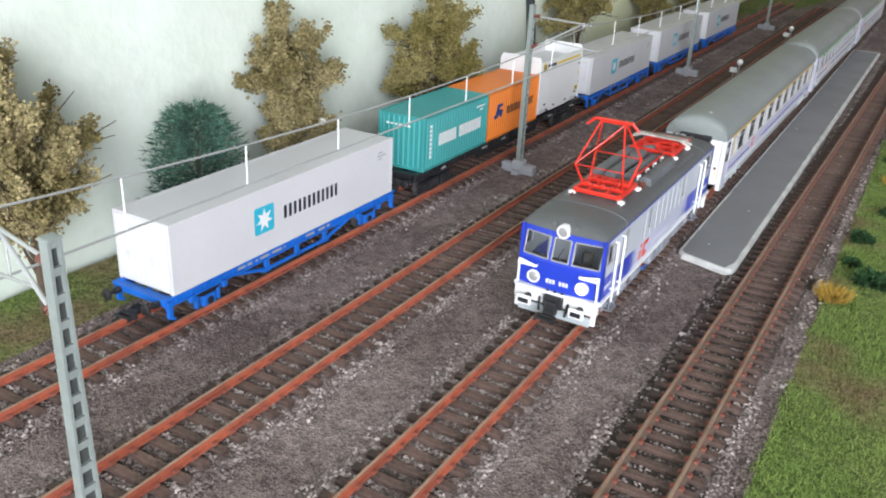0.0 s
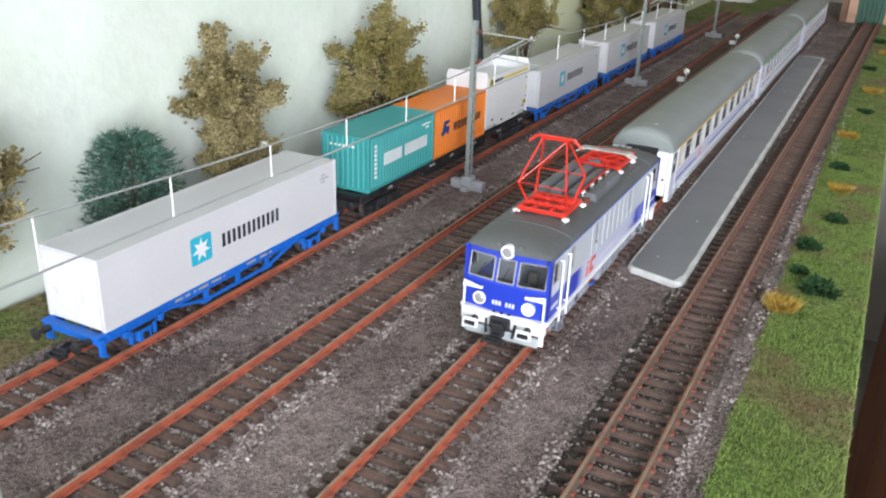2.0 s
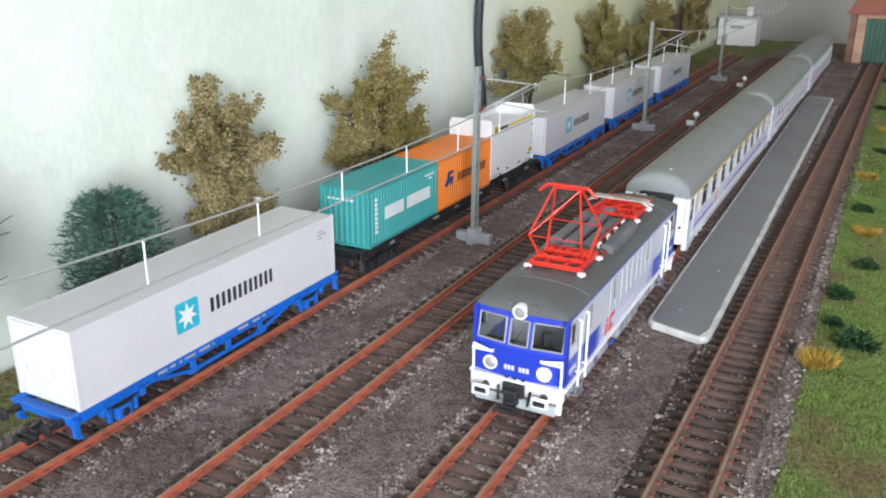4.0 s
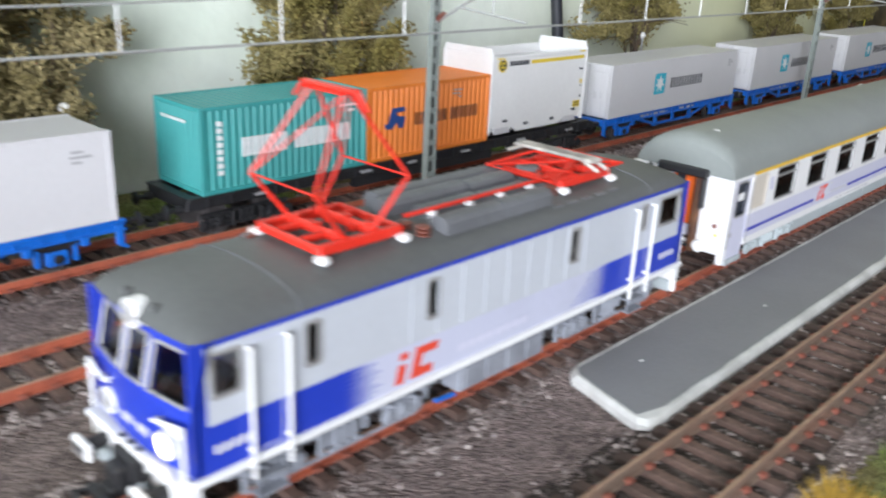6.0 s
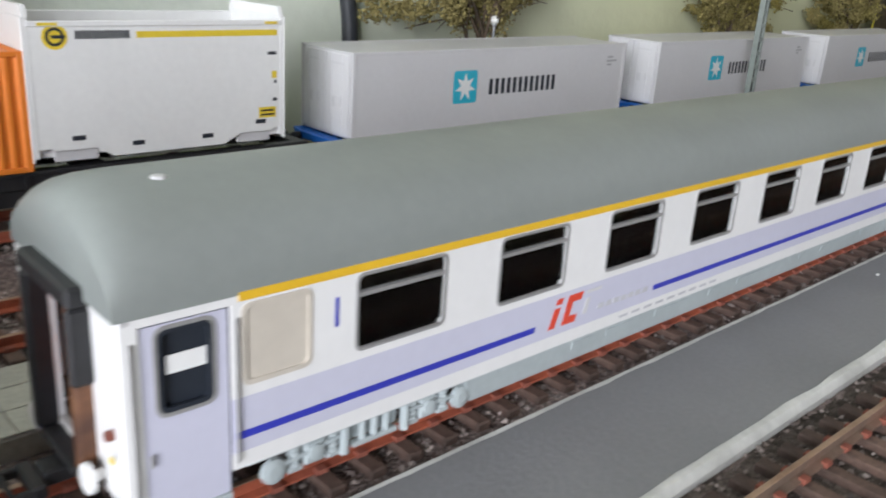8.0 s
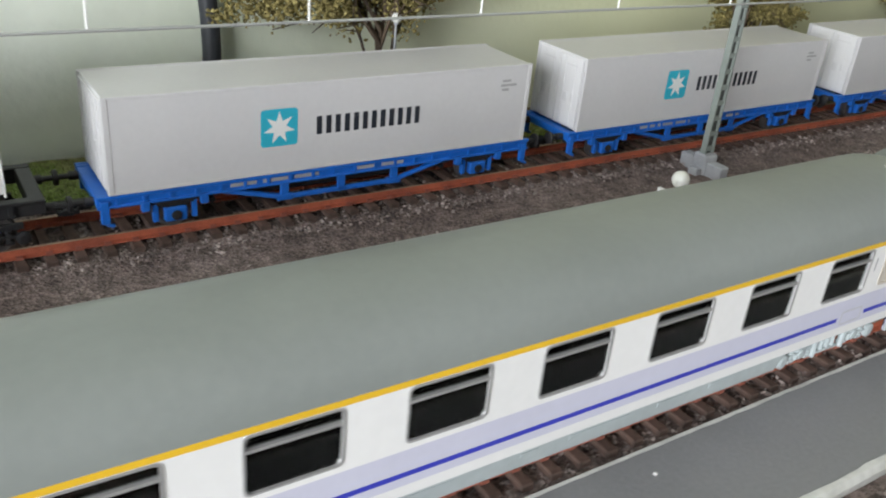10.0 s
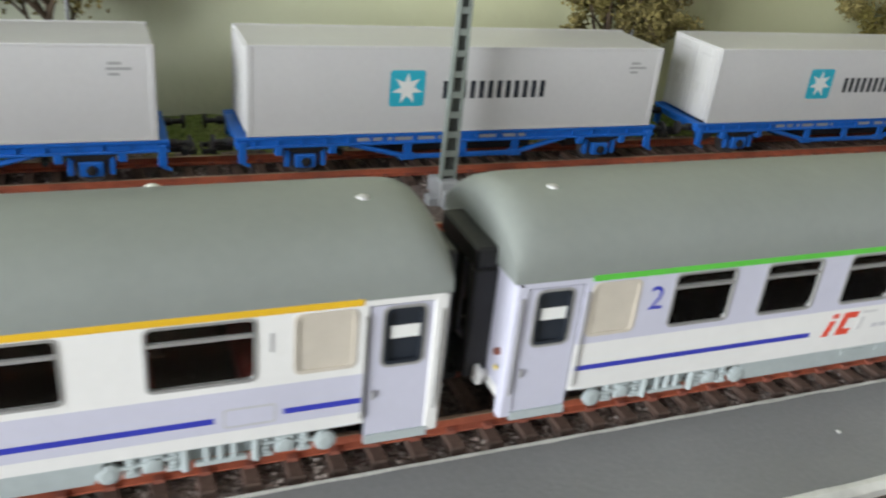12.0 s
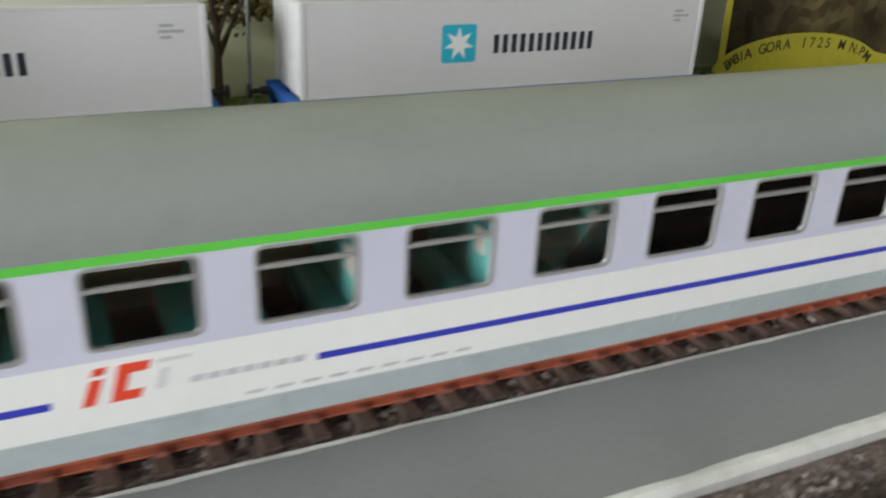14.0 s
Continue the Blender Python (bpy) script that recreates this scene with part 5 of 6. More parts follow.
        for i in range(len(xs) - 1):
            for j in range(len(zs) - 1):
                if (i, j) in holes:
                    continue
                x0, x1, z0, z1 = xs[i], xs[i + 1], zs[j], zs[j + 1]
                n = 4
                for k in range(n):
                    a, b = x0 + (x1 - x0) * k / n, x0 + (x1 - x0) * (k + 1) / n
                    s.add([(a, curve(a, z0), z0), (b, curve(b, z0), z0), (b, curve(b, z1), z1), (a, curve(a, z1), z1),
                           (a, curve(a, z0) + way * 0.8, z0), (b, curve(b, z0) + way * 0.8, z0), (b, curve(b, z1) + way * 0.8, z1), (a, curve(a, z1) + way * 0.8, z1)],
                          [(0, 1, 2, 3), (4, 5, 6, 7), (0, 1, 5, 4), (2, 3, 7, 6), (0, 3, 7, 4), (1, 2, 6, 5)])
        front = part("cab_front", s, M_LOCO_BLUE, c, "cobalt blue cab front")
        for i in (1, 3, 5):
            x0, x1 = xs[i], xs[i + 1]
            g = Solid()
            p = [(x0, curve(x0, 22.4) + way * 0.35, 22.4), (x1, curve(x1, 22.4) + way * 0.35, 22.4), (x1, curve(x1, 30.4) + way * 0.35, 30.4), (x0, curve(x0, 30.4) + way * 0.35, 30.4)]
            g.add(p, [(0, 1, 2, 3)])
            w = Solid()
            for a, b in ((0, 1), (1, 2), (2, 3), (3, 0)):
                w.rod([p[a][0], p[a][1] - way * 0.45, p[a][2]], [p[b][0], p[b][1] - way * 0.45, p[b][2]], 0.32, 6)
            w.rod((x0 + (x1 - x0) * 0.3, p[0][1] - way * 0.7, 22.6), (x0 + (x1 - x0) * 0.62, p[0][1] + way * 1.0, 27.5), 0.14, 5, 1)
            ws = part("windscreen", w, [M_ALU, M_INK], c)
            part("pane", g, M_GLASS, ws)
        # headlamps, lower pair and one on the roof edge
        for sx in (-1, 1):
            h = Solid().lathe((sx * 9.2, y - way * 1.0 + way * 0.6, 14.6), (0, -way, 0), [(-0.6, 2.5), (1.0, 2.5), (1.3, 2.25), (1.3, 1.95), (0.8, 1.85)], 20)
            lamp = part("headlamp", h, M_WHITE, c, smooth=True)
            lit = way > 0 and sx > 0
            part("lens", Solid().lathe((sx * 9.2, y - way * 0.9, 14.6), (0, -way, 0), [(0, 1.9), (0.35, 1.85), (0.9, 1.2), (1.1, 0.3)], 18), M_LAMP if lit else M_ALU, lamp, "lit warm lens" if lit else "")
            r = Solid()
            r.rod((sx * 15.0, y - way * 1.4, 11), (sx * 15.0, y - way * 1.4, 20.4), 0.45, 8)
            r.rod((sx * 15.0, y - way * 1.4, 20.2), (sx * 8.2, y - way * 2.4, 19.2), 0.42, 8)
            r.rod((sx * 8.2, y - way * 2.4, 19.2), (sx * 8.2, y - way * 1.0, 19.2), 0.3, 6)
            r.box(min(sx * 8, sx * 15.6), max(sx * 8, sx * 14.8), min(y - way * 1.9, y - way * 1.2), max(y - way * 1.9, y - way * 1.2), 18.3, 19.3, 0, 0.15)
            part("handrail", r, M_WHITE, c, "white handrail")
            b = Solid()
            b.rod((sx * 10, y - way * 1, 7.0), (sx * 10, y - way * 6, 7.0), 1.3, 10, 1)
            x0, x1 = sx * 10 - 2.9, sx * 10 + 2.9
            b.box(x0, x1, min(y - way * 6, y - way * 7.4), max(y - way * 6, y - way * 7.4), 5.2, 8.8, 0, 0.5)
            b.box(x0 + 0.9, x1 - 0.9, min(y - way * 7.3, y - way * 7.5), max(y - way * 7.3, y - way * 7.5), 6.1, 7.9, 1, 0.05)
            part("buffer", b, [M_WHITE, M_BLACK], c, "white-rimmed rectangular buffer")
            g = Solid().box(min(sx * 13.8, sx * 15.6), max(sx * 13.8, sx * 15.6), min(y - way * 0.4, y - way * 1.6), max(y - way * 0.4, y - way * 1.6), 1.6, 9.6, 0, 0.3)
            part("guard", g, M_WHITE, c)
        h = Solid().lathe((0, y + way * 0.6, 33.6), (0, -way, 0), [(-1.5, 2.5), (1.2, 2.5), (1.5, 2.2), (1.5, 1.8), (0.9, 1.7)], 20)
        lamp = part("roof_headlamp", h, M_WHITE, c, smooth=True)
        part("lens", Solid().lathe((0, y - way * 0.6, 33.6), (0, -way, 0), [(0, 1.7), (0.4, 1.4), (0.6, 0.3)], 16), M_ALU, lamp)
        s = Solid()
        s.box(-15.8, 15.8, min(y - way * 2.0, y + way * 1.4), max(y - way * 2.0, y + way * 1.4), 5.4, 11.0, 0, 0.4)
        s.box(-14.8, 14.8, min(y - way * 3.4, y - way * 1.8), max(y - way * 3.4, y - way * 1.8), 10.2, 11.2, 0, 0.2)
        part("buffer_beam", s, M_WHITE, c, "white buffer beam")
        s = Solid()
        for x in (-12.5, -6, 6, 12.5):
            s.box(x - 0.7, x + 0.7, min(y - way * 2.0, y - way * 2.3), max(y - way * 2.0, y - way * 2.3), 9.6, 10.6, 0, 0.1)
        part("marker", s, M_YELLOW, c)
        s = Solid()
        s.box(-3.6, 3.6, min(y - way * 2, y - way * 4.5), max(y - way * 2, y - way * 4.5), 5.4, 10.0, 0, 0.4)
        s.box(-2.2, 2.2, min(y - way * 4, y - way * 7.0), max(y - way * 4, y - way * 7.0), 4.6, 8.6, 0, 0.5)
        s.rod((-5.5, y - way * 2.6, 8), (-5.0, y - way * 3.8, 3.2), 0.5, 6)
        s.rod((5.5, y - way * 2.6, 8), (5.0, y - way * 3.8, 3.2), 0.5, 6)
        for x in (-2.8, 0, 2.8):
            s.rod((x, y - way * 2.6, 10), (x, y - way * 2.6, 11.6), 0.6, 6)
        part("coupling", s, M_BLACK, c)
        coupler(c, y - way * 3, -way, 4.2)
        s = Solid().box(-14, 14, min(y - way * 0.6, y - way * 2.4), max(y - way * 0.6, y - way * 2.4), 1.0, 4.6, 0, 0.5)
        part("rail_guard", s, M_COACH_SKIRT, c, "grey rail guard")
        s = Solid()
        for q in range(7):
            if q == 3:
                continue
            s.box(-4.2 + q * 1.25, -3.3 + q * 1.25, min(y - way * 1.35, y - way * 1.5), max(y - way * 1.35, y - way * 1.5), 13.6, 15.2)
        part("print", s, M_CONT, c, "pale bars on the front")
        for x in (-4, 4.5):
            part("roof_horn", Solid().rod((x, y + way * 3, 35.2), (x, y + way * 0.8, 35.4), 0.7, 8, 0, 1.0), M_LOCO_ROOF, c)
        part("driver_desk", Solid().box(-13, 13, min(y + way * 2, y + way * 5), max(y + way * 2, y + way * 5), 12, 21.5, 0, 0.5), M_DARKIN, c)
        part("cab_seat", Solid().box(5, 9, min(y + way * 8, y + way * 10), max(y + way * 8, y + way * 10), 14, 25, 0, 0.6), M_DARKIN, c)
        part("bulkhead", Solid().box(-14.8, 14.8, y + way * 27 - 0.4, y + way * 27 + 0.4, 11, 33), M_LOCO_GREY, c)
    s = Solid()
    for yy in (22.0, L - 22.0):
        pr = [(math.cos(a) * (X + 0.3), 33.35 + (math.sin(a) ** 0.75) * 4.5) for a in [math.pi * k / 16 for k in range(17)]]
        for p, q in zip(pr, pr[1:]):
            s.rod((p[0], yy, p[1]), (q[0], yy, q[1]), 0.16, 5)
    part("roof_seam", s, M_EQUIP, c)
    for a, b, x0, x1, h in ((97, 104, -8, -3, 39.4), (106, 111, 2, 7, 38.8), (139, 149, -7, -2, 37.9), (30, 35, -12, -8.5, 37.4)):
        part("roof_box", Solid().box(x0, x1, a, b, 34.6, h, 0, 0.7), M_EQUIP, c)
    part("floor", Solid().box(-14.8, 14.8, 1, L - 1, 9.8, 11.4), M_UNDER, c)
    s = Solid()
    s.box(-8, 8, 34, L - 34, 11.4, 30, 0, 0.5)
    part("machine_room", s, M_UNDER, c)
    # roof: low arch, drawn down over the cab fronts
    prof = [(math.cos(a) * (X + 0.25), 33.3 + (math.sin(a) ** 0.75) * 4.4) for a in [math.pi * k / 20 for k in range(21)]]
    rings = [(-0.9, 0.05, 0.93), (0.4, 0.35, 0.97), (2.5, 0.62, 0.99), (6, 0.86, 1), (11, 0.98, 1), (15, 1, 1), (L - 15, 1, 1), (L - 11, 0.98, 1), (L - 6, 0.86, 1), (L - 2.5, 0.62, 0.99), (L - 0.4, 0.35, 0.97), (L + 0.9, 0.05, 0.93)]
    s = Solid()
    n = len(prof)
    v = []
    for yy, k, kx in rings:
        for x, z in prof:
            bend = 1.6 * (abs(x) / X) ** 2.2 * (1 if yy < L / 2 else -1) * (1 - min(1, abs(k)))
            v.append((x * kx, yy + bend, 33.3 + (z - 33.3) * k))
    f = [(r * n + i, r * n + i + 1, (r + 1) * n + i + 1, (r + 1) * n + i) for r in range(len(rings) - 1) for i in range(n - 1)]
    f += [tuple(range(n)), tuple(range((len(rings) - 1) * n, len(rings) * n))]
    s.add(v, f)
    part("roof", s, M_LOCO_ROOF, c, "dark grey arched roof", smooth=True)
    # roof equipment between the pantographs
    for x, y0, y1, h in ((-9.6, 64, 108, 40.2), (-3.4, 60, 86, 40.8), (-3.4, 87.5, 104, 40.4), (2.4, 66, 84, 39.8), (2.4, 85.5, 103, 39.4), (9.6, 64, 83, 39.9), (9.6, 83.6, 101, 39.9)):
        s = Solid().along_y([(x - 2.4, 34.4), (x + 2.4, 34.4), (x + 2.4, h - 1.1), (x + 1.7, h - 0.3), (x + 0.6, h), (x - 0.6, h), (x - 1.7, h - 0.3), (x - 2.4, h - 1.1)], y0, y1)
        part("roof_duct", s, M_EQUIP, c, "long grey rounded resistor box")
    for x, y in ((5.6, 58.5), (9.6, 59.5), (3.5, 107.5), (8.0, 106.0)):
        s = Solid()
        for q in range(5):
            s.lathe((x, y, 35.2 + q * 0.8), (0, 0, 1), [(0, 1.0), (0.2, 1.5), (0.5, 1.5), (0.75, 1.0)], 10)
        part("coil", s, M_BROWN, c, "brown ribbed insulator", smooth=True)
    s = Solid()
    for k in range(5):
        s.box(11.5, 13.5, 100 + k * 6, 104 + k * 6, 35.4, 36.4, 0, 0.2)
    part("roof_grille", s, M_EQUIP, c)
    s = Solid().lathe((-3, 112, 37), (0, 0, 1), [(0, 3.2), (3.0, 3.2), (3.6, 2.6)], 16)
    part("roof_switch", s, M_EQUIP, c, smooth=True)
    s = Solid()
    s.rod((6.0, 58, 40.2), (6.0, 112, 40.2), 0.45, 6)
    s.rod((6.0, 104, 40.2), (1.5, 110, 40.4), 0.45, 6)
    part("bus_bar", s, M_RED, c, "red roof conductor")
    for y in (66, 78, 89, 100):
        s = Solid().lathe((6.0, y, 36.8), (0, 0, 1), [(0, 0.5), (2.2, 0.5), (2.3, 1.1), (2.9, 1.1), (3.2, 0.5)], 12)
        part("insulator", s, M_WHITE, c, smooth=True)
    for y in (0, L):
        d = 1 if y == 0 else -1
        part("roof_cable", Solid().rod((-9, y + d * 30, 37.2), (-9, y + d * 34, 38.4), 0.5, 6), M_BROWN, c)

    def pantograph(yc, rise, name, label):
        """Diamond collector on four insulators; rise 0 is folded."""
        p = Solid()
        z0 = 39.4
        for x in (-8.5, 8.5):
            p.box(x - 0.8, x + 0.8, yc - 10.8, yc + 10.8, z0 - 1.3, z0 + 0.7, 0, 0.3)
        for y in (-10.5, 10.5):
            p.box(-8.6, 8.6, yc + y - 0.7, yc + y + 0.7, z0 - 1.0, z0 + 0.6, 0, 0.3)
        for y in (-4, 4):
            p.rod((-8.5, yc + y, z0 + 0.3), (8.5, yc + y, z0 + 0.3), 1.0, 8)
            p.rod((-3.5, yc + y * 0.4, z0 + 0.2), (-3.5, yc + y * 2.4, z0 + 0.2), 0.8, 8)
            p.rod((3.5, yc + y * 0.4, z0 + 0.2), (3.5, yc + y * 2.4, z0 + 0.2), 0.8, 8)
            for x in (-6, 0, 6):
                p.box(x - 1.0, x + 1.0, yc + y - 1.3, yc + y + 1.3, z0 - 0.3, z0 + 1.6, 0, 0.3)
        base = part(name, p, M_RED, c, label)
        k, h1, h2 = (16.0 - 4.2 * rise, 1.2 + 8.6 * rise, 3.2 + 21.6 * rise)
        tip = 4.6 if rise > 0.2 else 6.0
        for way in (-1, 1):
            a = Solid()
            for sx in (-1, 1):
                a.rod((sx * 7.8, yc + way * 4, z0 + 0.8), (sx * 9.2, yc + way * k, z0 + h1), 0.5, 6, 0, 0.4)
                a.rod((sx * 9.2, yc + way * k, z0 + h1), (sx * tip, yc + way * 0.8, z0 + h2), 0.36, 6)
            a.rod((-9.2, yc + way * k, z0 + h1), (9.2, yc + way * k, z0 + h1), 0.2, 6)
            a.rod((-9.2, yc + way * k, z0 + h1), (tip, yc + way * 0.8, z0 + h2), 0.24, 5)
            a.rod((-tip, yc + way * 0.8, z0 + h2), (tip, yc + way * 0.8, z0 + h2), 0.34, 6)
            part("arm", a, M_RED, base)
        a = Solid()
        if rise > 0.2:
            a.box(-7.2, 7.2, yc - 1.3, yc + 1.3, z0 + h2 + 0.3, z0 + h2 + 1.1, 0, 0.3)
        else:
            a.box(-11.5, 11.5, yc - 2.3, yc + 2.3, z0 + h2 + 0.6, z0 + h2 + 1.3, 0, 0.25)
            for q in range(19):
                a.box(-10.4 + q * 1.15, -9.9 + q * 1.15, yc - 2.2, yc + 2.2, z0 + h2 + 1.3, z0 + h2 + 1.5, 0)
        for sx in (-1, 1):
            if rise > 0.2:
                a.rod((sx * 7.0, yc, z0 + h2 + 0.7), (sx * 10.2, yc, z0 + h2 - 2.2), 0.7, 6, 1, 0.4)
            else:
                for d in (-2.0, 2.0):
                    a.rod((sx * 9.0, yc + d, z0 + h2 + 0.8), (sx * 13.2, yc + d, z0 + h2 - 0.9), 0.5, 6)
            a.rod((sx * 4.4, yc - 2, z0 + h2 + 0.3), (sx * 4.4, yc + 2, z0 + h2 + 0.3), 0.4, 6, 1)
        part("collector_head", a, [M_RED if rise > 0.2 else M_PAN, M_RED], base)
        for x in (-9.6, 9.6):
            for y in (-10.5, 10.5):
                s = Solid().lathe((x, yc + y, 35.0), (0, 0, 1), [(0, 0.7), (2.4, 0.7), (2.5, 1.5), (3.3, 1.5), (3.6, 0.9)], 14)
                part("insulator", s, M_WHITE, base, "white insulator", smooth=True)

    pantograph(43.2, 1.0, "pantograph", "raised red pantograph")
    pantograph(119.5, 0.0, "pantograph", "folded red pantograph")
    for y in (34, L - 34):
        bogie(c, y, M_UNDER, 13.9, 32.0, 5.4, True)


locomotive()

# ---- overhead line ----
def mast(x, y, way, label, top=92.0):
    """Slotted mast of two channels on a foot, with a bracket over the next track; way is the side of the bracket."""
    m = thing("catenary_mast", label, "mast", (x, y, 0), "catenary masts")
    H, w0, w1 = top, 2.6, 1.6
    s = Solid()
    for d in (-1, 1):
        v = []
        for z, w in ((-1, w0), (H, w1)):
            v += [(-1.3, d * w, z), (1.3, d * w, z), (1.3, d * (w - 0.7), z), (-1.3, d * (w - 0.7), z)]
        s.add(v, [(0, 1, 5, 4), (1, 2, 6, 5), (2, 3, 7, 6), (3, 0, 4, 7), (0, 1, 2, 3), (4, 5, 6, 7)])
    n = 15
    for k in range(n + 1):
        z = -1 + (H + 0.5) * k / n
        w = w0 + (w1 - w0) * k / n
        s.box(-1.15, 1.15, -w + 0.3, w - 0.3, z - 0.9, z + 0.9, 0)
    s.box(-1.5, 1.5, -w1 - 0.2, w1 + 0.2, H, H + 0.8, 0, 0.2)
    part("post", s, M_MAST, m)
    # web plate; its near-black colour paints in the shade inside the slots
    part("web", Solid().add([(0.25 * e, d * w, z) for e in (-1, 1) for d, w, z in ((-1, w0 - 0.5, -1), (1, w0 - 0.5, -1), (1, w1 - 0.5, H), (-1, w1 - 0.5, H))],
                            [(0, 1, 2, 3), (4, 5, 6, 7), (0, 1, 5, 4), (1, 2, 6, 5), (2, 3, 7, 6), (3, 0, 4, 7)]), M_RECESS_SHADE, m, "recessed web behind the slots with shade painted in")
    f = Solid()
    f.box(-3.4, 3.4, -3.4, 3.4, GROUND - 0.3, 3.0, 0, 0.6)
    f.box(-10.5, 10.5, -2.4, 2.4, GROUND - 0.3, 0.4, 0, 0.4)
    f.box(-2.2, 2.2, -6.5, 6.5, GROUND - 0.3, -2.4, 0, 0.4)
    part("foot", f, M_MASTBASE, m, "pale grey foot")
    reach = -61.9 - x
    a = Solid()
    a.rod((0, 0, H - 5), (reach, 3, 85.0), 0.45, 8)
    a.rod((0, 0, 68), (reach * 0.82, 3, 84.6), 0.55, 8)
    a.rod((reach * 0.3, 1, 74.4), (reach * 1.12, 4, 71.4), 0.4, 8)
    a.rod((reach * 0.72, 3, 73), (reach * 0.72, 3, 83), 0.25, 6)
    bracket = part("bracket", a, M_WIRE, m, "thin metal bracket")
    for p, q in (((way * 1.6, 0, H - 5), (way * 4.8, 0.3, H - 5.1)), ((way * 1.6, 0, 69.2), (way * 4.6, 0.4, 71.8))):
        s = Solid()
        p, q = Vector(p), Vector(q)
        for k in range(4):
            c0 = p.lerp(q, k / 4)
            c1 = p.lerp(q, (k + 0.6) / 4)
            s.rod(c0, c1, 1.05, 10)
        s.rod(p, q, 0.6, 8)
        part("insulator", s, M_BROWN, bracket, "brown ribbed insulator")
    return m


mast(-34.4, 337.0, -1, "grey-green slotted mast with brown insulators", 87.5)
for y in (690.0, 1057.0, 1430.0):
    mast(-96.5, y, 1, "grey-green slotted mast on a pale foot between the tracks")

line_ = thing("overhead_wire", "thin metal catenary with droppers above the empty track", "wire", (0, 0, 0))
ends = [120.0, 337.0, 690.0, 1057.0, 1430.0, 1800.0]
for a, b in zip(ends, ends[1:]):
    s = Solid().rod((-61.9, a, 69.4), (-61.9, b, 69.4), 0.34, 6)
    part("contact_wire", s, M_WIRE, line_)
    s = Solid()
    n = 16
    ring = []
    for k in range(n + 1):
        u = 2 * k / n - 1
        ring += [(-61.9 + 0.3 * math.cos(q), a + (b - a) * k / n, 86.0 - 6.2 * (1 - u * u) + 0.3 * math.sin(q)) for q in [math.pi * j / 3 for j in range(6)]]
    s.add(ring, [(k * 6 + j, k * 6 + (j + 1) % 6, k * 6 + 6 + (j + 1) % 6, k * 6 + 6 + j) for k in range(n) for j in range(6)])
    part("carrier_wire", s, M_WIRE, line_)
    count = round((b - a) / 43.8)
    for k in range(count):
        y = a + (b - a) * (k + 0.9) / count if a > 300 else a + (b - a) * (k + 0.5) / count
        if not a + 8 < y < b - 8:
            continue
        u = (y - a) / (b - a)
        part("dropper", Solid().rod((-61.9, y, 69.4), (-61.9, y, 86.0 - 6.2 * (1 - (2 * u - 1) ** 2)), 0.26, 6), M_WHITE, line_)

# ---- lamps ----
def globe_lamp(x, y, top, label, arm=False):
    l = thing("globe_lamp", label, "lamp", (x, y, 0), "globe lamps")
    base = GROUND if not arm else -0.5
    R = 2.5 if arm else 2.0
    s = Solid().lathe((0, 0, base), (0, 0, 1), [(0, 1.6), (1.0, 1.5), (1.4, 0.7), (top - base - 3, 0.5), (top - base - 2.4, 1.0), (top - base - 2.0, 1.0)], 12)
    part("post", s, M_MASTBASE, l, smooth=True)
    s = Solid().lathe((0, 0, top - 2.2), (0, 0, 1), [(R - R * math.cos(math.pi * k / 10), R * math.sin(math.pi * k / 10)) for k in range(11)], 18)
    part("globe", s, M_OPAL, l, "white opal globe", smooth=True)
    if arm:
        part("name_board", Solid().box(-7.0, -1.2, -0.6, 0.6, top - 8.5, top - 4.5, 0, 0.2), M_WHITE, l, "white board")
        part("board_post", Solid().rod((-4, 0, base), (-4, 0, top - 8.5), 0.4, 6), M_MASTBASE, l)


for y in (967.0, 1205.0):
    globe_lamp(-33.0, y, 29.0, "white globe lamp on the pale platform", True)
for x, y, height in ((-158.0, 579.0, 38.5), (-156.0, 706.0, 46.0), (-165.0, 951.0, 45.0), (-163.0, 1160.0, 43.5)):
    globe_lamp(x, y, height, "white globe lamp behind the container train")

# ---- platforms ----
plat = thing("platform", "low grey station platform with white painted edges", "platform", (0, 0, 0), kind="structure")
PX0, PX1, PY0, PY1, PT = 19.4, 48.2, 619.0, 1332.0, -2.2
out = [(PX0 + 1.0, PY0 + 4.5), (PX0 + 3.2, PY0 + 2.0), (PX1 - 3.6, PY0 - 4.2), (PX1 - 0.8, PY0 - 3.0), (PX1, PY0 - 0.6), (PX1, PY1), (PX0, PY1), (PX0, PY0 + 7.0)]
s = Solid()
n = len(out)
inn = [(x + (1.0 if x < 33 else -1.0) * (0.5 if 25 < x < 40 else 1.0), y + (0.8 if y < 900 else -0.8)) for x, y in out]
v = [(x, y, GROUND - 0.5) for x, y in out] + [(x, y, PT - 1.2) for x, y in out] + [(x, y, PT) for x, y in inn]
f = [(r * n + i, r * n + (i + 1) % n, (r + 1) * n + (i + 1) % n, (r + 1) * n + i) for r in range(2) for i in range(n)] + [tuple(range(2 * n, 3 * n))]
s.add(v, f)
part("base", s, M_KERB, plat, "pale painted rim")
top = Solid()
cuts = np.arange(PY0 + 6, PY1 - 2, 3.0)
v = []
for y in cuts:
    w0 = 0.35 * noise.noise(Vector((y * 0.11, 1, 0))) + 0.18 * noise.noise(Vector((y * 0.5, 2, 0)))
    w1 = 0.7 * noise.noise(Vector((y * 0.09, 5, 0))) + 0.35 * noise.noise(Vector((y * 0.4, 7, 0)))
    v += [(PX0 + 2.0 + w0, y, PT + 0.1), (PX1 - 2.2 + w1 * 0.7, y, PT + 0.1)]
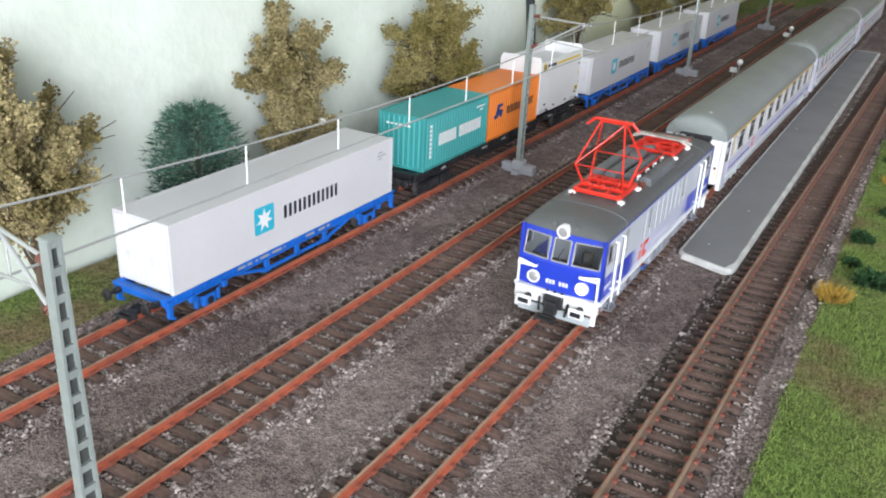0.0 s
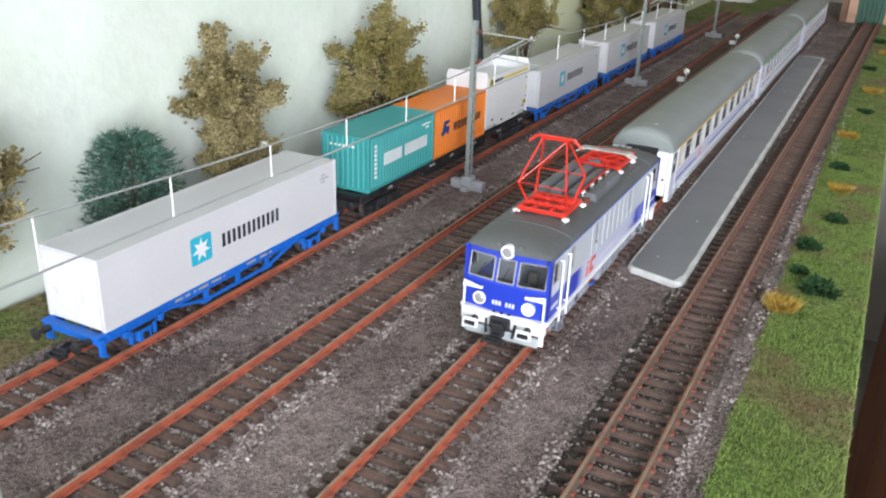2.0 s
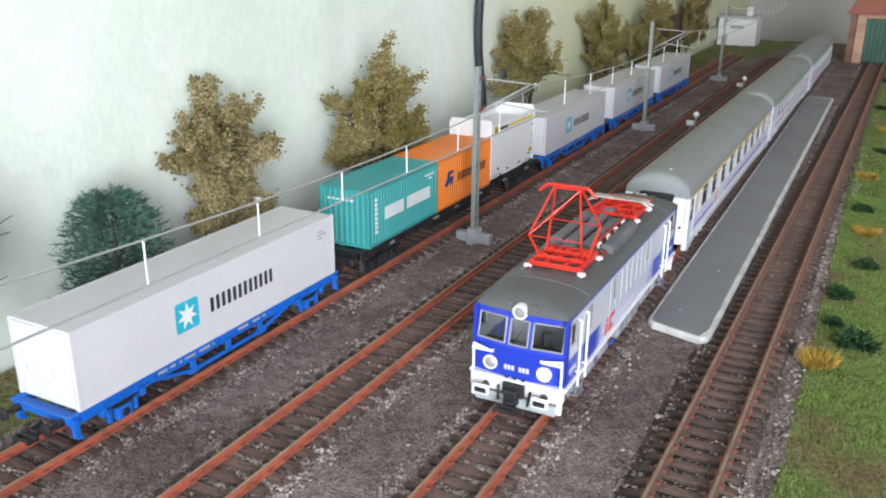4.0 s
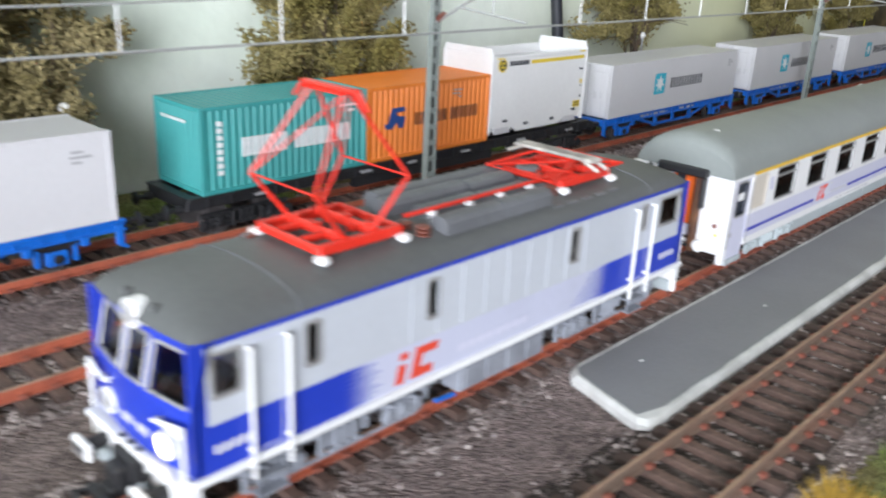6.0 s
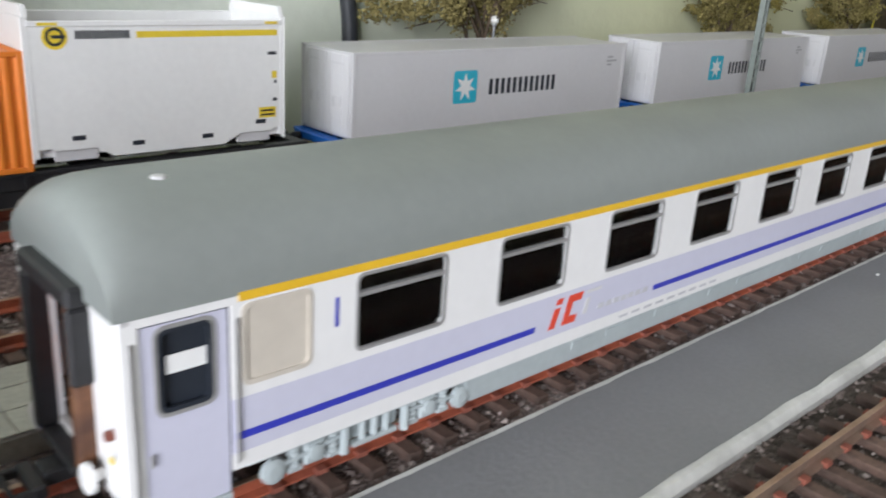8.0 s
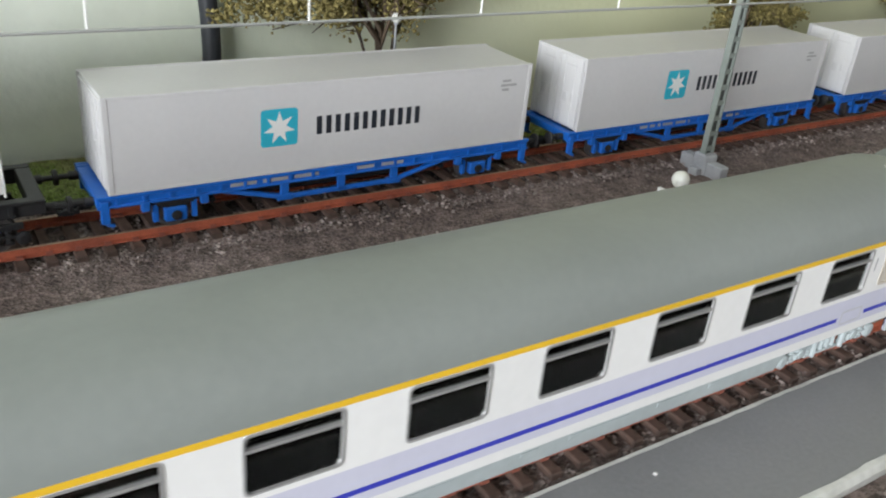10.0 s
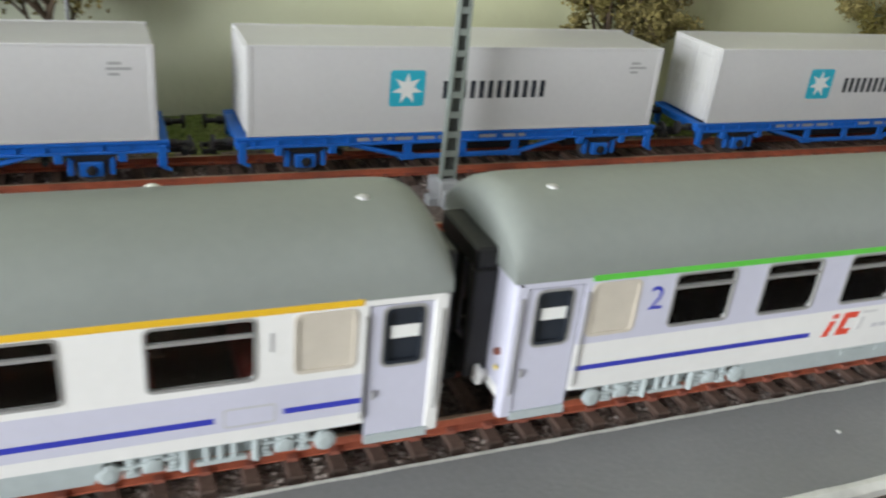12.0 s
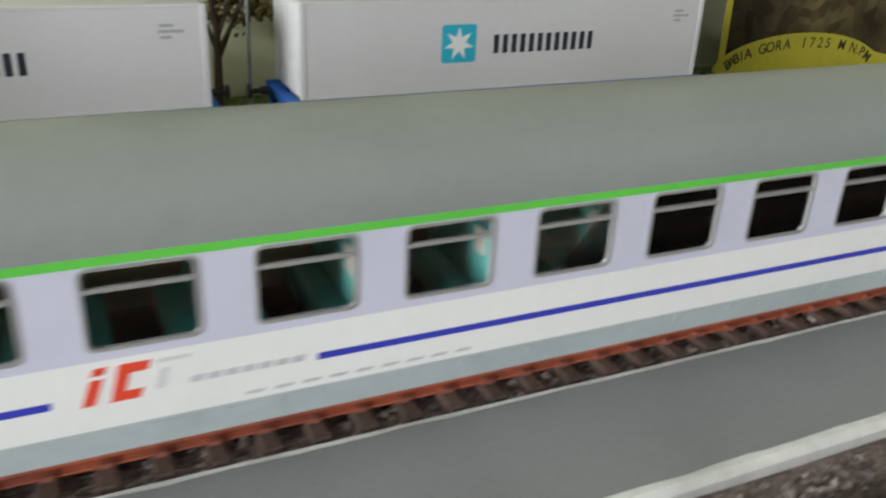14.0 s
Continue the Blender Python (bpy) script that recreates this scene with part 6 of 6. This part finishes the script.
v = [(PX0 + 4.2, PY0 + 3.4, PT + 0.1), (PX1 - 4.6, PY0 - 2.6, PT + 0.1)] + v
top.add(v, [(2 * i, 2 * i + 1, 2 * i + 3, 2 * i + 2) for i in range(len(v) // 2 - 1)])
part("deck", top, M_PLATFORM, plat, "smooth grey deck")
for x, y in ((30, 640), (36, 700), (27, 905), (40, 1010), (33, 1092)):
    part("speck", Solid().box(x, x + 0.8, y, y + 0.6, PT + 0.1, PT + 0.5, 0, 0.1), M_KERB, plat)

island = thing("island_platform", "pale slabbed island platform between two tracks", "platform", (0, 0, 0), kind="structure")
IX0, IX1, IT = -43.5, -20.5, -0.6
part("base", Solid().box(IX0, IX1, 694, 1330, GROUND - 0.5, IT - 0.5, 0, 0.3), M_SLAB, island)
slab = Solid().box(0, 7.4, 0, 11.6, 0, 0.5, 0, 0.12).mesh("slab", [M_SLAB])
for i in range(3):
    for k in range(54):
        ob = new("slab", slab)
        ob.parent, ob.matrix_basis = island, at_mm(IX0 + 0.2 + i * 7.65, 694.6 + k * 11.75, IT - 0.5 + 0.06 * rnd.random())

# ---- wall cable, picture, buildings at the far end ----
s = Solid()
pts = [(WALL_X + 5 + 1.5 * math.sin(k * 0.7), 884 + 4 * math.sin(k * 0.45) - 0.25 * k, -4 + k * 12.0) for k in range(26)]
rings = [(x + 3.4 * math.cos(q), y + 3.4 * math.sin(q), z) for x, y, z in pts for q in [math.pi * j / 6 for j in range(12)]]
s.add(rings, [(k * 12 + j, k * 12 + (j + 1) % 12, k * 12 + 12 + (j + 1) % 12, k * 12 + 12 + j) for k in range(len(pts) - 1) for j in range(12)])
s.add(rings[:12], [tuple(range(12))])
s.add(rings[-12:], [tuple(range(12))])
lone("power_cable", s, M_CABLE, "thick black cable hanging down the plaster wall", "cable", smooth=True)

pic = thing("picture_board", "dark picture board with a yellow arched caption", "picture", (-168, 1368, -4.2))
part("panel", Solid().box(-1.2, 0, 0, 150, 0, 78, 0, 0.2), M_PICTURE, pic)
arch = [(1, 0.2), (149, 0.2), (149, 4.0), (112, 4.6), (98, 7.2)] + [(48 + 52 * math.cos(a), 1.0 + 17.0 * math.sin(a)) for a in [math.pi * k / 24 for k in range(4, 24)]]
part("caption_field", Solid().plate(0.0, arch, 0.3), M_OLIVE, pic, "yellow arched field")
part("border", Solid().plate(0.0, [(-0.5, 0.6), (3.0, 0.6), (0.6, 78), (-2.4, 78)], 0.28), M_OLIVE, pic, "yellow border strip")
words = "BABIA GORA 1725 M N.P.M"
for k, ch in enumerate(words):
    if ch == " ":
        continue
    u = math.pi * (0.9 - 0.8 * k / (len(words) - 1))
    y, z = 49 + 46 * math.cos(u), 1.6 + 11.6 * math.sin(u)
    tilt = math.degrees(math.atan2(11.6 * math.cos(u), 46 * math.sin(u)))
    m = Matrix.Translation(Vector((0.34, y, z)) * S) @ Euler((radians(90), 0, radians(90))).to_matrix().to_4x4() @ pose(0, 0, 0, 0, 0, -tilt)
    letters(ch, 6.6, M_DARKOLIVE, "letter", pic, m, bold=0.1)

house = thing("model_house", "small white model house with a flat grey roof edge", "house", (-186, 1900, GROUND))
part("wall", Solid().box(0, 66, 0, 60, 0, 48, 0, 0.4), M_WHITE, house)
part("roof", Solid().box(-3, 69, -4, 64, 48, 52, 0, 0.5), M_MASTBASE, house)
part("sign", Solid().box(20, 44, -0.8, 0, 30, 36, 0, 0.1), M_FAINT, house)
part("chimney", Solid().box(44, 54, 20, 32, 52, 66, 0, 0.4), M_WHITE, house)
part("door", Solid().box(8, 17, -0.6, 0, 0, 20, 0, 0.1), M_FAINT, house)

shed = thing("engine_shed", "terracotta model engine shed with a dark green gate", "shed", (7, 1735, GROUND))
part("wall", Solid().box(28, 118, 4, 110, 0, 72, 0, 0.4), M_BRICK, shed)
part("pillar", Solid().box(38, 51, 0, 6, 0, 74, 0, 0.5), M_SANDSTONE, shed, "pale orange stone pillar")
part("pillar", Solid().box(90, 104, 0, 6, 0, 74, 0, 0.5), M_SANDSTONE, shed, "pale orange stone pillar")
part("lintel", Solid().box(51, 90, 0.6, 6, 66.6, 74, 0, 0.4), M_SANDSTONE, shed, "pale orange stone lintel")
gate = part("gate", Solid().box(51.2, 89.8, 2.4, 4.2, 0.2, 66.4), M_GATE, shed, "dark green plank gate")
for k in range(6):
    part("plank", Solid().box(51.5 + k * 6.4, 57.6 + k * 6.4, 1.0, 2.4, 0.4, 66, 0, 0.3), M_GATE, gate)
s = Solid().along_y([(22, 72), (124, 72), (110, 100), (36, 100)], -6, 116)
part("roof", s, M_TERRA, shed, "terracotta roof")

# ---- tracks ----
def rail_mesh(side):
    s = Solid()
    prof = [(-1.5, -2.6), (1.5, -2.6), (1.5, -2.25), (0.3, -1.9), (0.26, -0.85), (0.5, -0.7), (0.5, -0.12), (0.38, 0.0), (-0.38, 0.0), (-0.5, -0.12), (-0.5, -0.7), (-0.26, -0.85), (-0.3, -1.9), (-1.5, -2.25)]
    a, b = 130.0, 1732.0
    n = len(prof)
    v = [(x, a, z) for x, z in prof] + [(x, b, z) for x, z in prof]
    for i in range(n):
        s.add([v[i], v[(i + 1) % n], v[n + (i + 1) % n], v[n + i]], [(0, 1, 2, 3)], 1 if 6 <= i <= 8 else 0)
    s.add(v, [tuple(range(n)), tuple(range(n, 2 * n))])
    return s.mesh("rail", [side, M_RAIL_TOP])


RAIL_MESH = rail_mesh(M_RAIL_SIDE)
DUSTY_MESH = rail_mesh(M_DUSTY_SIDE)
s = Solid().box(-14.8, 14.8, -1.5, 1.5, -5.2, -2.55, 0, 0.22)
for x in (-8.65, 8.65):
    for e in (-1.45, 1.45):
        s.box(x + e - 0.62, x + e + 0.62, -0.85, 0.85, -2.6, -1.75, 1)
    s.box(x - 2.0, x + 2.0, -1.1, 1.1, -2.6, -2.35, 1)
SLEEPER_MESH = s.mesh("sleeper", [M_SLEEPER, M_CHAIR])
PITCH = 7.5
TIE_OFF = {"t1": 1.0, "t2": 3.2, "t3": 4.1, "t4": 2.0}
for key, label in (("t1", "rusty model track under the container train"), ("t2", "empty rusty model track below the overhead wire"), ("t3", "rusty model track under the passenger train"), ("t4", "brown model track beside the grass verge")):
    tr = thing("railway_track", label, "track", (RAIL[key], 0, 0), "tracks", kind="structure")
    tr.rotation_euler = (0, 0, -math.atan(SLOPE[key]))
    for x in (-8.65, 8.65):
        ob = new("rail", DUSTY_MESH if key == "t4" else RAIL_MESH)
        ob.parent, ob.location = tr, (x * S, 0, 0)
    off = TIE_OFF[key]
    for k in range(int((1728 - 132) / PITCH)):
        ob = new("sleeper", SLEEPER_MESH)
        ob.parent, ob.matrix_basis = tr, at_mm(rnd.uniform(-0.15, 0.15), 134 + off + k * PITCH, 0, rnd.uniform(-0.5, 0.5))

# ---- loose stuff: ballast stones, grass, trees ----
OCT_F = np.array([(0, 2, 4), (2, 1, 4), (1, 3, 4), (3, 0, 4), (2, 0, 5), (1, 2, 5), (3, 1, 5), (0, 3, 5)])


def bits(name, centres, sizes, mat, label, category, squash=0.75, kind="stuff", parent=None, seed=3, smooth=False):
    """Many small uneven lumps in one mesh."""
    g = np.random.default_rng(seed)
    n = len(centres)
    base = np.array([(1, 0, 0), (-1, 0, 0), (0, 1, 0), (0, -1, 0), (0, 0, 1), (0, 0, -1)], float)
    pts = base[None] * (0.6 + 0.8 * g.random((n, 6, 1))) + 0.25 * (g.random((n, 6, 3)) - 0.5)
    a = g.random(n) * 6.283
    c, s_ = np.cos(a), np.sin(a)
    x, y = pts[..., 0] * c[:, None] - pts[..., 1] * s_[:, None], pts[..., 0] * s_[:, None] + pts[..., 1] * c[:, None]
    t = (g.random(n) - 0.5) * 1.6
    z = pts[..., 2] * squash
    y, z = y * np.cos(t)[:, None] - z * np.sin(t)[:, None], y * np.sin(t)[:, None] + z * np.cos(t)[:, None]
    v = (np.stack([x, y, z], -1) * np.asarray(sizes)[:, None, None] + np.asarray(centres)[:, None]).reshape(-1, 3) * S
    f = (OCT_F[None] + 6 * np.arange(n)[:, None, None]).reshape(-1, 3)
    me = bpy.data.meshes.new(name)
    me.from_pydata(v.tolist(), [], f.tolist())
    me.materials.append(mat)
    ob = new(name, me)
    if parent:
        ob.parent = parent
        return tagged(ob, label) if label else ob
    return tagged(ob, label, category, kind=kind)


gen = np.random.default_rng(11)


def stones():
    spots, sizes, pale, pale_sizes = [], [], [], []

    def strew(n, x0, x1, y0, y1, lo, hi, z):
        x, y = gen.uniform(x0, x1, n), gen.uniform(y0, y1, n)
        spots.append(np.stack([x, y, z + gen.uniform(-0.3, 0.25, n)], -1))
        sizes.append(gen.uniform(lo, hi, n))

    for y0, y1, k in ((230, 520, 1.0), (520, 900, 0.55), (900, 1300, 0.4), (1300, 1700, 0.15)):
        d = (y1 - y0) * k
        for a, b in ((-108, -78), (-46, -16), (16, 44)):
            strew(int(d * 11), a, b, y0, y1, 0.2, 0.45, GROUND + 0.08)
        strew(int(d * 9), 77, 88, y0, y1, 0.25, 0.65, GROUND + 0.4)
        strew(int(d * 4), -146, -139, y0, y1, 0.25, 0.7, GROUND + 0.5)
        for key in RAIL:
            c = track_x(key, (y0 + y1) / 2)
            for sx in (-1, 1):
                strew(int(d * 6), *sorted((c + sx * 15.5, c + sx * 20)), y0, y1, 0.3, 0.8, GROUND + 0.6)
            # cribs between the sleepers
            n = int(d * 17)
            y = y0 + PITCH * np.floor(gen.uniform(0, (y1 - y0) / PITCH, n)) + TIE_OFF[key] + gen.normal(0, 0.85, n)
            x = track_x(key, 0) + SLOPE[key] * y + gen.uniform(-16.5, 16.5, n)
            y = 134 + PITCH * np.round((y - 134) / PITCH) + TIE_OFF[key] + PITCH / 2 + gen.normal(0, 0.8, n)
            pale.append(np.stack([x, y, -3.7 + gen.uniform(-0.35, 0.25, n)], -1))
            pale_sizes.append(gen.uniform(0.3, 0.72, n) * (np.where(gen.random(n) < 0.45, 1.0, 0.3) if key == "t4" else 1.0))
            n = int(d * 5.5)
            x = c + np.where(gen.random(n) < 0.5, -1, 1) * (16.2 + gen.gamma(1.5, 1.6, n))
            y = gen.uniform(y0, y1, n)
            pale.append(np.stack([x, y, GROUND + 0.9 + gen.uniform(-0.3, 0.3, n)], -1))
            pale_sizes.append(gen.uniform(0.3, 0.95, n))
    for name, mat, label, p, r in (("ballast_stones", M_STONE, "loose brown ballast stones between the tracks", spots, sizes), ("crib_stones", M_STONE_PALE, "pale ballast stones between and beside the sleepers", pale, pale_sizes)):
        p, r = np.concatenate(p), np.concatenate(r)
        keep = ~((p[:, 0] > PX0 - 0.5) & (p[:, 0] < PX1 + 0.5) & (p[:, 1] > PY0 - 6) & (p[:, 1] < PY1 + 1))
        keep &= ~((p[:, 0] > IX0 - 0.5) & (p[:, 0] < IX1 + 0.5) & (p[:, 1] > 693) & (p[:, 1] < 1331))
        bits(name, p[keep], r[keep], mat, label, "gravel", 0.7)


stones()


def grass(name, n, x0, x1, y0, y1, z, mat, label, tall=(0.9, 2.4)):
    x, y = gen.uniform(x0, x1, n), gen.uniform(y0, y1, n)
    h = gen.uniform(*tall, n)
    a, lean, al = gen.uniform(0, 6.283, n), gen.uniform(0.2, 1.3, n), gen.uniform(0, 6.283, n)
    w = gen.uniform(0.09, 0.2, n)
    b = np.stack([x, y, np.full(n, z)], -1)
    side = np.stack([np.cos(a) * w, np.sin(a) * w, np.zeros(n)], -1)
    tip = b + np.stack([np.cos(al) * lean * h * 0.7, np.sin(al) * lean * h * 0.7, h], -1)
    v = np.stack([b - side, b + side, tip], 1).reshape(-1, 3) * S
    me = bpy.data.meshes.new(name)
    me.from_pydata(v.tolist(), [], np.arange(3 * n).reshape(-1, 3).tolist())
    me.materials.append(mat)
    return tagged(new(name, me), label, "grass", kind="stuff")


grass("grass", 60000, 86.5, 123.5, 380, 900, GROUND + 0.6, M_BLADE, "short mixed green and brown static grass on the verge")
grass("grass", 18000, 86.5, 123.5, 900, 1700, GROUND + 0.6, M_BLADE, "short mixed green and brown static grass on the verge")
grass("grass", 46000, -186, -147, 200, 1400, GROUND + 0.6, M_BLADE, "short green grass strip along the plaster wall")


def tuft(x, y, r, h, straw, label, n=620):
    """A clump of leaning blades: fine straw, or broad green leaves, over a crumbly foot."""
    g = np.random.default_rng(int(x * 7 + y))
    t = thing("tuft", label, "tuft", (x, y, GROUND + 0.6), "verge tufts")
    a, d, al = g.uniform(0, 6.283, n), r * 0.75 * np.sqrt(g.random(n)), g.uniform(0, 6.283, n)
    lobes = 0.55 + 0.45 * np.abs(np.sin(a * 1.5 + x)) * (0.7 + 0.3 * np.cos(3 * a + y))
    d = d * lobes
    high = h * (1 - 0.65 * (d / r) ** 2) * g.uniform(0.25, 1.0, n)
    w = g.uniform(0.10, 0.22, n) if straw else g.uniform(0.4, 0.95, n)
    long_ = g.uniform(2.0, 5.0, n) if straw else g.uniform(1.2, 2.6, n)
    base = np.stack([d * np.cos(a), d * np.sin(a), high * (0.25 if straw else 0.6)], -1)
    lean = g.uniform(0.2, 0.9, n)
    run = np.stack([np.cos(a) * lean + 0.4 * np.cos(al), np.sin(a) * lean + 0.4 * np.sin(al), np.full(n, 0.9) if straw else g.uniform(-0.2, 0.8, n)], -1) * long_[:, None] * (h / 7.0)
    side = np.stack([-np.sin(al) * w, np.cos(al) * w, g.uniform(-0.3, 0.3, n) * w], -1)
    v = np.stack([base - side * 0.5, base + side * 0.5, base + run * 0.6 + side, base + run, base + run * 0.6 - side], 1).reshape(-1, 3) * S
    me = bpy.data.meshes.new("leaves")
    me.from_pydata(v.tolist(), [], np.arange(5 * n).reshape(-1, 5).tolist())
    me.materials.append(M_TUFT if straw else M_BUSH)
    new("leaves", me).parent = t
    foot = np.stack([d * np.cos(a), d * np.sin(a), high * 0.3], -1)[:240]
    bits("foot", foot, g.uniform(0.4, 0.9, 240), M_TUFT if straw else M_BUSH, "", "", 0.8, parent=t, seed=int(x + y))


for x, y, r, h, straw in ((90, 615, 9, 9, 1), (103, 642, 11, 10, 0), (93, 662, 6, 5, 0), (93, 697, 8, 8, 0), (103, 748, 8, 7, 0), (101, 809, 10, 7, 1), (97, 862, 9, 7, 0), (96, 957, 10, 7, 1), (104, 1060, 10, 5, 0), (105, 1155, 12, 8, 1), (98, 1290, 11, 7, 0), (110, 1420, 12, 8, 1), (100, 1520, 12, 8, 0)):
    tuft(x, y, r, h, straw, "straw-yellow grass tuft on the verge" if straw else "dark green leafy tuft on the verge")


def tree(x, y, height, spread, seed, mat, label, foot=10.0):
    """Sea-foam tree: a tapered trunk, forked limbs, and clumps of tiny crumbs along every twig."""
    g = random.Random(seed)
    t = thing("tree", label, "tree", (x, y, GROUND), "trees by the wall")
    s, spots, sizes = Solid(), [], []
    s.rod((0, 0, 0), (g.uniform(-2, 2), g.uniform(-2, 2), height * 0.45), 1.6, 8, 0, 0.9)

    def limb(p, d, length, r, level):
        q = p + d * length
        s.rod(p, q, r, 6, 0, r * 0.6)
        if level >= 1:
            n = int(length * (13 if level == 2 else 5))
            for _ in range(n):
                c = p.lerp(q, g.random())
                k = 1.6 if level == 2 else 1.9
                spots.append((c.x + g.gauss(0, k), c.y + g.gauss(0, k), c.z + g.gauss(0, k)))
                sizes.append(g.uniform(0.35, 1.05))
        if level < 2:
            for _ in range(5 if level == 0 else 4):
                e = (d + Vector((g.gauss(0, 0.55), g.gauss(0, 0.75), g.gauss(0.1, 0.5)))).normalized()
                limb(p.lerp(q, g.uniform(0.45, 1.0)), e, length * g.uniform(0.45, 0.75), r * 0.6, level + 1)

    for k in range(8):
        a = g.uniform(0, 6.283)
        out = spread * g.uniform(0.5, 1.0)
        d = Vector((math.cos(a) * out * 0.35, math.sin(a) * out, height * g.uniform(0.35, 0.75)))
        p = Vector((0, 0, foot + (height * 0.45 - foot) * g.random()))
        limb(p, d.normalized(), d.length * 0.55, 0.8, 0)
    part("trunk", s, M_BARK, t)
    pts = np.array(spots)
    pts[:, 0] = np.clip(pts[:, 0], -20, 24)
    pts[:, 2] = np.clip(pts[:, 2], 4, None)
    top = np.percentile(pts[:, 2], 99)
    pts[:, 2] = 4 + (pts[:, 2] - 4) * (height - 4) / (top - 4)
    wide = np.percentile(abs(pts[:, 1]), 97)
    pts[:, 1] *= spread / wide
    bits("crown", pts, sizes, mat, "", "", 0.9, parent=t, seed=seed)


tree(-166, 418, 98, 19, 5, M_FOLIAGE_PALE, "tan and olive sea-foam tree beside the plaster wall")
tree(-166, 569, 94, 29, 8, M_FOLIAGE_PALE, "tan sea-foam tree with bare gaps beside the wall")
tree(-164, 705, 98, 38, 14, M_FOLIAGE, "broad olive sea-foam tree beside the wall")
tree(-166, 945, 106, 42, 21, M_FOLIAGE, "broad olive sea-foam tree beside the wall")
tree(-166, 1150, 104, 44, 33, M_FOLIAGE, "broad olive sea-foam tree beside the wall")
tree(-164, 1322, 100, 40, 41, M_FOLIAGE, "olive sea-foam tree beside the wall")
tree(-168, 1560, 104, 60, 44, M_FOLIAGE, "wide olive sea-foam tree near the white house")


def conifer(x, y, height, r, seed):
    g = np.random.default_rng(seed)
    t = thing("conifer", "dark blue-green bottle-brush conifer on the grass", "tree", (x, y, GROUND), "")
    part("trunk", Solid().rod((0, 0, 0), (0, 0, height * 0.9), 1.5, 8, 0, 0.5), M_BARK, t)
    v, f = [], []
    for k in range(420):
        u = (k + 0.5) / 420
        z = height * (0.1 + 0.86 * u)
        a = k * 2.39996
        rr = r * math.sqrt(max(0.05, 1 - (u * 0.97) ** 2.4)) * g.uniform(0.85, 1.08)
        p0 = np.array([0, 0, z])
        p1 = np.array([math.cos(a) * rr, math.sin(a) * rr, z + rr * (0.45 * u + 0.0) - 1.5])
        for _ in range(34):
            w = g.uniform(0.25, 1.0)
            c = p0 + (p1 - p0) * w
            d = (p1 - p0) / np.linalg.norm(p1 - p0) * 2.0 + g.normal(0, 1.3, 3)
            e = g.normal(0, 0.22, 3)
            i = len(v)
            v += [tuple((c - e) * S), tuple((c + e) * S), tuple((c + d) * S)]
            f.append((i, i + 1, i + 2))
    me = bpy.data.meshes.new("needles")
    me.from_pydata(v, [], f)
    me.materials.append(M_NEEDLE)
    ob = new("needles", me)
    ob.parent = t


conifer(-164, 499, 67, 25, 4)
